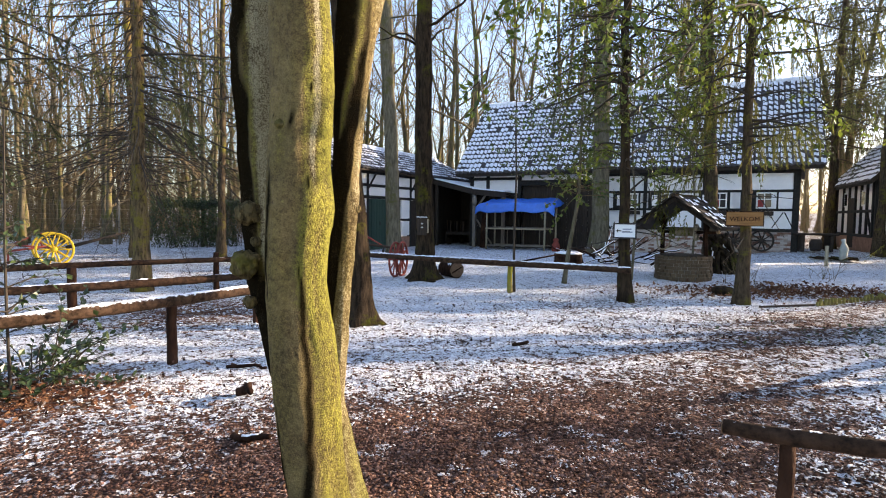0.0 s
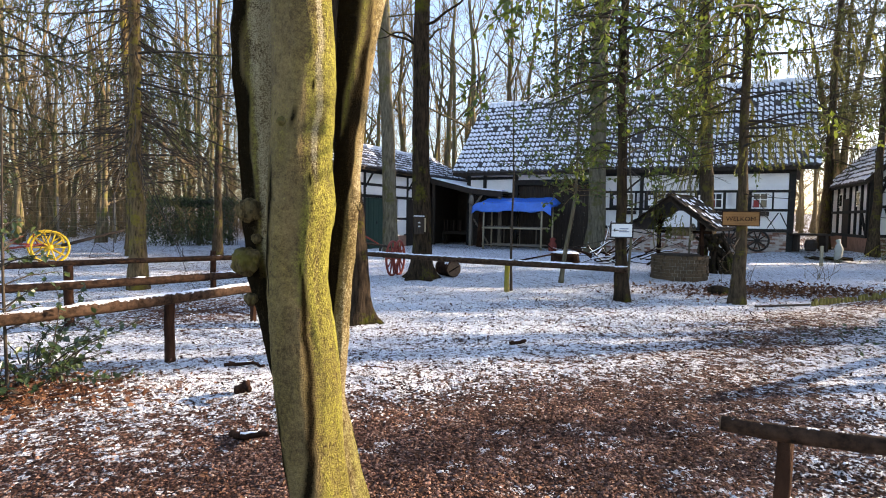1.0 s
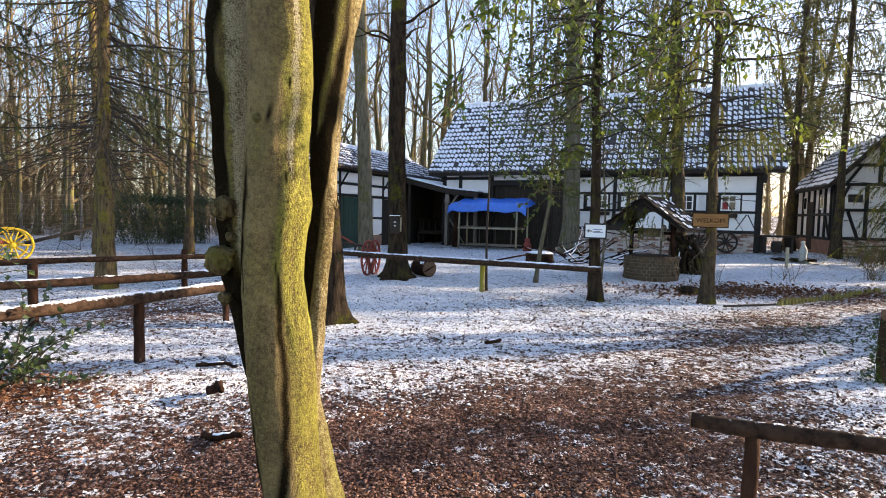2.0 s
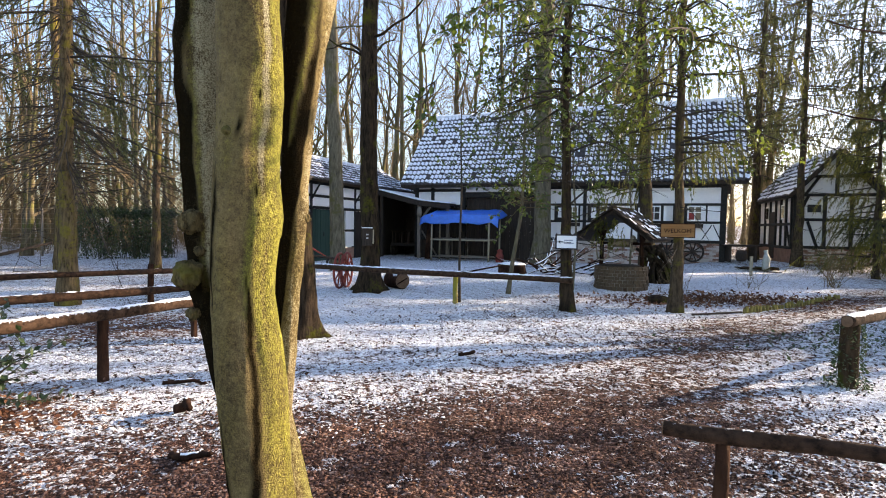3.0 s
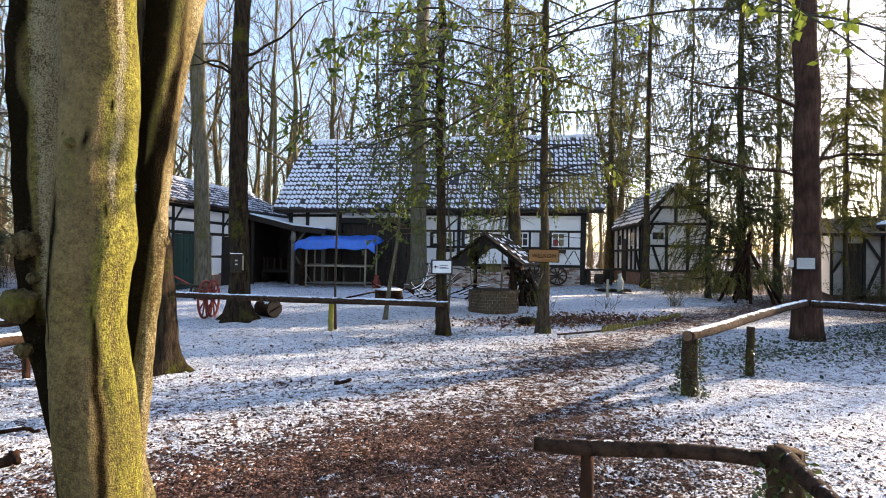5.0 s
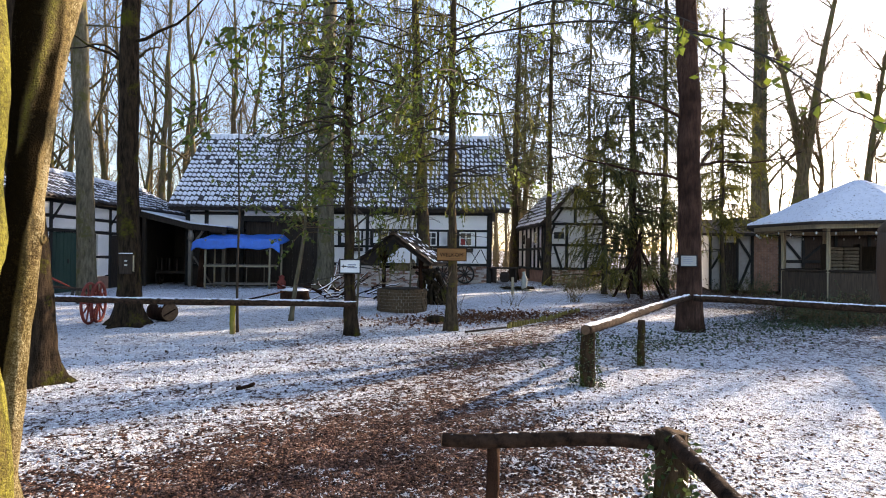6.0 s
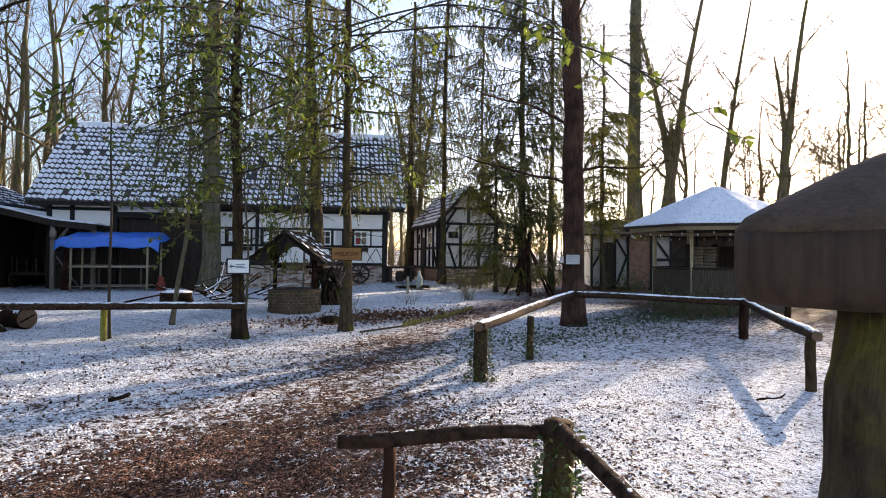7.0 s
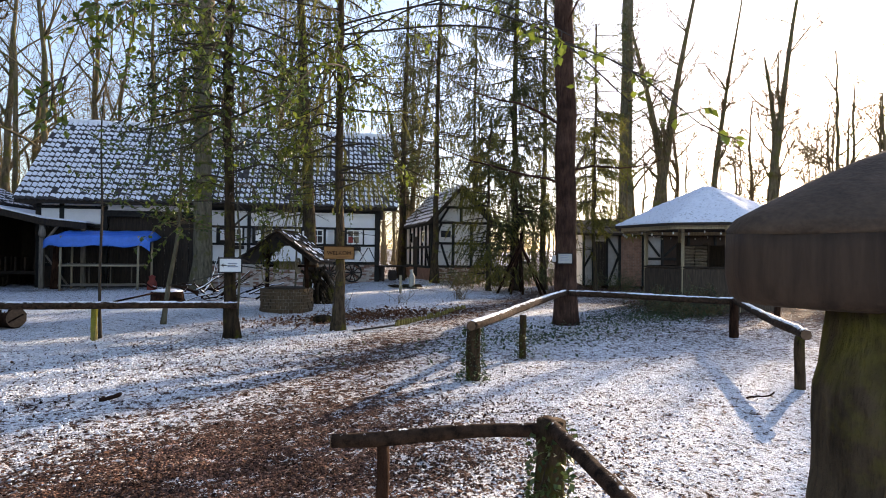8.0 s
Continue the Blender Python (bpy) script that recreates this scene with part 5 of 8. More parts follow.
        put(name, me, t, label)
    for at, r in (((-0.392, 0.031, 1.497), 0.055), ((-0.388, -0.031, 1.268), 0.062), ((-0.362, -0.044, 1.099), 0.029), ((-0.354, 0.022, 1.368), 0.025), ((0.108, 0.010, 1.523), 0.021), ((-0.155, -0.285, 1.855), 0.020)):
        bm = bmesh.new()
        bmesh.ops.create_icosphere(bm, subdivisions=4, radius=1)
        for v in bm.verts:
            q = v.co.copy()
            k = 1 + 0.24 * noise.noise(q * 1.8 + Vector(at) * 9) + 0.16 * noise.noise(q * 4.5 + Vector(at) * 3) + 0.09 * noise.noise(q * 13 + Vector(at) * 5)
            v.co = Vector(at) + q * k * r
        part("burl", bm, BURL, t, "rough round burl", True)


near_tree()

# dark trunks in the yard
def plain_trunk(name, at, top, r, mat, seed, label, foot=1.7, limbs=0, first=0.5, roots=0):
    rng = np.random.RandomState(seed)
    t = thing(name, label, "tree", Matrix.Translation(gp(*at)))
    p = bend((0, 0, -0.1), top, 40, 0.012, rng)
    rad = flare(40, r, r * 0.72, foot, 9)
    v, f = tubes([(p, rad)], 28)
    c = np.repeat(p, 28, 0)
    out = unit(v - c)
    a = np.arctan2(out[:, 1], out[:, 0])
    ridge = 0.045 * (np.abs(vnoise(a * 4.5 + 30, v[:, 2] * 1.6, seed)) - 0.5) + 0.05 * (vnoise(np.cos(a) * 2 + 5, v[:, 2] * 3, seed + 1) - 0.5)
    if roots:
        ridge = ridge + 0.55 * np.exp(-np.clip(v[:, 2], 0, 9) * 7) * np.clip(np.sin(a * roots + seed), 0, 1)
    v = v + out * (ridge * np.linalg.norm(v - c, axis=1) * 1.0)[:, None]
    put("trunk", mesh_of("trunk", v, f, mat, True), t)
    if limbs:
        thick, fine = [], []
        for i in range(limbs):
            k = rng.uniform(first, 1)
            j = int(k * 38)
            aa = rng.uniform(0, 2 * np.pi)
            q = branch_line(p[j], (math.cos(aa), math.sin(aa), rng.uniform(0.1, 0.9)), rng.uniform(1.2, 3.2), 8, rng, 0, 0.05, 0.15)
            thick.append((q, np.linspace(0.035, 0.008, 8)))
            for _ in range(6):
                s = branch_line(q[rng.randint(2, 8)], rng.normal(0, 1, 3) + [0, 0, 0.3], rng.uniform(0.4, 1.0), 5, rng, 0, 0, 0.2)
                fine.append((s, np.linspace(0.008, 0.003, 5)))
        tube_part("limb_mass", thick, mat, t, 6, 0.05, seed)
        tube_part("crown", fine, TWIG, t, 3, 0, seed, smooth=False)
    return t


plain_trunk("tree", (-1.06, 7.72), (-0.42, 0.0, 6.0), 0.165, BARK_OAK, 3, "dark rough-barked trunk with moss at its foot", 1.55, 3, 0.7, 4)
plain_trunk("tree", (-0.43, 12.95), (0.02, 0, 8.5), 0.215, BARK_OAK, 7, "dark fissured trunk with flared roots and a small box", 1.8, 10, 0.6, 5)
plain_trunk("tree", (-1.75, 20.5), (-0.45, 0, 12), 0.26, BARK_GREEN, 9, "grey-green algae-covered trunk before the stable", 1.4, 8, 0.65)
plain_trunk("tree", (5.95, 21.7), (0.15, 0, 13), 0.33, BARK_GREEN, 12, "thick grey-green trunk before the barn door", 1.5, 8, 0.6)
plain_trunk("conifer", (9.72, 7.98), (-0.12, 0.12, 12), 0.235, BARK_RED, 15, "tall straight red-brown conifer trunk with a notice", 1.35, 9, 0.25)

# ---- fences ----
def log_rail(a, b, r, parent, seed, mat=None, snow=0.8):
    """A round log from a to b with a ragged ridge of snow on its top."""
    rng = np.random.RandomState(seed)
    a, b = np.asarray(a, float), np.asarray(b, float)
    n = max(10, int(np.linalg.norm(b - a) / 0.07))
    p = bend(a, b, n, 0.004, rng)
    p[:, 2] += 0.012 * np.sin(np.linspace(0, 5, n) + seed)
    v, f = tubes([(p, r * (1 + 0.06 * np.sin(np.linspace(0, 9, n) + seed)))], 14, 0.04, seed)
    rail = put("rail", mesh_of("rail", v, f, mat or (LOG_SNOWY if snow > 0.5 else LOG_DUSTED), True), parent, "bark-covered log rail")
    for e, d in ((p[0], p[0] - p[1]), (p[-1], p[-1] - p[-2])):
        d = unit(d)
        vv, ff = tubes([((e + d * 0.001, e + d * 0.006), r * 0.88)], 14)
        put("log_end", mesh_of("log_end", vv, ff, CUT_WOOD), rail, "sawn pale log end")
    if snow > 0.5:
        side = unit(np.cross(b - a, [0, 0, 1]))
        m = n * 3
        k = np.linspace(0, 1, m)
        c = np.stack([np.interp(k, np.linspace(0, 1, n), p[:, q]) for q in range(3)], 1)
        along = k * np.linalg.norm(b - a)
        body = 0.55 * vnoise(along * 5, along * 0 + seed, seed) + 0.45 * vnoise(along * 17, along * 0 + seed, seed + 1)
        body = np.clip((body - (1 - snow) * 0.75) * 2.2, 0, 1)
        V = []
        for q in range(m):
            w = r * (0.05 + 0.50 * body[q]) * rng.uniform(0.8, 1.2)
            h = -0.006 + 0.019 * body[q] * rng.uniform(0.7, 1.2)
            for s_, up in ((-1.0, -0.25), (-0.6, 0.7), (0, 1.0), (0.6, 0.75), (1.0, -0.25)):
                off = w * s_ * rng.uniform(0.85, 1.15)
                V.append(c[q] + side * off + np.array([0, 0, math.sqrt(max(0, r * r - off * off)) + h * up]))
        F = [(q * 5 + t, q * 5 + t + 1, q * 5 + 6 + t, q * 5 + 5 + t) for q in range(m - 1) for t in range(4)]
        put("snow", mesh_of("snow", V, F, SNOW, True), rail, "ragged ridge of thin snow")
    return rail


def log_post(at, z0, z1, r, parent, seed, mat=None, lean=(0, 0)):
    rng = np.random.RandomState(seed)
    n = 10
    p = bend((at[0], at[1], z0 - 0.1), (at[0] + lean[0], at[1] + lean[1], z1), n, 0.003, rng)
    v, f = tubes([(p, r * np.linspace(1.06, 0.97, n))], 12, 0.05, seed)
    return put("post", mesh_of("post", v, f, mat or LOG_BARK, True), parent)


def fence(label, posts, rails, group="log fences"):
    f = thing("log_fence", label, "fence", None, group)
    for i, (x, y, z1, r, mat) in enumerate(posts):
        log_post((x, y), float(gz(x, y)), z1, r, f, 100 + i, mat)
    for i, (a, b, r, mat, snow) in enumerate(rails):
        log_rail(a, b, r, f, 200 + i + int(abs(a[0]) * 10), mat, snow)
    return f


fence("log fence rail on short posts, snow on top",
      [(-2.68, 5.58, 0.64, 0.048, None), (-4.6, 2.6, 0.6, 0.05, None)],
      [((-4.75, 2.35, 0.64), (-1.95, 6.3, 0.66), 0.052, None, 0.72)])
fence("dark log fence rail with patchy snow",
      [(-5.75, 4.75, 0.63, 0.05, None), (-2.55, 7.72, 0.64, 0.04, None)],
      [((-5.9, 4.6, 0.66), (-2.5, 7.75, 0.66), 0.048, LOG_DUSTED, 0.6)])
fence("dark log fence rail between short posts",
      [(-4.74, 7.22, 0.78, 0.055, None), (-4.02, 10.05, 0.80, 0.05, None), (-6.6, 6.4, 0.7, 0.05, None)],
      [((-7.5, 6.0, 0.72), (-3.3, 10.1, 0.70), 0.044, None, 0.5)])
fence("long snow-topped log rail on a yellow mossy post",
      [(1.31, 11.02, 0.58, 0.05, YELLOW_MOSS)],
      [((-1.75, 12.1, 0.66), (3.28, 9.86, 0.57), 0.058, None, 0.9)])
fence("low log barrier at the path with an ivy-grown post",
      [(1.40, 2.24, 0.60, 0.030, None), (2.06, 1.80, 0.70, 0.072, LOG_MOSS), (1.42, 0.70, 0.62, 0.05, None)],
      [((1.20, 2.36, 0.632), (2.08, 1.79, 0.650), 0.034, None, 0.12), ((2.08, 1.84, 0.665), (1.38, 0.62, 0.64), 0.034, None, 0.45)])
fence("snow-topped log fence round a lawn with ivy-grown posts",
      [(4.48, 5.09, 0.66, 0.085, LOG_MOSS), (5.95, 5.68, 0.63, 0.05, LOG_MOSS), (10.75, 4.90, 0.64, 0.08, None), (7.11, 2.52, 0.60, 0.055, LOG_MOSS), (13.2, 5.1, 0.6, 0.06, None)],
      [((4.35, 4.98, 0.665), (9.45, 7.80, 0.70), 0.06, None, 0.97), ((9.5, 7.72, 0.69), (10.8, 4.86, 0.68), 0.06, None, 0.95), ((10.85, 4.95, 0.68), (7.0, 2.42, 0.625), 0.06, None, 0.95)])

# ---- yard trees ----
def leafy_limbs(parent, seed, limbs, leaf=None, leaf_len=0.085, leaf_wid=0.020, sprays=9, length=0.55):
    """Long thin limbs that carry sprays of broad leaves over their outer part. limbs: lists of points from the trunk."""
    rng = np.random.RandomState(seed)
    lines, starts, ways, L = [], [], [], []
    for ctrl in limbs:
        p = curve_pts(ctrl, 18)
        lines.append((p, np.linspace(0.022, 0.005, 18)))
        for _ in range(sprays):
            j = rng.randint(8, 18)
            starts.append(p[j])
            d = unit(p[min(j, 17)] - p[j - 1])
            ways.append(d * 0.6 + rng.normal(0, 0.6, 3) + [0, 0, -0.2])
            L.append(rng.uniform(0.4, 1.2) * length)
    tw, a, w, u, ll, lw = leafy_sprays(rng, starts, ways, L, 0.055, leaf_len, leaf_wid)
    tube_part("limb_mass", lines + tw, DARK_TWIG, parent, 4, 0, seed, smooth=False)
    blade_part("foliage", a, w, u, ll, lw, leaf or LEAF, parent)


spruce((-5.69, 10.7), (0.05, 0.0, 14), 0.125, 21, "moss-barked spruce with long dark drooping boughs", (3.0, 10.0), (2.8, 1.8), 24, 0.55, 12, 0.024, mat=BARK_SUNNY, dead=90, dead_len=(1.4, 3.8), slope=(-0.95, -0.2))
spruce((-9.4, 17.4), (-0.3, 0, 15), 0.13, 22, "slender mossy spruce at the woodland edge", (3.0, 12), (2.8, 1.6), 34, 0.5, 8, 0.04, mat=BARK_SUNNY, dead=60, dead_len=(0.8, 2.8), slope=(-0.6, 0.0))
spruce((-6.9, 17.6), (0.2, 0, 15), 0.11, 23, "slender spruce with hanging grey-green boughs", (2.6, 12), (2.6, 1.6), 40, 0.7, 9, 0.038, dead=22)
spruce((-8.6, 9.6), (0.2, 0.2, 13), 0.12, 24, "dark spruce with low drooping boughs", (2.4, 9), (3.0, 1.8), 24, 0.6, 12, 0.028, dead=100, dead_len=(0.8, 3.2), slope=(-0.7, 0.0))
spruce((-12.5, 14.5), (-0.2, 0, 14), 0.12, 25, "dark spruce beside the old carts", (1.8, 11), (2.8, 1.6), 26, 0.6, 12, 0.032, dead=70, dead_len=(0.8, 2.8))
for k, (x, y) in enumerate(((-7.7, 14.4), (-15.2, 18.0), (-10.8, 19.8))):
    spruce((x, y), (0.2, 0, 14), 0.11, 70 + k, "drooping spruce at the edge of the wood", (1.8, 12), (2.7, 1.5), 24, 0.6, 11, 0.034, dead=70, dead_len=(0.8, 2.8), group="woodland spruces")
arrow = spruce((3.26, 10.03), (-0.28, 0.08, 11), 0.098, 31, "slim dark spruce trunk carrying an arrow sign", (3.4, 8.0), (1.7, 1.6), 24, 0.8, 12, 0.013, mat=BARK_OAK, dead=22, tuft=(0.055, 0.0045))
leafy_limbs(arrow, 41, [[(-0.1, 0, 5.2), (-0.9, -1.4, 5.0), (-2.0, -3.0, 4.2), (-2.9, -4.0, 2.9)], [(-0.1, 0, 4.6), (-0.8, -1.0, 5.0), (-1.7, -2.4, 4.7), (-2.7, -4.0, 3.5)],
                        [(-0.1, 0, 3.8), (0.3, -1.2, 4.0), (-0.1, -2.6, 3.7), (-0.8, -3.4, 3.0)], [(-0.2, 0, 5.0), (-0.3, -1.2, 5.2), (-0.9, -2.4, 4.6), (-1.3, -3.3, 3.9)]], LEAF, 0.11, 0.032, 18, 0.6)
leafy_limbs(arrow, 42, [[(-0.05, 0, 1.9 + 0.45 * i), (0.3 * math.cos(i * 2.1), 0.3 * math.sin(i * 2.1), 2.2 + 0.45 * i), (0.75 * math.cos(i * 2.1), 0.75 * math.sin(i * 2.1), 2.3 + 0.45 * i)] for i in range(9)], LEAF_BRIGHT, 0.10, 0.032, 11, 0.5)
welkom = spruce((5.29, 10.0), (0.07, -0.04, 11), 0.092, 32, "straight mossy spruce trunk carrying a wooden sign", (2.7, 8.5), (1.7, 1.7), 36, 1.0, 14, 0.011, dead=20, needle=NEEDLE_GOLD, tuft=(0.055, 0.0045))
leafy_limbs(welkom, 43, [[(0.0, 0, 4.4), (-0.6, -1.4, 4.6), (-1.8, -2.6, 4.1), (-2.8, -3.4, 3.0)], [(0.0, 0, 5.5), (0.1, -2.2, 5.6), (-0.4, -4.6, 4.8), (-1.3, -6.8, 3.4)],
                         [(0.0, 0, 6.0), (0.3, -2.6, 5.6), (-0.3, -5.4, 4.2), (-1.1, -7.2, 2.8)], [(0.0, 0, 5.8), (0.6, -3.0, 5.2), (0.0, -6.0, 3.8), (-0.85, -7.7, 2.55)], [(0, 0, 3.6), (0.6, -0.5, 3.6), (1.1, -0.9, 3.0)], [(0, 0, 4.4), (-0.7, -0.6, 4.2), (-1.2, -1.0, 3.4)]],
            LEAF_BRIGHT, 0.11, 0.034, 9, 0.4)
spruce((8.0, 16.8), (-0.5, 0.25, 13), 0.205, 33, "old spruce hung with curtains of golden-green twigs", (2.6, 11), (1.3, 1.8), 64, 1.5, 18, 0.015, dead=6, needle=NEEDLE_GOLD, tuft=(0.07, 0.005))
sapling((2.68, 12.5), [(0, 0, -0.05), (0.1, 0, 0.8), (0.28, 0, 2.0), (0.30, 0, 3.5), (0.33, 0, 5.2), (0.3, 0, 6.6)], 0.055, 51, "thin leaning evergreen tree with glossy leaves", 2600, (1.9, 6.4), 1.6, leaf_len=0.11, leaf_wid=0.034)
sapling((1.42, 11.2), [(0, 0, -0.05), (-0.02, 0, 1.0), (0.0, 0, 2.2), (-0.03, 0, 3.4), (0.0, 0, 4.2)], 0.028, 52, "thin dark sapling with a few leaves beside the fence", 110, (2.4, 4.0), 0.6, DARK_TWIG)
for k, (x, y, h) in enumerate(((4.4, 13.2, 6.5), (6.4, 14.6, 6.0))):
    sapling((x, y), [(0, 0, -0.05), (0.05, 0, 1.5), (-0.05, 0.05, 3.4), (0.05, 0, h)], 0.035, 53 + k, "thin evergreen tree with upper leaves", 1300, (2.9, h), 1.2)

for k, (host, z0, z1, cnt) in enumerate(((arrow, 2.6, 8.4, 30), (welkom, 2.9, 8.4, 28))):
    rl = np.random.RandomState(600 + k)
    limbs = []
    for _ in range(cnt):
        a, z, L = rl.uniform(0, 2 * np.pi), rl.uniform(z0, z1), rl.uniform(0.8, 2.2)
        limbs.append([(0, 0, z), (0.5 * L * math.cos(a), 0.5 * L * math.sin(a), z + 0.15), (L * math.cos(a), L * math.sin(a), z - rl.uniform(0.1, 0.7))])
    leafy_limbs(host, 610 + k, limbs, LEAF_BRIGHT if k else LEAF, 0.09, 0.028, 13, 0.55)

# conifers towards the second house
spruce((14.8, 19.3), (0.2, -0.15, 15), 0.135, 34, "tall slim spruce on the lawn", (4.4, 13), (2.4, 1.8), 90, 1.0, 14, 0.026, dead=10, tuft=(0.10, 0.007))
spruce((16.42, 16.09), (0, 0, 14), 0.16, 36, "broad dense spruce with feathery boughs to the ground", (0.8, 13.5), (2.5, 2.2), 170, 0.75, 30, 0.032, dead=40, dead_len=(1.0, 2.4), droop=0.03, tuft=(0.10, 0.008))
spruce((23.5, 17.5), (0, 0, 13), 0.12, 37, "young spruce with light feathery boughs", (4.5, 12.5), (3.0, 1.6), 44, 0.4, 12, 0.036, dead=0, needle=NEEDLE_GOLD, tuft=(0.10, 0.007))
spruce((18.3, 13.6), (0, 0, 7.4), 0.07, 38, "young spruce with olive boughs above the outbuilding", (2.5, 7.2), (2.1, 0.8), 60, 0.4, 18, 0.02, dead=8, needle=NEEDLE_GOLD, tuft=(0.10, 0.008))
spruce((12.3, 27.5), (0, 0, 16), 0.2, 39, "tall spruce behind the farmhouse", (4.0, 15), (2.8, 1.4), 90, 0.8, 8, 0.04, dead=0)
spruce((17.09, 25.25), (0.3, 0, 15), 0.2, 40, "tall spruce hung with long twigs beside the second house", (3.8, 14), (2.4, 1.6), 100, 1.0, 15, 0.034, dead=0, tuft=(0.10, 0.008))
spruce((19.32, 27.36), (0.1, 0, 15), 0.12, 141, "tall spruce with hanging twigs beside the second house", (4.6, 14.5), (2.6, 1.8), 120, 1.0, 18, 0.034, dead=20, dead_len=(0.8, 2.2), tuft=(0.10, 0.008), needle=NEEDLE)
spruce((21.15, 24.00), (0.1, 0, 15), 0.12, 142, "dense spruce with long hanging twigs", (3.8, 14.5), (2.8, 1.8), 130, 1.0, 18, 0.034, dead=20, dead_len=(0.8, 2.2), tuft=(0.10, 0.008), needle=NEEDLE)
spruce((17.93, 15.93), (0.1, 0, 15), 0.12, 143, "shaded spruce with fine brown-green boughs", (2.2, 14.5), (2.6, 1.8), 80, 1.0, 18, 0.034, dead=20, dead_len=(0.8, 2.2), tuft=(0.10, 0.008), needle=NEEDLE_GOLD)
forked_tree((18.6, 26.7), 0.30, [[(0, 0, -0.1), (-0.1, 0, 2), (-0.15, 0, 4.5), (-0.7, 0.3, 7), (-1.4, 0.6, 11)], [(0.15, 0, -0.1), (0.2, 0, 3), (0.4, 0, 5.5), (0.9, -0.2, 9), (1.3, -0.4, 13)]], 61, "thick forked tree behind the second house", BARK_BARE)
plain_trunk("tree", (28.1, 18.85), (0.1, -0.1, 18), 0.395, BARK_GREEN, 17, "tall ivy-grown trunk behind the outbuilding", 1.3, 10, 0.4)
sapling((27.65, 18.5), [(0, 0, 0), (0.1, 0, 5), (0.2, 0, 10), (0.2, 0, 15)], 0.05, 57, "ivy climbing a tall trunk", 2600, (5.0, 15.0), 1.1, TWIG, IVY, 0.10, 0.04, "climbing_ivy")

spruce((15.19, 16.31), (0.1, 0, 6.5), 0.08, 146, "low spruce with feathery olive boughs", (0.6, 6.3), (2.1, 0.7), 64, 0.7, 22, 0.030, dead=6, tuft=(0.09, 0.007), needle=NEEDLE_GOLD)

# leafless trees against the light
for k, (x, y, h) in enumerate(((36.3, 11.1, 13), (39.4, 11.1, 12))):
    bare_tree((x, y), h, 0.17, 340 + k, "tall leafless tree with steep bare limbs", 0.45, 7, 0.4, group="leafless trees", stout=0.8)
forked_tree((32.8, 20.1), 0.46, [[(0, 0, -0.1), (0.3, -0.2, 4), (0.75, -0.6, 8), (0.95, -1.3, 13), (1.6, -2.2, 19)], [(0.3, -0.1, 0), (0.5, -0.5, 5), (0.2, -0.2, 9), (-0.4, 0.4, 13), (-0.9, 1.2, 17)]], 62, "big leafless tree with steep forks")
forked_tree((33.9, 17.1), 0.26, [[(0, 0, -0.1), (0.2, -0.4, 6), (0.5, -0.9, 11), (0.9, -1.7, 17)]], 63, "slim leafless tree leaning towards the light")
forked_tree((34.2, 13.75), 0.30, [[(0, 0, -0.1), (0.1, -0.2, 5), (0.2, -0.6, 9), (0.35, -1.1, 14), (0.6, -1.8, 19)], [(0.1, -0.3, 6), (0.4, -0.2, 9), (0.3, 0.3, 13)]], 64, "tall leafless tree with upright forks", None, 8, 0.3)
for k, (x, y, h, r) in enumerate(((37.3, 14.4, 14, 0.2), (42.9, 13.4, 11, 0.2), (45.1, 13.0, 11, 0.22), (43.6, 10.8, 12, 0.24), (48, 12, 13, 0.22), (36.5, 20.5, 14, 0.2), (41, 17.5, 12, 0.2), (33, 22, 15, 0.22), (30, 24.5, 15, 0.24), (52, 16, 12, 0.2))):
    bare_tree((x, y), h, r, 300 + k, "leafless broad tree against the bright sky", 0.38, 13, 0.75, group="leafless trees", stout=1.7)
for k, (x, y, h) in enumerate(((35.0, 19.0, 9.5), (37.5, 18.0, 8.5), (39.5, 17.6, 9.0), (36.0, 16.3, 8.0), (38.8, 15.4, 8.5), (40.5, 13.9, 9.0), (38.0, 12.6, 8.0), (33.5, 21.0, 9.5))):
    bare_tree((x, y), h, 0.10, 360 + k, "small leafless tree with a twiggy crown", 0.15, 15, 0.8, group="small leafless trees", stout=1.7)
# unseen trees added on the sunny side to throw shadows over the yard
for k, (x, y, h, r) in enumerate(((23.0, 1.6, 15, 0.22), (33.0, 6.2, 16, 0.22), (28.5, -1.3, 16, 0.2))):
    bare_tree((x, y), h, r, 330 + k, "unseen leafless tree added to shade the yard", 0.3, 14, 0.65, group="leafless trees")

# trees behind the farmhouse
rng0 = np.random.RandomState(77)
for k in range(34):
    x = -9 + 27 * (k + rng0.uniform(0, 0.8)) / 34
    y = 29 + 0.16 * abs(x) + rng0.uniform(0, 11) - 0.20 * (x - 6)
    bare_tree((x, y), rng0.uniform(13, 19), rng0.uniform(0.12, 0.24), 400 + k, "slender leafless tree behind the farmhouse", 0.30, 9, 0.5, (rng0.uniform(-1, 1), rng0.uniform(-1, 1)), group="trees behind the house")


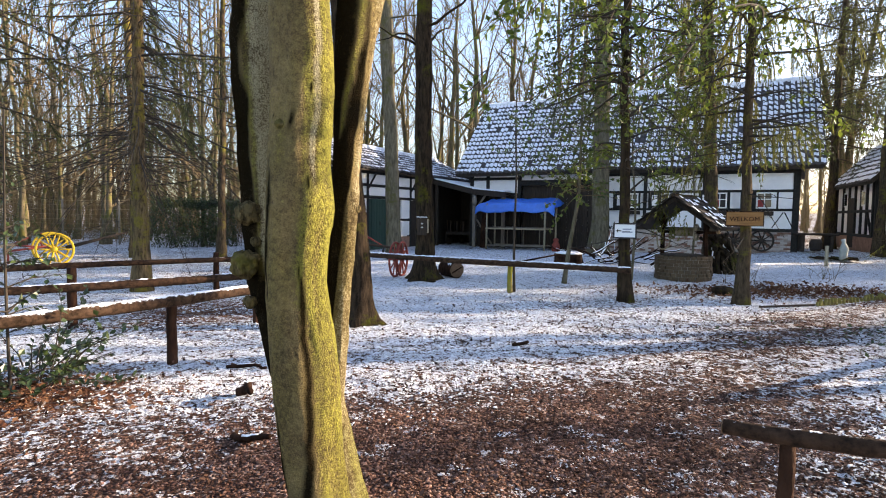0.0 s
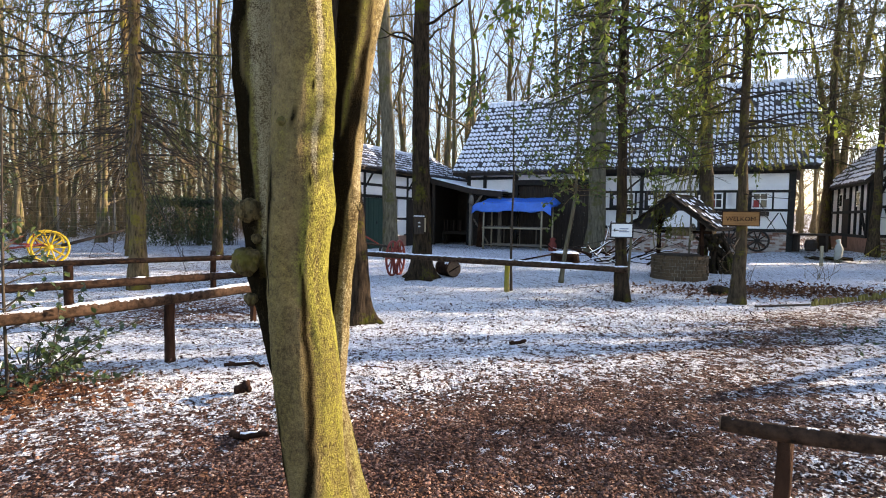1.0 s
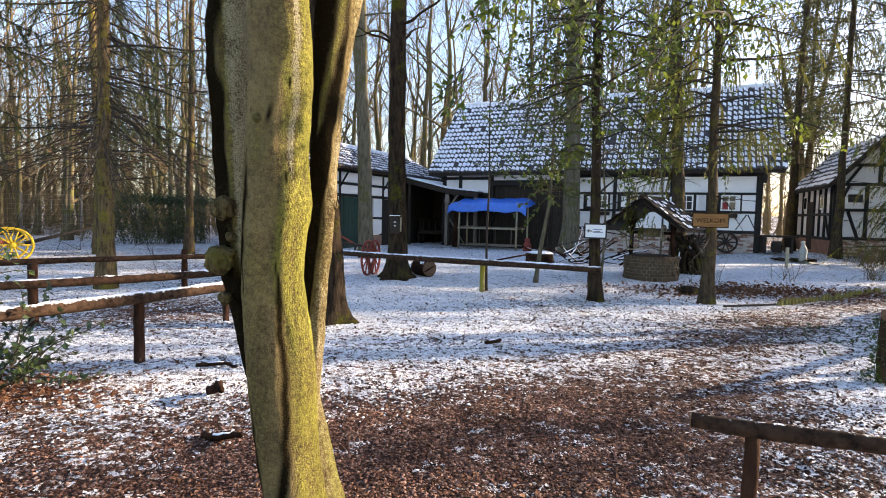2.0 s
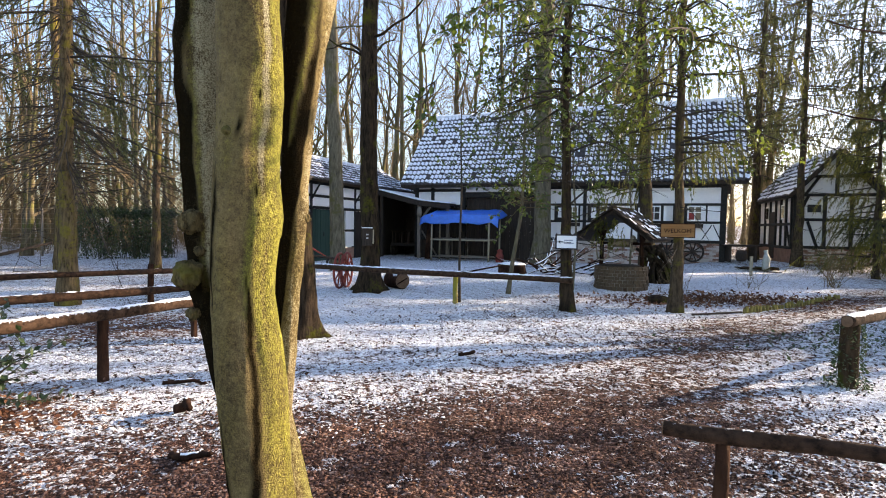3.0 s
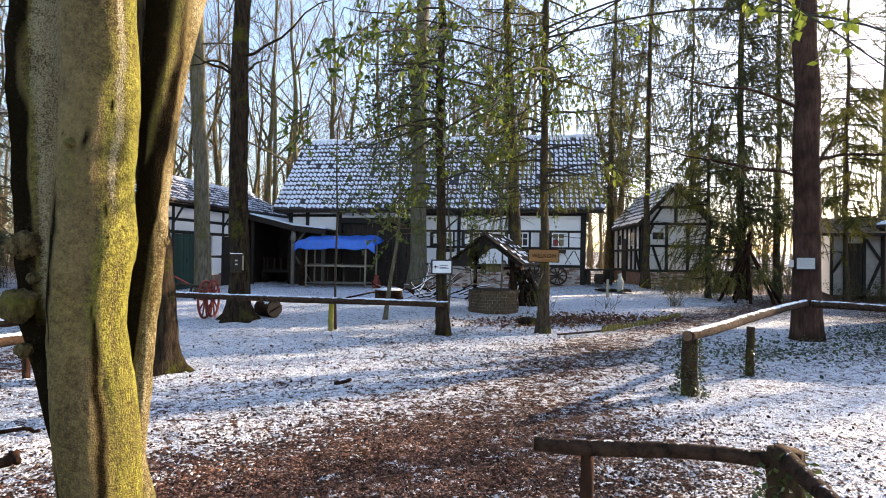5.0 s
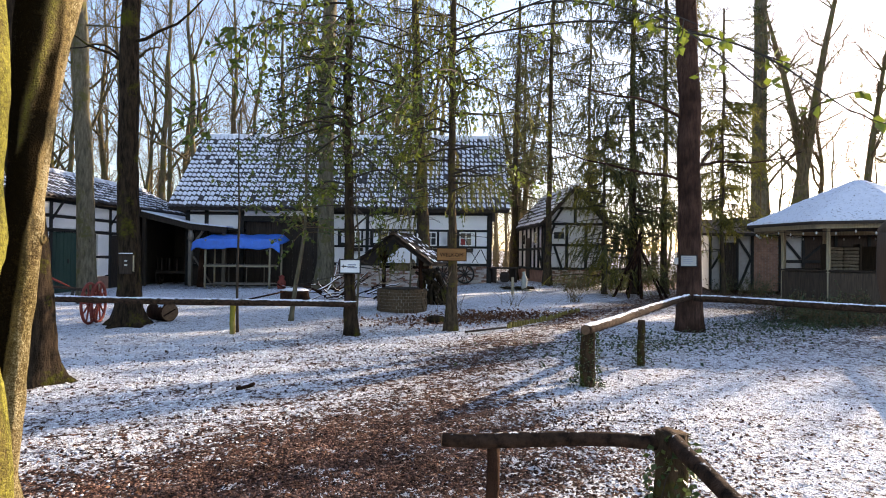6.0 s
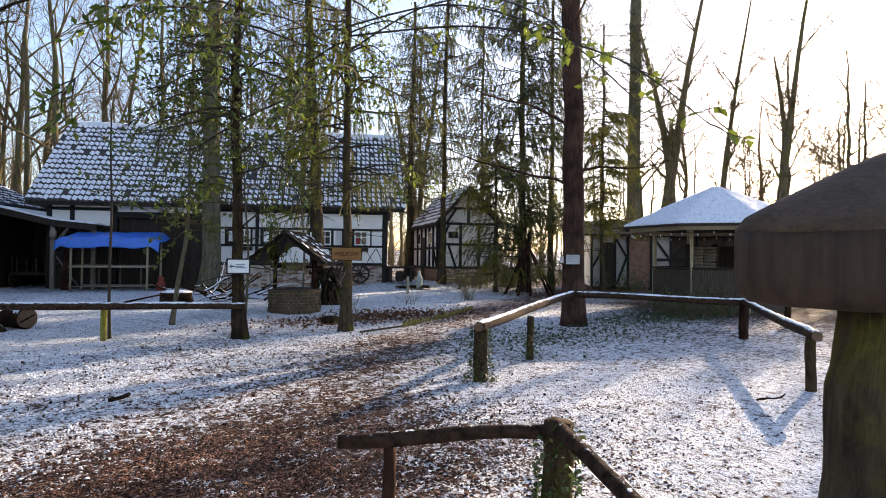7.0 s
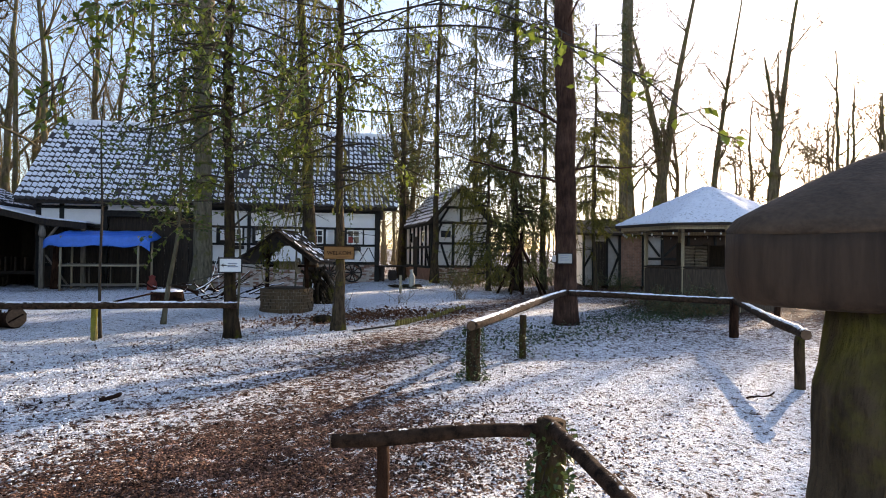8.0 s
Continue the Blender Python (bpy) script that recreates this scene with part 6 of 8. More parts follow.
# ---- woodland ----
def woodland(name, label, places, hmin, hmax, seed, mat, twig, trunk_r=(0.06, 0.16), fine_every=1):
    rng = np.random.RandomState(seed)
    thick_all, fine_all = [], []
    for x, y in places:
        h = rng.uniform(hmin, hmax)
        th, fi = bare_tree_lines(h, rng.uniform(*trunk_r), rng, 0.12, 8, 0.6, 2, (rng.normal(0, 0.7), rng.normal(0, 0.7)))
        o = np.array([x, y, float(gz(x, y))])
        thick_all.append((th[0][0] + o, th[0][1]))
        fine_all += [(p + o, r) for p, r in th[1:]] + [(p + o, r) for p, r in fi[::fine_every]]
    w = thing(name, label, "woodland", kind="stuff")
    tube_part("trunks", thick_all, mat, w, 6, 0.05, seed)
    tube_part("branches", fine_all, twig, w, 3, 0, seed, smooth=False)


rngw = np.random.RandomState(5)
left = [(-9 - 30 * a, 21 + 26 * b + 6 * a) for a, b in rngw.uniform(0, 1, (112, 2))]
left += [(-14 - 16 * a, 15 + 10 * b) for a, b in rngw.uniform(0, 1, (16, 2))]
woodland("woodland", "dense leafless woodland of thin mossy trunks", left, 10, 17, 6, BARK_BARE, TWIG, fine_every=2)
back = [(-22 + 60 * a, 46 + 22 * b) for a, b in rngw.uniform(0, 1, (80, 2))]
back += [(34 + 24 * a, 42 - 8 * a + 22 * b) for a, b in rngw.uniform(0, 1, (24, 2))]
woodland("woodland", "distant leafless woodland behind the yard", back, 11, 18, 8, BARK_BARE, TWIG, (0.1, 0.2), 2)
far = []
for k in range(130):
    a = rngw.uniform(-0.6, 0.95)
    d = rngw.uniform(70, 130)
    far.append((d * math.sin(a), d * math.cos(a)))
woodland("woodland", "far line of leafless trees on the horizon", far, 8, 16, 9, BARK_BARE, TWIG, (0.15, 0.3), 4)


def scrub(name, label, places, height, seed, stems, leaf=None, leaf_n=0, twig=None, category="shrub"):
    """Bushes of thin upright stems, with some leaves."""
    rng = np.random.RandomState(seed)
    lines, at, way, up = [], [], [], []
    for x, y in places:
        o = np.array([x, y, float(gz(x, y)) - 0.03])
        for _ in range(stems):
            a = rng.uniform(0, 2 * np.pi)
            p = branch_line(o + rng.normal(0, 0.12, 3) * [1, 1, 0], (math.cos(a) * 0.5, math.sin(a) * 0.5, 1), height * rng.uniform(0.5, 1.1), 6, rng, 0, 0, 0.16)
            lines.append((p, np.linspace(0.008, 0.002, 6)))
            for _ in range(4):
                q = branch_line(p[rng.randint(1, 6)], rng.normal(0, 1, 3) + [0, 0, 0.6], height * rng.uniform(0.15, 0.4), 4, rng, 0, 0, 0.2)
                lines.append((q, np.linspace(0.004, 0.0015, 4)))
                if leaf_n:
                    n = leaf_n
                    k = rng.randint(0, 4, n)
                    at.append(q[k] + rng.normal(0, 0.03, (n, 3)))
                    way.append(unit(rng.normal(0, 1, (n, 3))))
                    up.append(unit(rng.normal(0, 0.5, (n, 3)) + [0, 0, 1]))
    t = thing(name, label, category, kind="stuff" if len(places) > 3 else "")
    tube_part("stem_mass", lines, twig or TWIG, t, 3, 0, seed, smooth=False)
    if leaf_n:
        at, way, up = np.concatenate(at), np.concatenate(way), np.concatenate(up)
        n = len(at)
        blade_part("foliage", at, way, up, rng.uniform(0.04, 0.075, n), rng.uniform(0.012, 0.022, n), leaf, t)
    return t


under = [(-10 - 28 * a, 22.5 + 22 * b + 5 * a) for a, b in rngw.uniform(0, 1, (100, 2))]
scrub("undergrowth", "tangled leafless undergrowth in the woodland", under, 3.6, 81, 5)
scrub("undergrowth", "dense brown thicket deep in the woodland", [(-7 - 36 * a, 33 + 16 * b) for a, b in rngw.uniform(0, 1, (110, 2))], 7.0, 92, 5)
scrub("undergrowth", "brown thorny scrub between the woodland trunks", [(-8 - 27 * a, 24.5 + 8 * b + 4 * a) for a, b in rngw.uniform(0, 1, (50, 2))], 3.6, 93, 9)
scrub("undergrowth", "low evergreen undergrowth along the woodland edge", [(-9 - 24 * a, 21 + 8 * b + 3 * a) for a, b in rngw.uniform(0, 1, (40, 2))], 1.3, 82, 9, IVY, 7)
scrub("undergrowth", "bare brown scrub along the far field", [(22 + 22 * a, 44 + 20 * b) for a, b in rngw.uniform(0, 1, (60, 2))], 2.6, 83, 7)
scrub("undergrowth", "evergreen shrubs round the second house", [(20.5 + 5 * a, 19.6 + 3.5 * b) for a, b in rngw.uniform(0, 1, (14, 2))], 1.2, 84, 9, IVY, 8)
scrub("undergrowth", "low evergreen shrubs before the second house", [(14.9 + 3.2 * a, 19.5 - 1.25 * a - 0.9 * b) for a, b in rngw.uniform(0, 1, (14, 2))], 0.75, 99, 9, IVY, 7)
scrub("undergrowth", "shrubs beside the gazebo and outbuilding", [(18.5 + 3.0 * a, 13.0 + 2.0 * b) for a, b in rngw.uniform(0, 1, (7, 2))], 0.9, 85, 9, IVY, 6)
scrub("undergrowth", "brown leafy tangle before the gazebo parapet", [(12.6 + 2.3 * a, 7.0 + 1.5 * b) for a, b in rngw.uniform(0, 1, (16, 2))], 0.75, 98, 10, IVY, 4)
scrub("shrub", "leafless red-twigged shrub on the snowy lawn", [(11.8, 14.0)], 1.25, 86, 26)
scrub("shrub", "small leafless shrub on the lawn", [(9.2, 13.7)], 0.7, 87, 10)
scrub("shrub", "small leafless shrub beside the leaf pile", [(6.6, 12.6)], 0.8, 88, 9)
scrub("shrub", "dry brown stems beside the well", [(9.9, 18.9)], 1.0, 89, 16)


def thicket(name, label, n, x0, x1, y0, y1, tall, seed):
    """Fine bare twigs, each a slim blade, standing thick between the trunks."""
    rng = np.random.RandomState(seed)
    clump = rng.uniform(0, 1, (n // 60, 2))
    c = clump[rng.randint(0, len(clump), n)]
    x = x0 + (x1 - x0) * c[:, 0] + rng.normal(0, 0.7, n)
    y = y0 + (y1 - y0) * c[:, 1] + rng.normal(0, 0.7, n)
    z = tall * rng.beta(1.1, 1.9, n)
    way = unit(rng.normal(0, 1, (n, 3)) * [1, 1, 0.8] + [0, 0, 0.7])
    t = thing(name, label, "undergrowth", kind="stuff")
    spike_part("twig_mass", np.stack([x, y, z], 1), way, rng.uniform(0.4, 1.5, n), rng.uniform(0.004, 0.010, n), TWIG, t, rng)


thicket("undergrowth", "fine brown twig thicket between the woodland trunks", 110000, -44, -6, 27, 46, 14.0, 96)
thicket("undergrowth", "fine brown twigs of the wood behind the house", 80000, -9, 30, 36, 52, 14.0, 97)


def hedge():
    """A clipped evergreen hedge at the edge of the wood."""
    rng = np.random.RandomState(91)
    n = 9000
    a = rng.uniform(0, 1, n)
    face = rng.uniform(0, 1, n)
    x = -10.9 + 2.6 * a
    y = 21.2 + 1.7 * a + np.where(face < 0.6, 0, rng.uniform(0, 1.0, n))
    z = np.where(face < 0.6, rng.uniform(0.1, 1.75, n), 1.75) + rng.normal(0, 0.10, n) + 0.12
    y = y + rng.normal(0, 0.10, n)
    at = np.stack([x, y, z], 1)
    t = thing("hedge", "dense dark-green clipped hedge at the woodland edge", "hedge")
    blade_part("foliage", at, unit(rng.normal(0, 1, (n, 3)) + [0.2, -0.5, 0]), rng.normal(0, 1, (n, 3)), rng.uniform(0.05, 0.10, n), rng.uniform(0.018, 0.032, n), IVY, t)
    lines = []
    for k in range(60):
        q = rng.uniform(0, 1)
        lines.append((branch_line((-10.9 + 2.6 * q, 21.6 + 1.7 * q, 0.05), (rng.normal(0, 0.2), rng.normal(0, 0.2), 1), 1.6, 6, rng, 0, 0, 0.1), np.linspace(0.012, 0.004, 6)))
    tube_part("stem_mass", lines, DARK_TWIG, t, 4, 0, 91)


hedge()


def holly():
    """The low holly beside the fence, with a thin stem."""
    rng = np.random.RandomState(95)
    t = thing("holly_bush", "low spreading holly with glossy dark leaves", "shrub", Matrix.Translation(gp(-3.35, 4.55)))
    n = 52
    a = rng.uniform(0, 2 * np.pi, n)
    starts = np.stack([0.2 * np.cos(a), 0.2 * np.sin(a), rng.uniform(0.0, 0.25, n)], 1)
    ways = np.stack([np.cos(a), np.sin(a), rng.uniform(0.1, 1.1, n)], 1)
    L = rng.uniform(0.35, 0.85, n)
    up_n = 26
    z = rng.uniform(0.5, 2.0, up_n)
    a2 = rng.uniform(0, 2 * np.pi, up_n)
    starts = np.concatenate([starts, np.stack([-0.16 + 0 * z, 0 * z, z], 1)])
    ways = np.concatenate([ways, np.stack([np.cos(a2), np.sin(a2), 0.3 + 0 * z], 1)])
    L = np.concatenate([L, rng.uniform(0.2, 0.5, up_n)])
    tw, la, lw, lu, ll, lwd = leafy_sprays(rng, starts, ways, L, 0.036, 0.062, 0.023)
    tube_part("stem", [(curve_pts([(-0.16, 0, -0.05), (-0.17, 0, 1.0), (-0.14, 0, 2.3)], 12), np.linspace(0.014, 0.006, 12))], DARK_TWIG, t, 6)
    tube_part("twig_mass", tw, DARK_TWIG, t, 4, 0, 95, smooth=False)
    blade_part("foliage", la, lw, lu, ll, lwd, IVY, t)


holly()

# ---- well, signs and yard things ----
def shingle_field(parent, origin, along, up, cols, rows, w, h, mat, seed, snowy=0.5):
    """Overlapping rough shingles, each a piece of its own, some with snow."""
    along, up = Vector(along).normalized(), Vector(up).normalized()
    nor = along.cross(up)
    rng = random.Random(seed)
    fm = Matrix((along, up, nor)).transposed().to_4x4()
    kinds = []
    for k in range(4):
        t = 0.018 + 0.006 * k
        j = [rng.uniform(-0.01, 0.01) for _ in range(4)]
        V = [(j[0], j[1], 0.012), (w * 0.97, j[2], 0.012), (w * 0.97, h * 1.3, 0), (0, h * 1.3, 0)]
        V += [(x, y, z + t) for x, y, z in V]
        F = [(4, 5, 6, 7), (0, 1, 5, 4), (1, 2, 6, 5), (3, 0, 4, 7), (0, 3, 2, 1)]
        me = mesh_of("shingle", V, F, mat)
        if k > 1:
            me = mesh_of("shingle", V + [(w * 0.1, h * 0.2, t + 0.016), (w * 0.9, h * 0.25, t + 0.016), (w * 0.85, h * 0.95, t + 0.024), (w * 0.12, h * 0.9, t + 0.022)], F + [(8, 9, 10, 11)], (mat, SNOW))
            me.polygons[5].material_index = 1
        kinds.append(me)
    for r in range(rows):
        for c in range(cols):
            m = fm.copy()
            m.translation = Vector(origin) + along * (c * w + rng.uniform(-0.01, 0.01) + (w / 2 if r % 2 else 0) - w / 4) + up * (r * h) + nor * rng.uniform(0, 0.012)
            put("shingle", kinds[rng.randint(2, 3) if rng.random() < snowy else rng.randint(0, 1)], parent, m=m @ Matrix.Rotation(rng.uniform(-0.05, 0.05), 4, "Z"))


def build_well():
    w = thing("well", "round stone draw-well under a rough shingled gable roof", "well", Matrix.Translation(gp(5.80, 13.68)) @ pose(0, 0, 0, 0, 0, -42))
    R, rng = 0.64, random.Random(3)
    # ring of stones
    rows, n = 7, 32
    for r in range(rows):
        for i in range(n):
            a0, a1 = 2 * math.pi * (i + 0.5 * (r % 2)) / n, 2 * math.pi * (i + 1 + 0.5 * (r % 2)) / n
            g = rng.uniform(0.003, 0.012)
            ro = R + rng.uniform(-0.016, 0.02)
            V = []
            for rad in (ro, R - 0.16):
                for a in (a0 + g / R, a1 - g / R):
                    for z in (r * 0.08 + 0.004 - (0.06 if r == 0 else 0), (r + 1) * 0.08 - 0.003):
                        V.append((rad * math.cos(a), rad * math.sin(a), z))
            F = [(0, 2, 3, 1), (4, 5, 7, 6), (0, 1, 5, 4), (2, 6, 7, 3), (1, 3, 7, 5)]
            put("stone", mesh_of("stone", V, F, STONE), w)
    v, f = tubes([(((0, 0, -0.05), (0, 0, 0.53)), R - 0.02)], 28)
    put("mortar_core", mesh_of("mortar_core", v, f, MORTAR, True), w)
    v, f = tubes([(((0, 0, 0.53), (0, 0, 0.58)), (R - 0.1, R - 0.1))], 28)
    put("well_lid", mesh_of("well_lid", v, f, BOARD), w)
    for x in (-0.52, 0.52):
        tube_part("post", [(bend((x, 0, 0.5), (x * 0.95, 0, 1.66), 6, 0.01, np.random.RandomState(int(x * 10) + 9)), 0.055)], LOG_BARK, w, 8, 0.05)
        for s in (-1, 1):
            tube_part("brace", [(curve_pts([(x, 0, 1.15), (x + 0.02, s * 0.12, 1.3), (x, s * 0.3, 1.42)], 6), 0.03)], LOG_BARK, w, 6, 0.05)
    tube_part("axle", [(((-0.62, 0, 1.12), (0.72, 0, 1.12)), 0.035)], LOG_BARK, w, 8)
    tube_part("drum", [(((-0.22, 0, 1.12), (0.2, 0, 1.12)), 0.10)], ROPE, w, 14, 0.04)
    tube_part("drum_wheel", [([(0.28, 0.19 * math.cos(a), 1.12 + 0.19 * math.sin(a)) for a in np.linspace(0, 2 * np.pi, 20)], 0.022)], PALE_WOOD, w, 6)
    for k in range(4):
        a = k * math.pi / 4
        tube_part("spoke", [(((0.28, 0.19 * math.cos(a), 1.12 + 0.19 * math.sin(a)), (0.28, -0.19 * math.cos(a), 1.12 - 0.19 * math.sin(a))), 0.012)], PALE_WOOD, w, 5)
    tube_part("rope", [(curve_pts([(-0.45, -0.55, 1.1), (-0.36, -0.62, 0.75), (-0.15, -0.6, 0.78), (-0.1, -0.55, 1.15)], 14), 0.018)], ROPE, w, 6)
    # gable roof, ridge along y
    for s in (-1, 1):
        part("roof_board", slab_bm([(s * 0.98, -0.75, 1.22), (s * 0.98, 0.75, 1.22), (0, 0.75, 1.93), (0, -0.75, 1.93)], 0.05), BOARD, w)
        o = (s * 1.03, -0.8 if s > 0 else 0.8, 1.21)
        shingle_field(w, o, (0, s, 0), (-s * 0.98, 0, 0.71), 9, 9, 1.6 / 9, 1.24 / 9, BOARD, 60 + s, 0.45 if s > 0 else 0.2)
    tube_part("ridge_log", [(bend((0, -0.82, 1.97), (0, 0.82, 1.97), 8, 0.006, np.random.RandomState(4)), 0.05)], LOG_MOSS, w, 8, 0.06)
    for x in (-0.5, 0.5):
        beam("rafter", (x * 1.9, -0.72, 1.21), (0, -0.72, 1.88), 0.06, 0.08, BOARD, w)
    # greenery hung in the gable
    r2 = np.random.RandomState(12)
    lines = [branch_line((r2.uniform(-0.5, 0.35), -0.76, 0), (r2.normal(0, 0.3), -0.25, -1), r2.uniform(0.15, 0.4), 5, r2, 0.1) + [0, 0, 1.8 - 0.55 * abs(r2.uniform(-0.3, 1.0))] for _ in range(46)]
    a, wy, ln, wd = needles_on(lines, r2, 0.012, 0.07, 0.008, 0.6)
    blade_part("garland", a, wy, r2.normal(0, 1, a.shape), ln, wd, NEEDLE_GOLD, w, "olive-green spruce twigs hung in the gable")


build_well()


def facing(x, y, z, turn=0.0):
    """A pose at the place, its -y towards the camera's side of the yard."""
    return pose(x, y, z, 0, 0, math.degrees(math.atan2(-x, y)) + turn)


def text_mesh(word, size, depth=0.004):
    c = bpy.data.curves.new("lettering", "FONT")
    c.body, c.size, c.extrude = word, size, depth
    c.align_x, c.align_y = "CENTER", "CENTER"
    ob = bpy.data.objects.new("lettering", c)
    scene.collection.objects.link(ob)
    bpy.context.view_layer.update()
    me = bpy.data.meshes.new_from_object(ob)
    bpy.data.objects.remove(ob)
    return me


def build_signs():
    s = thing("direction_sign", "white arrow sign in a black frame on a trunk", "sign", facing(3.165, 9.90, 1.27))
    block("panel", -0.175, 0.175, -0.012, 0.012, -0.115, 0.115, SIGN_WHITE, s, 0.003)
    part("sign_frame", frame_bm(-0.195, 0.195, -0.024, 0.014, -0.135, 0.135, 0.024), INK, s, "black frame")
    v = [(-0.145, -0.014, 0), (-0.105, -0.014, 0.04), (-0.115, -0.014, 0.010), (-0.065, -0.014, 0.010), (-0.065, -0.014, -0.010), (-0.115, -0.014, -0.010), (-0.105, -0.014, -0.04)]
    v += [(a, -0.018, c) for a, _, c in v]
    f = [(7, 8, 9, 10, 11, 12, 13)] + [(i, (i + 1) % 7, 7 + (i + 1) % 7, 7 + i) for i in range(7)]
    put("arrow", mesh_of("arrow", v, f, INK), s)
    for z, a, b in ((0.028, -0.04, 0.11), (-0.022, -0.045, 0.125)):
        block("text_bar", a, b, -0.017, -0.0135, z - 0.011, z + 0.011, GREY_INK, s, 0)

    s = thing("welcome_sign", "orange-brown wooden board lettered WELKOM on a trunk", "sign", facing(5.215, 9.85, 1.505))
    block("board", -0.29, 0.29, -0.018, 0.018, -0.125, 0.125, SIGN_WOOD, s, 0.006)
    me = text_mesh("WELKOM", 0.108)
    me.materials.append(LOG_BARK)
    put("lettering", me, s, "dark carved capital letters", pose(0, -0.021, -0.01, 90, 0, 0))
    part("edge_strip", frame_bm(-0.295, 0.295, -0.024, 0.0, -0.13, 0.13, 0.014), LOG_BARK, s)

    s = thing("notice", "small grey weathered notice in a dark frame on a trunk", "sign", facing(9.47, 7.82, 1.43))
    block("panel", -0.14, 0.14, -0.01, 0.012, -0.10, 0.10, NOTICE, s, 0.003)
    block("leaflet", -0.27, -0.19, -0.008, 0.006, -0.07, 0.06, NOTICE, s, 0.002)
    part("sign_frame", frame_bm(-0.16, 0.16, -0.02, 0.014, -0.12, 0.12, 0.018), INK, s)
    for k in range(4):
        block("text_bar", -0.10, 0.08 - 0.03 * (k % 2), -0.0145, -0.0105, 0.055 - k * 0.036, 0.066 - k * 0.036, GREY_INK, s, 0)

    s = thing("letter_box", "dark wooden box with a snowy lid on a trunk", "box", facing(-0.46, 12.66, 1.06))
    block("body", -0.13, 0.09, -0.11, 0.11, 0.0, 0.36, BOARD, s, 0.01)
    block("lid", -0.15, 0.11, -0.14, 0.12, 0.36, 0.39, BOARD, s, 0.006)
    block("snow", -0.14, 0.10, -0.13, 0.11, 0.392, 0.41, SNOW, s, 0.006)
    block("side_board", 0.10, 0.13, -0.10, 0.10, 0.05, 0.36, PALE_WOOD, s, 0.004)
    for z in (0.16, 0.24):
        block("label_plate", -0.04, 0.01, -0.116, -0.109, z, z + 0.03, NOTICE, s, 0)


build_signs()


def build_stall():
    """A market stall of thin poles under a blue tarpaulin, before the barn door."""
    s = thing("market_stall", "wooden pole stall roofed with a sagging blue tarp", "stall", HOUSE)
    g = 0.12
    for x, y, z in ((-10.95, -1.75, 2.02), (-8.5, -1.75, 2.05), (-11.0, -0.75, 2.1), (-8.35, -0.75, 2.2)):
        tube_part("pole", [(((x, y, g - 0.1), (x + 0.02, y, z)), 0.04)], PALE_WOOD, s, 8, 0.04)
    for y in (-1.75, -0.8):
        tube_part("shelf_pole", [(((-11.0, y, 1.0), (-8.45, y, 1.0)), 0.032)], PALE_WOOD, s, 8)
        tube_part("foot_pole", [(((-11.0, y, 0.32), (-8.45, y, 0.32)), 0.028)], GREY_BOARD, s, 8)
    for i in range(3):
        block("shelf_board", -10.95, -8.5, -1.68 + i * 0.29, -1.42 + i * 0.29, 1.035, 1.06, GREY_BOARD, s, 0.004)
    for x in (-10.4, -9.7, -9.0):
        tube_part("upright", [(((x, -0.8, 0.3), (x, -0.8, 1.0)), 0.022)], GREY_BOARD, s, 6)
    # the tarp: a sagging sheet with hanging, wavy skirt
    nx, ny = 40, 22
    V, F = [], []
    for j in range(ny + 1):
        for i in range(nx + 1):
            u, v = i / nx, j / ny
            x = -11.45 + 3.35 * u
            y = -2.2 + 1.75 * v
            z = 2.02 + 0.23 * v + 0.02 * u - 0.03 * math.sin(math.pi * u * 2.0) ** 2 * (1 - v) - 0.05 * math.sin(math.pi * v)
            if v < 0.25:
                d = (0.25 - v) / 0.25
                z -= d * (0.30 + 0.03 * math.sin(u * 9) + 0.07 * math.sin(math.pi * u) ** 2)
                y += d * 0.36 + 0.03 * math.sin(u * 26) * d
            if u > 0.93:
                z -= (u - 0.93) / 0.07 * 0.22
            if u < 0.06:
                z -= (0.06 - u) / 0.06 * 0.16
            z += 0.012 * math.sin(u * 31 + v * 7) + 0.008 * math.sin(v * 23 - u * 11)
            V.append((x, y, z))
    for j in range(ny):
        for i in range(nx):
            a = j * (nx + 1) + i
            F.append((a, a + 1, a + nx + 2, a + nx + 1))
    tp = put("tarp", mesh_of("tarp", V, F, BLUE, True), s, "bright blue plastic tarpaulin")
    sol = tp.modifiers.new("thick", "SOLIDIFY")
    sol.thickness = 0.006


build_stall()


def wheel_parts(parent, name, R, r, spokes, mat, m, hub=0.07, rim_mat=None, width=0.05):
    """A spoked wheel in the xz plane under parent."""
    ring = [(R * math.cos(a), 0, R * math.sin(a)) for a in np.linspace(0, 2 * np.pi, 37)]
    rim = put(name, mesh_of(name, *tubes([(ring, r)], 7, cap=False), rim_mat or mat, True), parent, m=m)
    for k in range(spokes):
        a = 2 * math.pi * k / spokes
        v, f = tubes([(((hub * 0.8 * math.cos(a), 0, hub * 0.8 * math.sin(a)), (R * math.cos(a), 0, R * math.sin(a))), (r * 0.75, r * 0.55))], 5)
        put("spoke", mesh_of("spoke", v, f, mat, True), rim)
    v, f = tubes([(((0, -width, 0), (0, -width * 0.6, 0), (0, width * 0.6, 0), (0, width, 0)), (hub * 0.6, hub, hub, hub * 0.6))], 10)
    put("hub", mesh_of("hub", v, f, mat, True), rim)
    return rim


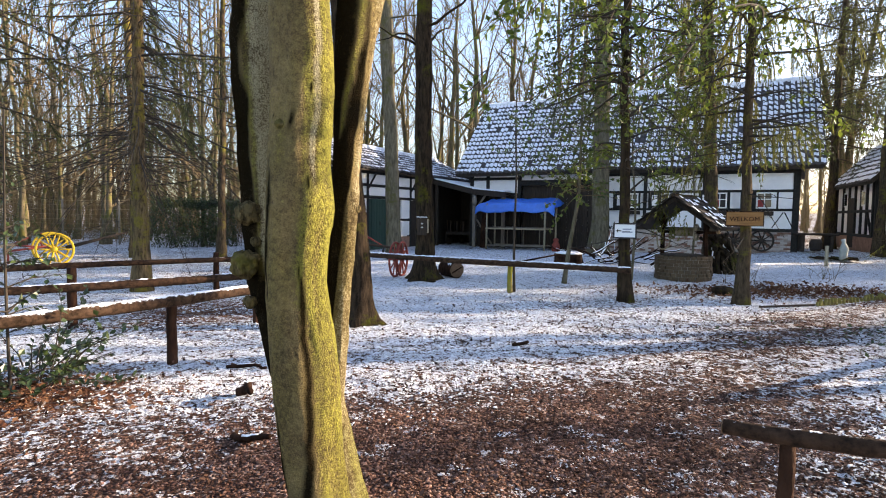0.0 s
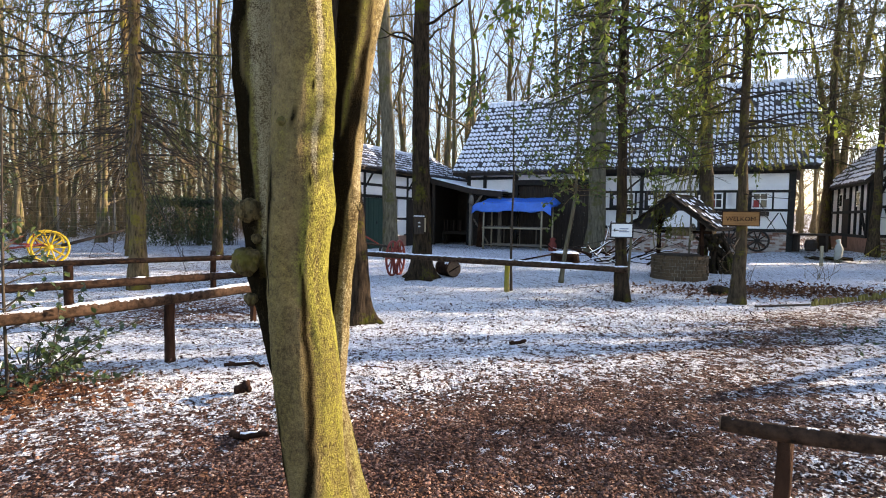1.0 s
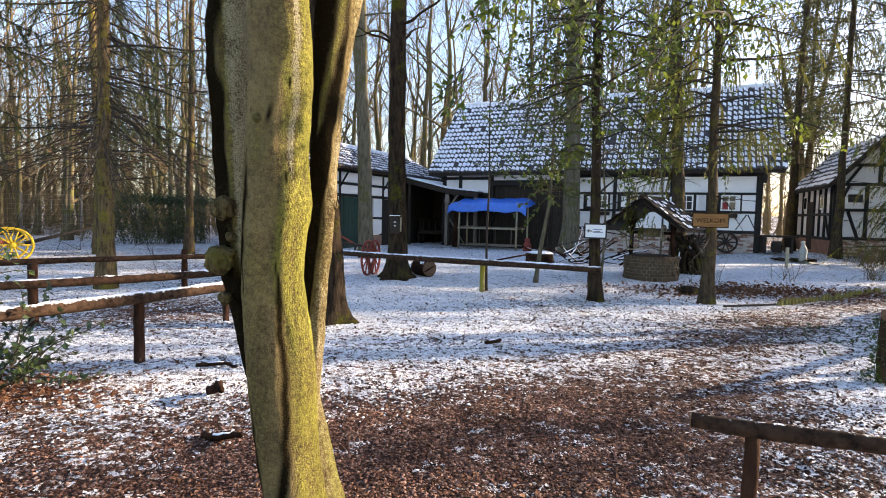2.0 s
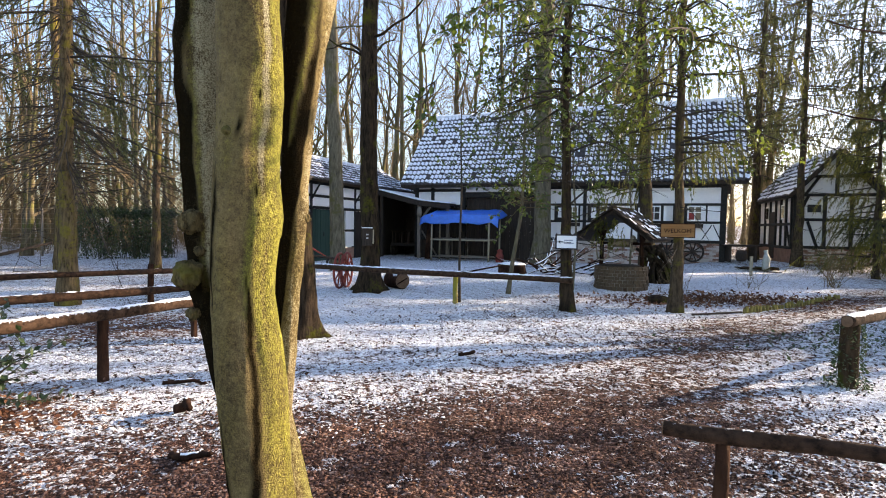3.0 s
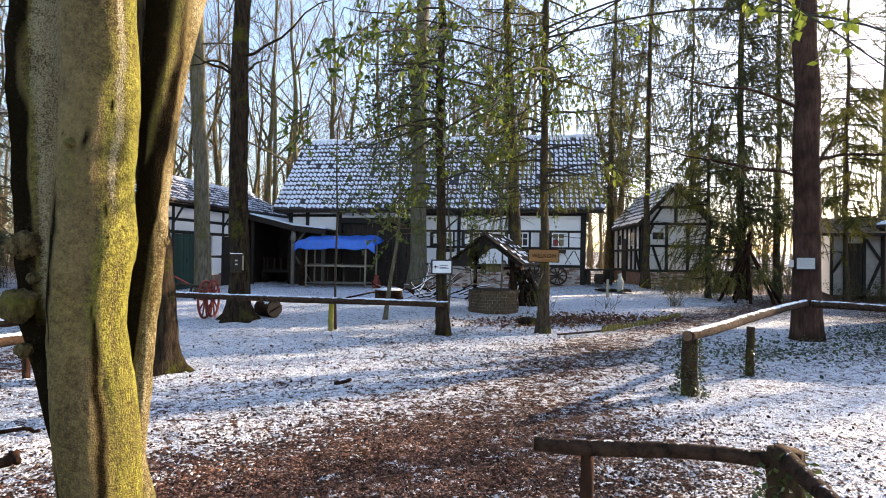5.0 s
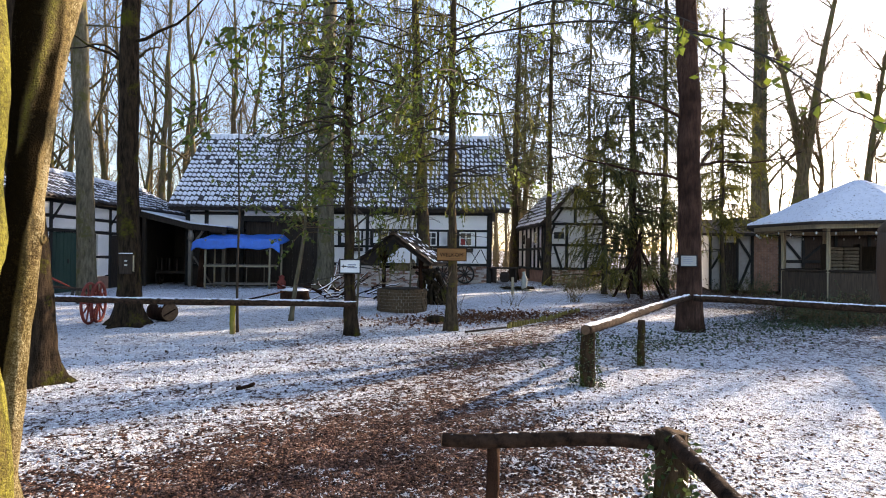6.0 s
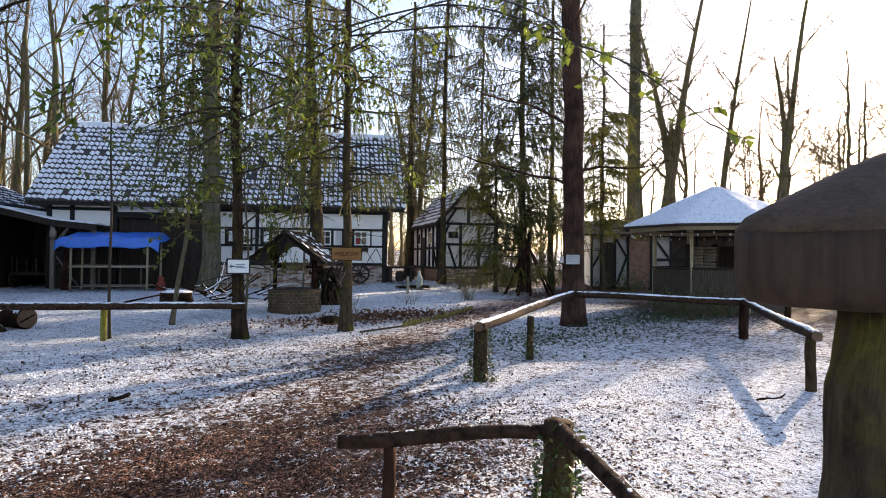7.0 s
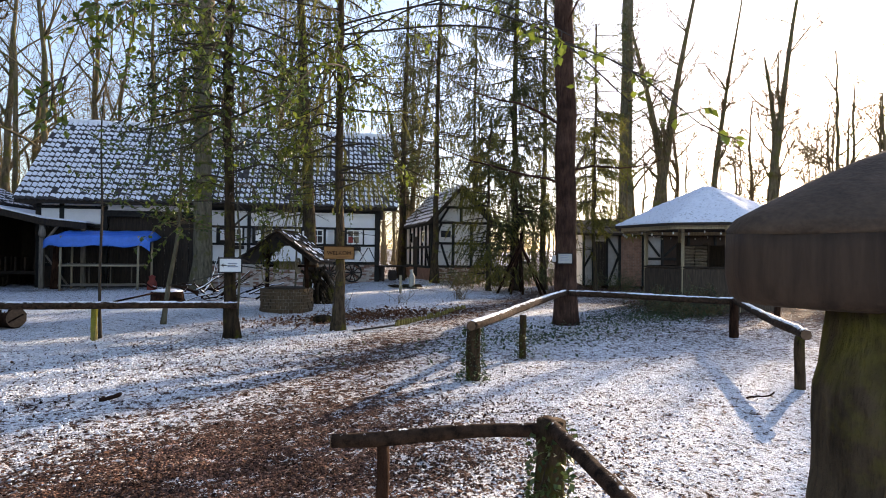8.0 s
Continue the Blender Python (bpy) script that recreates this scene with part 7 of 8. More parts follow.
def build_vehicles():
    c = thing("hay_tedder", "old horse-drawn machine with yellow spoked wheels and red frame", "farm machine", Matrix.Translation(gp(-10.55, 15.2)) @ pose(0, 0, 0, 0, 0, 22))
    wheel_parts(c, "wheel", 0.42, 0.030, 10, YELLOW, pose(0.16, -0.2, 0.40, 0, 0, 6), 0.07)
    wheel_parts(c, "wheel", 0.42, 0.030, 10, YELLOW, pose(-0.12, 0.62, 0.40, 0, 0, 6), 0.07)
    for a, b, r in (((0.18, -0.2, 0.44), (-0.42, 0.6, 0.44), 0.03), ((-0.1, 0.2, 0.46), (-0.9, -0.1, 0.36), 0.03), ((-0.2, 0.3, 0.44), (-0.95, 0.25, 0.5), 0.025), ((-0.9, -0.1, 0.36), (-0.9, -0.1, 0.02), 0.025), ((-0.95, 0.25, 0.5), (-0.5, 0.1, 0.7), 0.02)):
        tube_part("frame_bar", [((a, b), r)], RED, c, 7)
    tube_part("seat_post", [(curve_pts([(-0.2, 0.2, 0.46), (-0.3, 0.15, 0.7), (-0.2, 0.1, 0.82)], 6), 0.02)], RED, c, 6)
    tube_part("draw_pole", [(((0.3, 0.3, 0.42), (1.75, 0.75, 0.83)), (0.05, 0.035))], BOARD, c, 8)
    tube_part("draw_pole", [(((-0.7, -0.3, 0.55), (-2.0, -0.6, 0.35)), (0.045, 0.04))], GREY_BOARD, c, 8)

    # red spoked wheel leaning at the fence
    w = thing("red_cart_wheel", "red-painted spoked cart wheel standing upright by the fence", "wheel", Matrix.Translation(gp(-1.12, 13.35)))
    wheel_parts(w, "rim", 0.40, 0.028, 10, RED, pose(0, 0, 0.41, 0, 4, 74), 0.08)
    wheel_parts(w, "rim", 0.40, 0.028, 10, RED, pose(0.14, 0.25, 0.41, 0, 3, 76), 0.08)
    tube_part("axle", [(((-0.02, -0.06, 0.41), (0.16, 0.32, 0.41)), 0.03)], RED, w, 7)

    b = thing("hand_plough", "rusty red hand plough with a long beam", "plough", Matrix.Translation(gp(-2.0, 17.5)) @ pose(0, 0, 0, 0, 0, 10))
    for p, r, m in (([(-0.7, 0, 0.5), (0.1, 0, 0.42), (0.7, 0, 0.3)], 0.04, BOARD), ([(0.1, 0, 0.45), (-0.4, 0.1, 0.75), (-0.75, 0.15, 0.95)], 0.02, RED), ([(0.1, 0.1, 0.45), (-0.35, 0.25, 0.7), (-0.6, 0.3, 0.88)], 0.02, RED), ([(0.2, 0, 0.42), (0.15, 0, 0.2), (0.3, 0, 0.02)], 0.04, IRON), ([(-0.5, 0, 0.48), (-0.5, 0, 0.02)], 0.025, RED)):
        tube_part("bar", [(curve_pts(p, 8), r)], m, b, 7)
    wheel_parts(b, "wheel", 0.17, 0.018, 6, RED, pose(0.65, 0, 0.19, 0, 0, 10), 0.04)

    # wagon in the open shed
    w = thing("farm_wagon", "dark wooden farm wagon parked inside the shed", "wagon", HOUSE)
    block("bed", -13.9, -12.3, 0.4, 2.6, 0.62, 0.74, BOARD, w)
    for x in (-13.9, -12.3):
        for i in range(6):
            block("stave", x - 0.02, x + 0.02, 0.5 + i * 0.36, 0.56 + i * 0.36, 0.74, 1.25, BROWN_BOARD, w, 0.004)
        block("top_rail", x - 0.025, x + 0.025, 0.4, 2.6, 1.25, 1.31, BROWN_BOARD, w, 0.004)
    for i in range(5):
        block("stave", -13.7 + i * 0.32, -13.64 + i * 0.32, 0.38, 0.42, 0.74, 1.25, BROWN_BOARD, w, 0.004)
    for x, y in ((-13.95, 0.8), (-12.2, 0.8), (-13.95, 2.2), (-12.2, 2.2)):
        wheel_parts(w, "wheel", 0.34, 0.035, 8, BOARD, pose(x, y, 0.48, 0, 0, 90), 0.09)
    s = thing("churn", "white-topped bundle hanging on the shed post", "bundle", HOUSE @ pose(-11.95, -0.75, 1.95))
    tube_part("bundle_body", [(((0, 0, 0), (0, 0, 0.12), (0, 0, 0.3), (0, 0, 0.42)), (0.06, 0.12, 0.10, 0.03))], GREY_BOARD, s, 10, 0.1)
    p = thing("plank", "rough brown slab of wood leaning against the shed post", "plank", HOUSE @ pose(-11.45, -0.95, 0.12, 0, 4, 0))
    block("slab", -0.15, 0.15, -0.04, 0.04, 0.0, 1.65, LOG_BARK, p, 0.02)

    w = thing("wagon_wheel", "large dark wagon wheel leaning against the plinth", "wheel", HOUSE @ pose(-1.95, -0.30, 0.12, -9, 0, 0))
    wheel_parts(w, "rim", 0.56, 0.04, 12, BOARD, pose(0, 0, 0.60), 0.10)
    w = thing("wagon_wheel", "smaller dark wagon wheel leaning beside dry stems", "wheel", HOUSE @ pose(-1.05, -0.28, 0.35, -8, 0, 0))
    wheel_parts(w, "rim", 0.36, 0.035, 10, BOARD, pose(0, 0, 0.40), 0.08)
    b = thing("barrel", "small dark barrel by the corner of the farmhouse", "barrel", HOUSE @ pose(0.55, -0.35, 0.45))
    tube_part("staves", [(((0, 0, 0), (0, 0, 0.12), (0, 0, 0.28), (0, 0, 0.4)), (0.15, 0.19, 0.19, 0.15))], BOARD, b, 14)
    for z in (0.1, 0.3):
        tube_part("hoop", [([(0.19 * math.cos(a), 0.19 * math.sin(a), z) for a in np.linspace(0, 2 * np.pi, 21)], 0.008)], IRON, b, 5)
    t = thing("garden_table", "low dark garden table before the second house", "table", Matrix.Translation(gp(12.97, 19.59)) @ pose(0, 0, 0, 0, 0, -10))
    block("tabletop", -0.8, 0.5, -0.3, 0.3, 0.55, 0.62, BOARD, t)
    for x in (-0.6, 0.3):
        block("table_leg", x - 0.05, x + 0.05, -0.25, 0.25, 0, 0.55, BOARD, t)
    s = thing("garden_statue", "pale weathered stone figure on the lawn", "statue", Matrix.Translation(gp(12.97, 18.38)) @ Matrix.Scale(0.7, 4))
    tube_part("statue_body", [(((0, 0, -0.02), (0, 0, 0.12), (0, 0, 0.3), (0.03, 0, 0.6), (0, 0, 0.78), (0, 0, 0.86), (-0.04, 0, 1.02)), (0.16, 0.17, 0.15, 0.19, 0.12, 0.07, 0.10))], CONCRETE, s, 12, 0.08)
    s = thing("red_lantern", "small red lantern-shaped figure beside the stall", "lantern", HOUSE @ pose(-8.1, -1.5, 0.12))
    tube_part("lantern_body", [(((0, 0, 0), (0, 0, 0.1), (0, 0, 0.3), (0, 0, 0.4), (0, 0, 0.5), (0, 0, 0.56)), (0.15, 0.17, 0.16, 0.09, 0.12, 0.02))], RED, s, 12)
    s = thing("stake", "short pale stake standing in the lawn", "stake", Matrix.Translation(gp(11.5, 17.0)))
    block("stake_body", -0.04, 0.04, -0.04, 0.04, -0.1, 0.62, PALE_WOOD, s, 0.01)


build_vehicles()


def build_pole_frame():
    """Rough poles leaning together under the spruce."""
    t = thing("pole_stack", "rough dark poles leaning together in a wigwam", "poles", Matrix.Translation(gp(15.49, 14.89)))
    rng = np.random.RandomState(19)
    for k in range(9):
        a = 2 * math.pi * k / 9 + rng.uniform(-0.2, 0.2)
        r = rng.uniform(0.75, 1.05)
        foot, top = np.array([r * math.cos(a), r * math.sin(a), -0.05]), np.array([-0.12 * math.cos(a), -0.12 * math.sin(a), rng.uniform(1.9, 2.4)])
        tube_part("leaning_pole", [(bend(foot, top, 7, 0.012, rng), np.linspace(0.05, 0.03, 7))], LOG_BARK, t, 7, 0.06, k)


build_pole_frame()


def build_wood_things():
    # sawn log with snow
    l = thing("sawn_log", "short sawn log split across its face, snow on top", "log", Matrix.Translation(gp(0.30, 13.25)) @ pose(0, 0, 0.19, 0, 0, 25))
    tube_part("bark", [(bend((-0.05, 0.5, 0), (0, -0.06, 0), 8, 0.004, np.random.RandomState(2)), 0.19)], LOG_BARK, l, 18, 0.05)
    v, f = tubes([(((0, -0.062, 0), (0, -0.072, 0)), 0.175)], 18)
    put("cut_face", mesh_of("cut_face", v, f, CUT_WOOD), l, "reddish-brown sawn face")
    block("split", -0.15, 0.13, -0.078, -0.071, -0.012, 0.018, LOG_BARK, l, 0, m=Matrix.Rotation(radians(-28), 4, "Y"))
    V, F = [], []
    for j in range(8):
        for i in range(6):
            a = radians(35 + 110 * i / 5)
            r = 0.19 + 0.03 * math.sin(math.pi * i / 5) + 0.004
            V.append((r * math.cos(a), -0.05 + 0.53 * j / 7, r * math.sin(a)))
    F = [(j * 6 + i, j * 6 + i + 1, j * 6 + i + 7, j * 6 + i + 6) for j in range(7) for i in range(5)]
    put("snow", mesh_of("snow", V, F, SNOW, True), l)
    # stump table with snow
    s = thing("tree_stump", "broad tree stump with a cushion of snow", "stump", Matrix.Translation(gp(3.75, 16.9)))
    tube_part("stump_body", [(((0, 0, -0.08), (0, 0, 0.1), (0, 0, 0.30)), (0.50, 0.42, 0.40))], LOG_BARK, s, 18, 0.07)
    tube_part("snow", [(((0, 0, 0.303), (0, 0, 0.33), (0, 0, 0.36)), (0.40, 0.38, 0.28))], SNOW, s, 18, 0.05)
    p = thing("pole", "thin dark pole lying against a stump", "pole", Matrix.Translation(gp(3.2, 16.6)))
    tube_part("pole_body", [(((-0.95, 0.1, 0.06), (0.25, 0.1, 0.30)), 0.025)], LOG_BARK, p, 7)
    # heap of snowy branches
    rng = np.random.RandomState(31)
    h = thing("branch_heap", "heap of cut branches dusted with snow", "branches", Matrix.Translation(gp(5.0, 17.0)))
    lines, snow = [], []
    for k in range(46):
        a = rng.uniform(0, 2 * np.pi)
        p = branch_line((rng.normal(0, 0.5), rng.normal(0, 0.4), 0.04 + rng.uniform(0, 0.3)), (math.cos(a), math.sin(a) * 0.5, rng.uniform(-0.05, 0.5)), rng.uniform(0.5, 1.5), 8, rng, 0.03, 0, 0.14)
        r = rng.uniform(0.010, 0.035)
        p[:, 2] = np.maximum(p[:, 2], 0.02)
        lines.append((p, np.linspace(r, r * 0.4, 8)))
        if k % 2:
            snow.append((p + [0, 0, r * 0.75], np.linspace(r * 0.9, r * 0.3, 8)))
    put("branch", mesh_of("branch", *tubes(lines, 6, 0.05, 3), LOG_BARK, True), h, kind="stuff")
    put("snow", mesh_of("snow", *tubes(snow, 6, 0.15, 4), SNOW, True), h, kind="stuff")
    # dark root stump beside the well
    b = thing("root_stump", "dark upturned root stump streaked with snow beside the well", "stump", Matrix.Translation(gp(7.35, 15.0)))
    lines, snow = [], []
    for k in range(60):
        a = rng.uniform(0, 2 * np.pi)
        top = np.array([rng.normal(-0.12, 0.14), rng.normal(0, 0.14), rng.uniform(0.55, 1.05)])
        foot = np.array([0.15 + 0.55 * math.cos(a), 0.45 * math.sin(a), 0.0])
        p = curve_pts([top, (top + foot) / 2 + rng.normal(0, 0.07, 3), foot], 8)
        r = rng.uniform(0.03, 0.075)
        lines.append((p, np.linspace(r, r * 0.7, 8)))
        if k % 4 == 0:
            snow.append((p[1:6] + [0, -0.03, r * 0.8], np.linspace(r * 0.5, r * 0.3, 5)))
    put("root", mesh_of("root", *tubes(lines, 7, 0.12, 5), BARK_OAK, True), b, kind="stuff")
    put("snow", mesh_of("snow", *tubes(snow, 6, 0.2, 6), SNOW, True), b, kind="stuff")
    # fallen branches in the foreground
    for x, y, a, L, r in ((-1.86, 5.42, 8, 0.42, 0.022), (-1.50, 4.52, -18, 0.36, 0.040), (-1.2, 3.66, -8, 0.36, 0.026), (-2.55, 2.75, 30, 0.6, 0.02), (0.9, 6.4, -25, 0.20, 0.03), (5.15, 1.35, -35, 0.55, 0.022), (4.9, 0.9, 20, 0.5, 0.022), (6.3, 2.6, -40, 0.3, 0.012)):
        k = thing("fallen_branch", "short dark fallen branch half under snow", "branch", Matrix.Translation(gp(x, y)) @ pose(0, 0, r * 0.8, 0, 0, a), "fallen branches")
        p = branch_line((-L / 2, 0, 0), (1, 0, 0.12), L, 9, rng, 0.01, 0, 0.24)
        p[:, 2] = np.abs(p[:, 2]) * 0.8
        tube_part("wood", [(p, np.linspace(r, r * 0.6, 9))], LOG_BARK, k, 9, 0.08)
        tube_part("snow", [(p[2:6] + [0, 0.0, r * 0.70], np.linspace(r * 0.5, r * 0.2, 4))], SNOW, k, 8, 0.3)
    s = thing("boulder", "dark mossy boulder in the fallen leaves", "stone", Matrix.Translation(gp(5.53, 11.15)))
    bm = bmesh.new()
    bmesh.ops.create_icosphere(bm, subdivisions=3, radius=1)
    for v in bm.verts:
        q = v.co * (1 + 0.25 * noise.noise(v.co * 1.5 + Vector((3, 1, 2))))
        v.co = Vector((q.x * 0.21, q.y * 0.18, q.z * 0.12 + 0.06))
    part("boulder_body", bm, BARK_OAK, s, "", True)
    # palisade edging of short split stakes
    e = thing("log_edging", "low edging of mossy yellow-green split stakes", "edging")
    rng2 = random.Random(6)
    ctrl = curve_pts([(6.55, 9.85, 0), (7.4, 10.25, 0), (8.4, 10.75, 0), (9.3, 11.3, 0), (10.1, 11.8, 0)], 40)
    meshes = []
    for k in range(4):
        r = 0.022 + 0.004 * k
        v, f = tubes([(((0, 0, -0.08), (0, 0, 0.07), (0.01, 0, 0.085 + 0.018 * k)), (r, r, r * 0.9))], 7, 0.08, k)
        meshes.append(mesh_of("stake", v, f, YELLOW_MOSS, False))
    for i, (x, y, _) in enumerate(ctrl):
        put("stake", meshes[rng2.randint(0, 3)], e, m=Matrix.Translation(gp(x, y)) @ pose(0, 0, -0.02, rng2.uniform(-6, 6), rng2.uniform(-6, 6), rng2.uniform(0, 90)))
    k = thing("edging_board", "dark low board edging the leaf bed", "edging", Matrix.Translation(gp(5.3, 9.55)))
    beam("board", (0.05, -0.02, 0.02), (1.2, 0.28, 0.02), 0.03, 0.035, BOARD, k)
    # raised bed at the corner of the farmhouse
    b = thing("raised_bed", "low raised bed edged with dark boards and mossy earth", "bed", HOUSE @ pose(0, 0, 0))
    block("edge_board", 0.3, 1.7, -1.22, -1.15, 0.02, 0.16, LOG_MOSS, b, 0.01)
    V = [(0.32 + 1.36 * i / 24, -1.14 + 1.1 * j / 8, 0.17 + 0.10 * math.sin(i * 0.7 + j) * 0.5 + 0.08) for j in range(9) for i in range(25)]
    F = [(j * 25 + i, j * 25 + i + 1, j * 25 + i + 26, j * 25 + i + 25) for j in range(8) for i in range(24)]
    put("earth", mesh_of("earth", V, F, LOG_MOSS, True), b, "mossy brown earth")


build_wood_things()


def build_bird_table():
    """A bird table on a thick mossy post, an arm's length from the camera."""
    b = thing("bird_table", "roofed wooden bird table on a thick mossy post", "bird table", pose(1.01, 0.30, 0, 0, 0, -70))
    p = bend((0.135, 0.02, -0.1), (0.135, 0.02, 1.41), 40, 0.004, np.random.RandomState(8))
    v, f = tubes([(p, 0.165)], 30)
    out = unit((v - np.repeat(p, 30, 0)))
    a = np.arctan2(out[:, 1], out[:, 0])
    v = v + out * (0.03 * (vnoise(np.cos(a) * 3 + 9, v[:, 2] * 7, 5) - 0.5) + 0.012 * (vnoise(np.cos(a) * 9 + 9, v[:, 2] * 30, 6) - 0.5))[:, None]
    put("post", mesh_of("post", v, f, BARK_SPRUCE, True), b, "thick bark-covered post with moss")
    def lofted(name, profile, material, label, seed):
        """Rounded rectangles set in by each amount at each height, with a slight waver."""
        V, F, m = [], [], 48
        for inset, z in profile:
            cx, cy, hx, hy = 0.175, 0.09, 0.350 - inset, 0.245 - inset
            for i in range(m):
                a = 2 * math.pi * i / m
                c, q = math.cos(a), math.sin(a)
                e = (abs(c) ** 7 + abs(q) ** 7) ** (-1 / 7)
                w = 0.004 * noise.noise(Vector((c * 4, q * 4, z * 30 + seed)))
                V.append((cx + (hx + w) * c * e, cy + (hy + w) * q * e, z + w))
        for k in range(len(profile) - 1):
            F += [(k * m + i, k * m + (i + 1) % m, (k + 1) * m + (i + 1) % m, (k + 1) * m + i) for i in range(m)]
        F += [tuple(reversed(range(m))), tuple((len(profile) - 1) * m + i for i in range(m))]
        put(name, mesh_of(name, V, F, material, True), b, label)
    lofted("housing", ((0.05, 1.404), (0.022, 1.408), (0.010, 1.42), (0.006, 1.45), (0.004, 1.49), (0.008, 1.512)), BROWN_BOARD, "dark brown weathered boards", 1)
    lofted("roof", ((0.030, 1.505), (0.009, 1.511), (0.006, 1.520), (0.018, 1.538), (0.07, 1.572), (0.13, 1.606), (0.19, 1.636), (0.225, 1.652)), THATCH, "brown hipped roof", 5)
    rng = np.random.RandomState(14)
    n = 130
    at = np.stack([rng.normal(0.17, 0.035, n), rng.normal(-0.075, 0.02, n), rng.normal(1.585, 0.02, n)], 1)
    blade_part("ivy_spray", at, unit(rng.normal(0, 1, (n, 3))), unit(rng.normal(0, 1, (n, 3))), rng.uniform(0.02, 0.035, n), rng.uniform(0.007, 0.012, n), IVY, b)


build_bird_table()


# ---- ivy, leaves and crumbs on the ground ----
def scatter_leaves(name, label, n, place, material, size, seed, lift=0.012, tilt=0.35, kind="stuff"):
    rng = np.random.RandomState(seed)
    x, y = place(rng, n)
    z = gz(x, y) + relief(x, y) + lift * rng.uniform(0.2, 1.6, n)
    way = unit(np.stack([rng.normal(0, 1, n), rng.normal(0, 1, n), rng.normal(0.1, tilt, n)], 1))
    up = unit(np.stack([rng.normal(0, tilt, n), rng.normal(0, tilt, n), np.ones(n)], 1))
    t = thing(name, label, "leaves", kind=kind)
    L = rng.uniform(0.6, 1.4, n) * size
    blade_part("leaf", np.stack([x, y, z], 1), way, up, L, L * rng.uniform(0.22, 0.38, n), material, t, kind="stuff")


def along_path(rng, n):
    i = rng.randint(1, len(PATHLINE) - 3, n)
    k = rng.uniform(0, 1, n)
    p = PATHLINE[i] + (PATHLINE[i + 1] - PATHLINE[i]) * k[:, None]
    return p[:, 0] + rng.normal(0, 0.9, n), p[:, 1] + rng.normal(0, 0.7, n)


def gauss(cx, cy, sx, sy):
    return lambda rng, n: (rng.normal(cx, sx, n), rng.normal(cy, sy, n))


scatter_leaves("fallen_leaves", "scattered brown fallen leaves along the path", 1300, along_path, DRY_LEAF, 0.035, 201)
scatter_leaves("fallen_leaves", "drift of red-brown fallen leaves near the well", 2600, gauss(7.1, 11.5, 1.4, 0.6), DRY_LEAF, 0.075, 202, 0.03, 0.6)
scatter_leaves("fallen_leaves", "brown leaves under the holly", 900, gauss(-3.4, 4.5, 0.5, 0.35), DRY_LEAF, 0.05, 203, 0.02, 0.5)
scatter_leaves("fallen_leaves", "brown leaves in the trampled foreground snow", 450, gauss(-0.5, 3.6, 2.0, 0.9), DRY_LEAF, 0.032, 204)
scatter_leaves("fallen_leaves", "dark crumpled leaves sticking out of the yard snow", 5200, gauss(2.0, 7.4, 4.0, 2.4), CHIP, 0.034, 205, 0.018, 0.9)
scatter_leaves("bark_chips", "dark bark chips and crumbled leaves on the path", 12000, gauss(1.1, 3.4, 1.8, 0.85), CHIP, 0.013, 208, 0.012, 0.6)
scatter_leaves("bark_chips", "dark leaf crumbs scattered in the foreground snow", 6000, gauss(-1.0, 4.2, 2.2, 1.3), CHIP, 0.013, 209, 0.012, 0.6)
scatter_leaves("bark_chips", "dark leaf crumbs on the sunny lawn", 2200, gauss(4.6, 2.8, 1.9, 1.4), CHIP, 0.012, 210, 0.012, 0.6)


def scatter_lumps(name, label, n, place, material, size, seed, flat=0.6):
    """Small uneven eight-sided lumps that lie on the ground."""
    rng = np.random.RandomState(seed)
    x, y = place(rng, n)
    keep = np.hypot(x, y) > 1.2
    x, y = x[keep], y[keep]
    n = len(x)
    s = size * rng.uniform(0.45, 1.0, n) ** 1.5 * 1.4
    c = np.stack([x, y, gz(x, y) + relief(x, y) + 0.15 * s], 1)
    a = rng.uniform(0, 2 * np.pi, n)
    e1 = np.stack([np.cos(a), np.sin(a), rng.normal(0, 0.3, n)], 1)
    e2 = np.stack([-np.sin(a), np.cos(a), rng.normal(0, 0.3, n)], 1)
    e3 = unit(np.cross(e1, e2)) * flat
    v = np.stack([c + e * (s * q * rng.uniform(0.6, 1.2, n))[:, None] for e in (e1, e2, e3) for q in (1, -1)], 1).reshape(-1, 3)
    tri = np.array([(0, 2, 4), (2, 1, 4), (1, 3, 4), (3, 0, 4), (2, 0, 5), (1, 2, 5), (3, 1, 5), (0, 3, 5)])
    f = (np.arange(n)[:, None, None] * 6 + tri[None]).reshape(-1, 3)
    t = thing(name, label, "ground cover", kind="stuff")
    put("lump", mesh_of("lump", v, [f], material, material is SNOW), t, kind="stuff")


def off_path(cx, cy, sx, sy):
    """Places round a centre, most of them away from the trodden path."""
    def place(rng, n):
        x, y = rng.normal(cx, sx, 2 * n), rng.normal(cy, sy, 2 * n)
        d = path_distance(x, y)
        ok = rng.uniform(0, 1, 2 * n) < np.clip(d / 1.2 - 0.6, 0.0, 1) * np.where(vnoise(x * 3, y * 3, 33) > 0.42, 1, 0.25)
        return x[ok][:n], y[ok][:n]
    return place


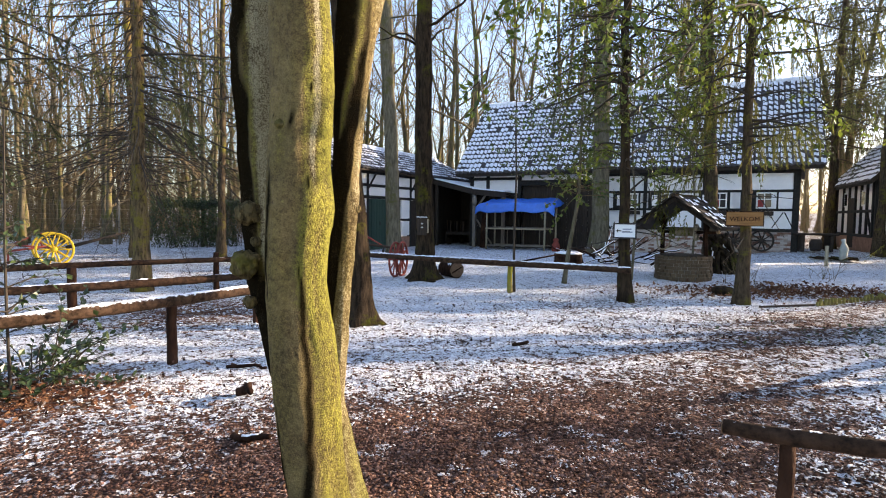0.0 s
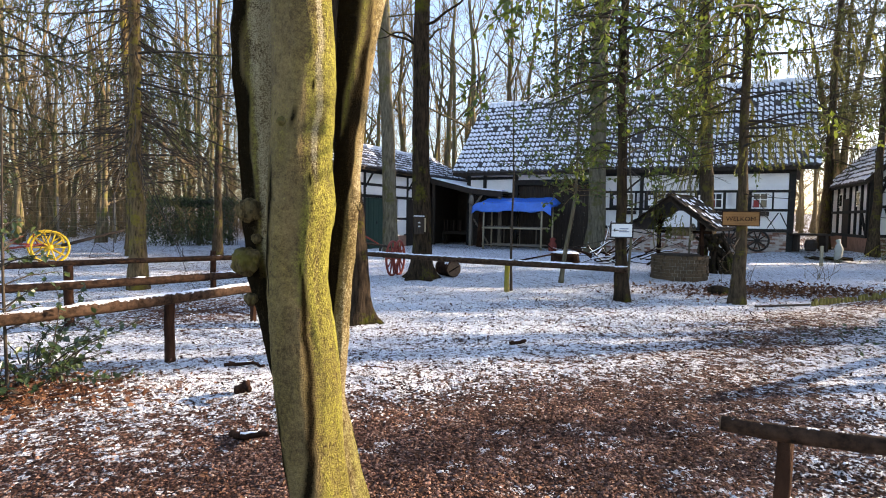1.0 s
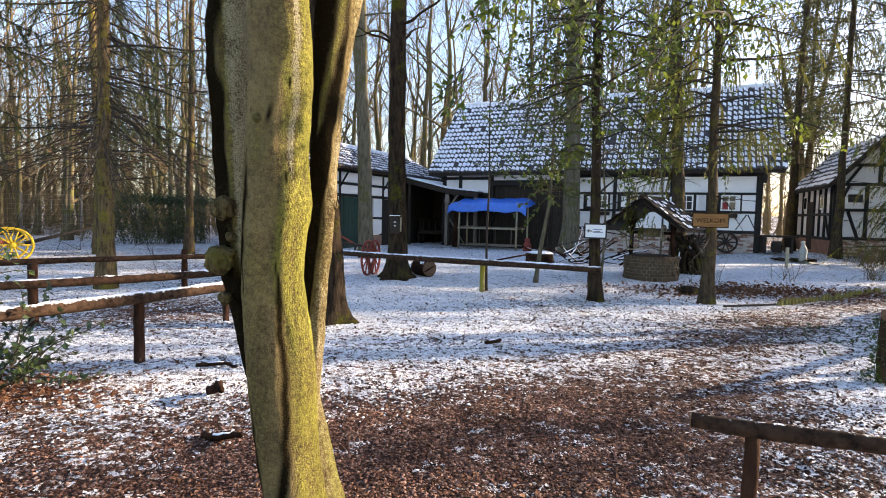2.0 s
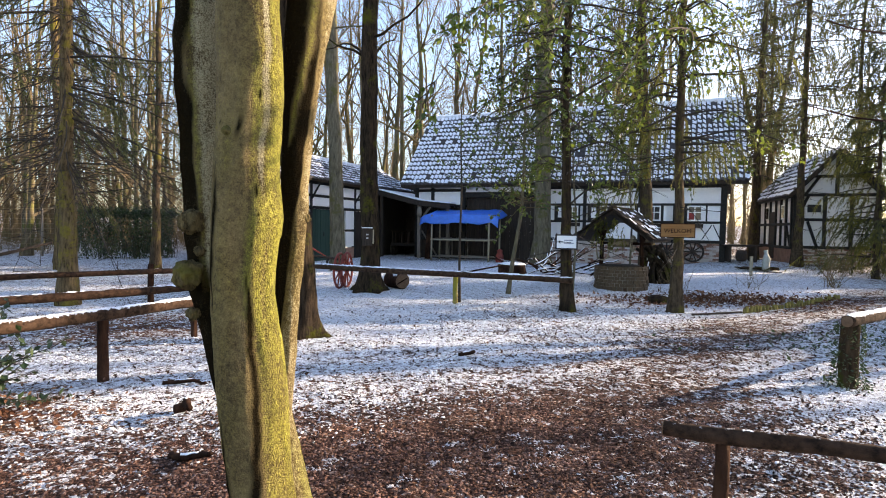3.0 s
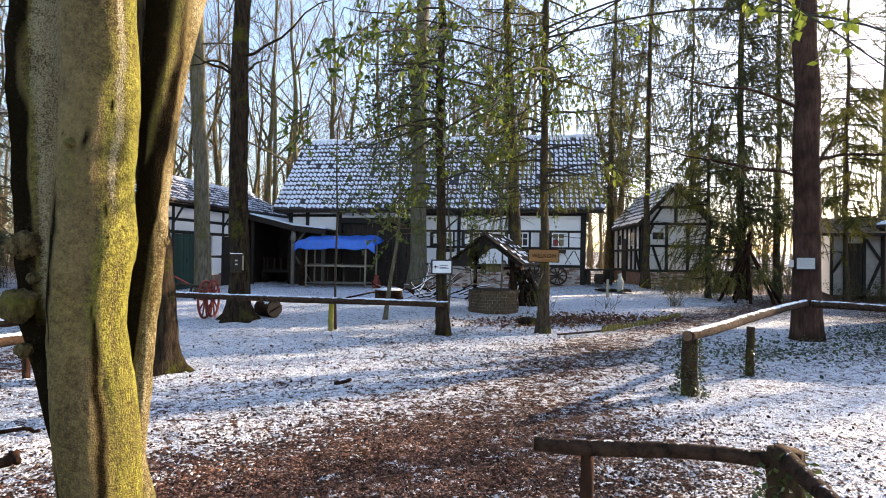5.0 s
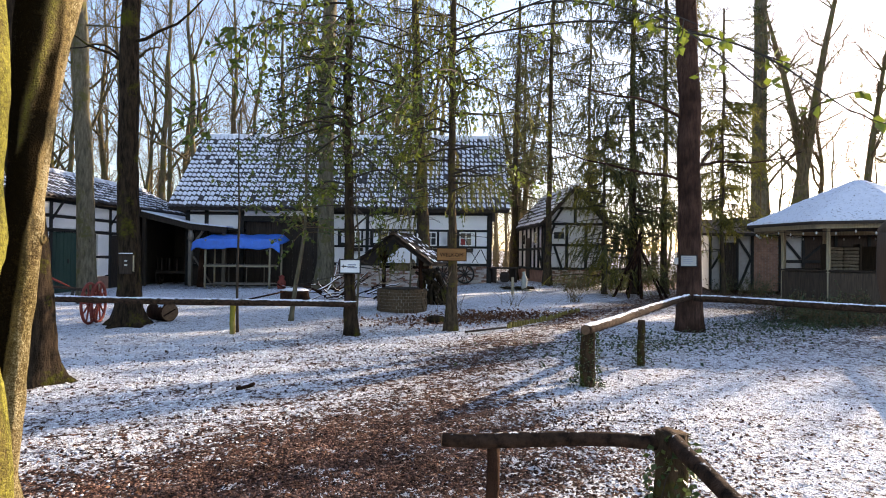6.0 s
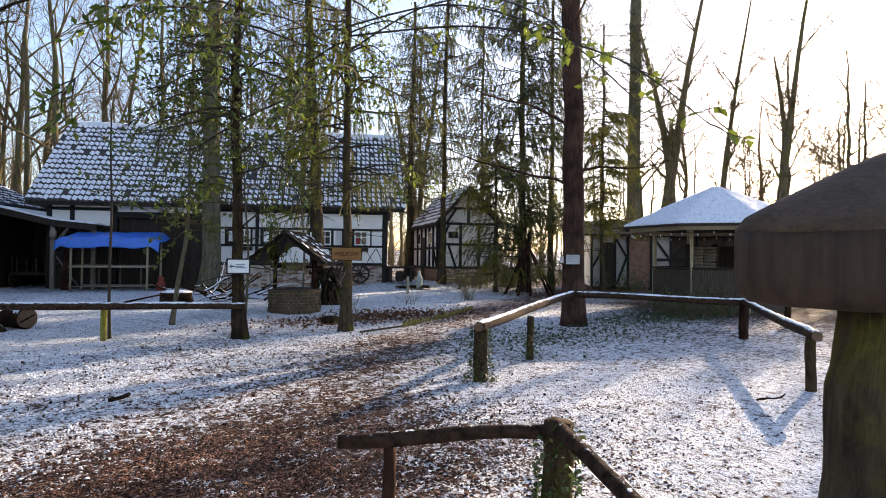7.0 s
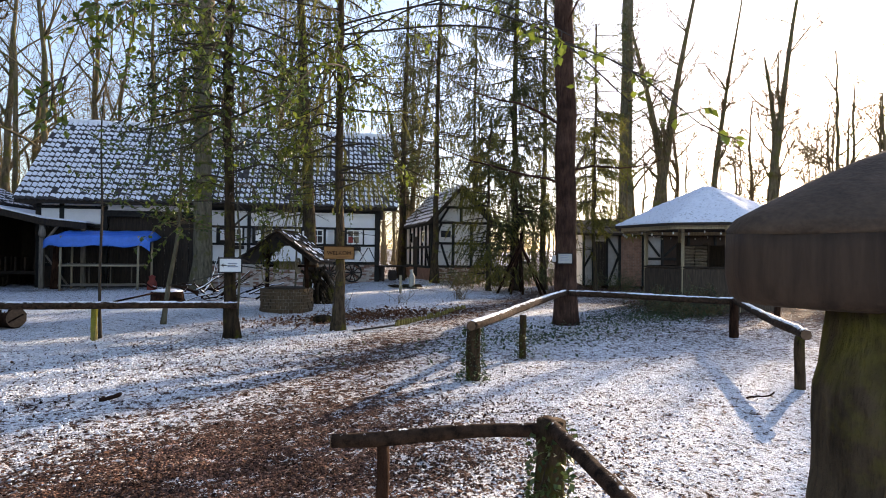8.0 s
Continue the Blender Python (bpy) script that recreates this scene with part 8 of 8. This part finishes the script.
scatter_lumps("snow_clods", "small clods of trodden snow in the yard", 5000, off_path(-0.5, 5.2, 2.4, 1.5), SNOW, 0.013, 221, 0.35)
scatter_lumps("snow_clods", "small clods of snow on the sunny lawn", 5000, off_path(5.0, 3.4, 2.2, 1.5), SNOW, 0.013, 222, 0.35)
scatter_lumps("snow_clods", "crumbly crust of snow clods across the yard", 7500, off_path(2.4, 8.4, 3.6, 1.9), SNOW, 0.019, 225, 0.5)
scatter_lumps("mulch_crumbs", "red-brown bark mulch crumbs on the path", 15000, gauss(1.1, 3.4, 1.7, 0.85), CRUMB, 0.013, 223, 0.6)


def in_flecks(cx, cy, sx, sy, groups):
    """Places in small ragged groups round a centre."""
    def place(rng, n):
        x, y = rng.normal(cx, sx, groups), rng.normal(cy, sy, groups)
        size = rng.uniform(0.010, 0.032, groups)
        k = rng.randint(0, groups, n)
        return x[k] + rng.normal(0, 1, n) * size[k] * 1.5, y[k] + rng.normal(0, 1, n) * size[k]
    return place


scatter_lumps("snow_flecks", "ragged flecks of old snow on the bark mulch", 7000, in_flecks(1.0, 3.5, 1.9, 0.95, 240), OLD_SNOW, 0.0085, 224, 0.3)
scatter_leaves("ground_ivy", "green ground ivy beneath the lawn fence", 1300, gauss(7.6, 6.9, 1.4, 0.6), IVY, 0.055, 206, 0.06, 0.7)
scatter_leaves("ground_ivy", "dark ground ivy before the gazebo", 2200, gauss(12.4, 7.6, 1.5, 0.6), IVY, 0.055, 207, 0.07, 0.7)


def ivy_on_post(x, y, z1, r, n, seed):
    rng = np.random.RandomState(seed)
    a = rng.uniform(0, 2 * np.pi, n)
    z = rng.uniform(0, 1, n) ** 1.6 * z1
    rr = r + rng.uniform(0.0, 0.03, n) + 0.14 * np.exp(-z * 9) * rng.uniform(0, 1, n)
    at = np.stack([x + rr * np.cos(a), y + rr * np.sin(a), z + float(gz(x, y))], 1)
    way = unit(np.stack([np.cos(a), np.sin(a), rng.normal(-0.3, 0.5, n)], 1) + rng.normal(0, 0.5, (n, 3)))
    t = thing("post_ivy", "ivy climbing a mossy fence post", "ivy")
    blade_part("leaves", at, way, unit(rng.normal(0, 0.6, (n, 3)) + [0, 0, 1]), rng.uniform(0.02, 0.05, n), rng.uniform(0.008, 0.018, n), IVY, t, kind="stuff")
    lines = []
    for k in range(3):
        b = k * 2.1
        lines.append((np.array([(x + (r + 0.008) * math.cos(b + 2 * q), y + (r + 0.008) * math.sin(b + 2 * q), float(gz(x, y)) + z1 * q) for q in np.linspace(0, 1, 8)]), 0.003))
    tube_part("stem", lines, DARK_TWIG, t, 4)


ivy_on_post(4.48, 5.09, 0.62, 0.09, 520, 211)
ivy_on_post(2.06, 1.80, 0.68, 0.075, 620, 212)
ivy_on_post(5.95, 5.68, 0.55, 0.05, 160, 213)


def wire_fence():
    """A tall wire-mesh fence on thin posts along the wood."""
    w = thing("wire_fence", "tall rusty wire-mesh fence along the woodland edge", "fence")
    a, b = np.array([-26.0, 21.5]), np.array([-7.0, 24.3])
    n = 9
    for i in range(n + 1):
        q = a + (b - a) * i / n
        tube_part("post", [(((q[0], q[1], 0), (q[0], q[1], 2.0)), 0.04)], GREY_BOARD, w, 7)
    lines = []
    for k in range(10):
        z = 0.25 + k * 0.19
        lines.append((np.array([(a[0] + (b[0] - a[0]) * t, a[1] + (b[1] - a[1]) * t, z + 0.02 * math.sin(t * 30)) for t in np.linspace(0, 1, 30)]), 0.006))
    for k in range(130):
        q = a + (b - a) * k / 130
        lines.append((((q[0], q[1], 0.25), (q[0], q[1], 1.96)), 0.005))
    put("mesh", mesh_of("mesh", *tubes(lines, 3, cap=False), ROPE), w, kind="stuff")


wire_fence()
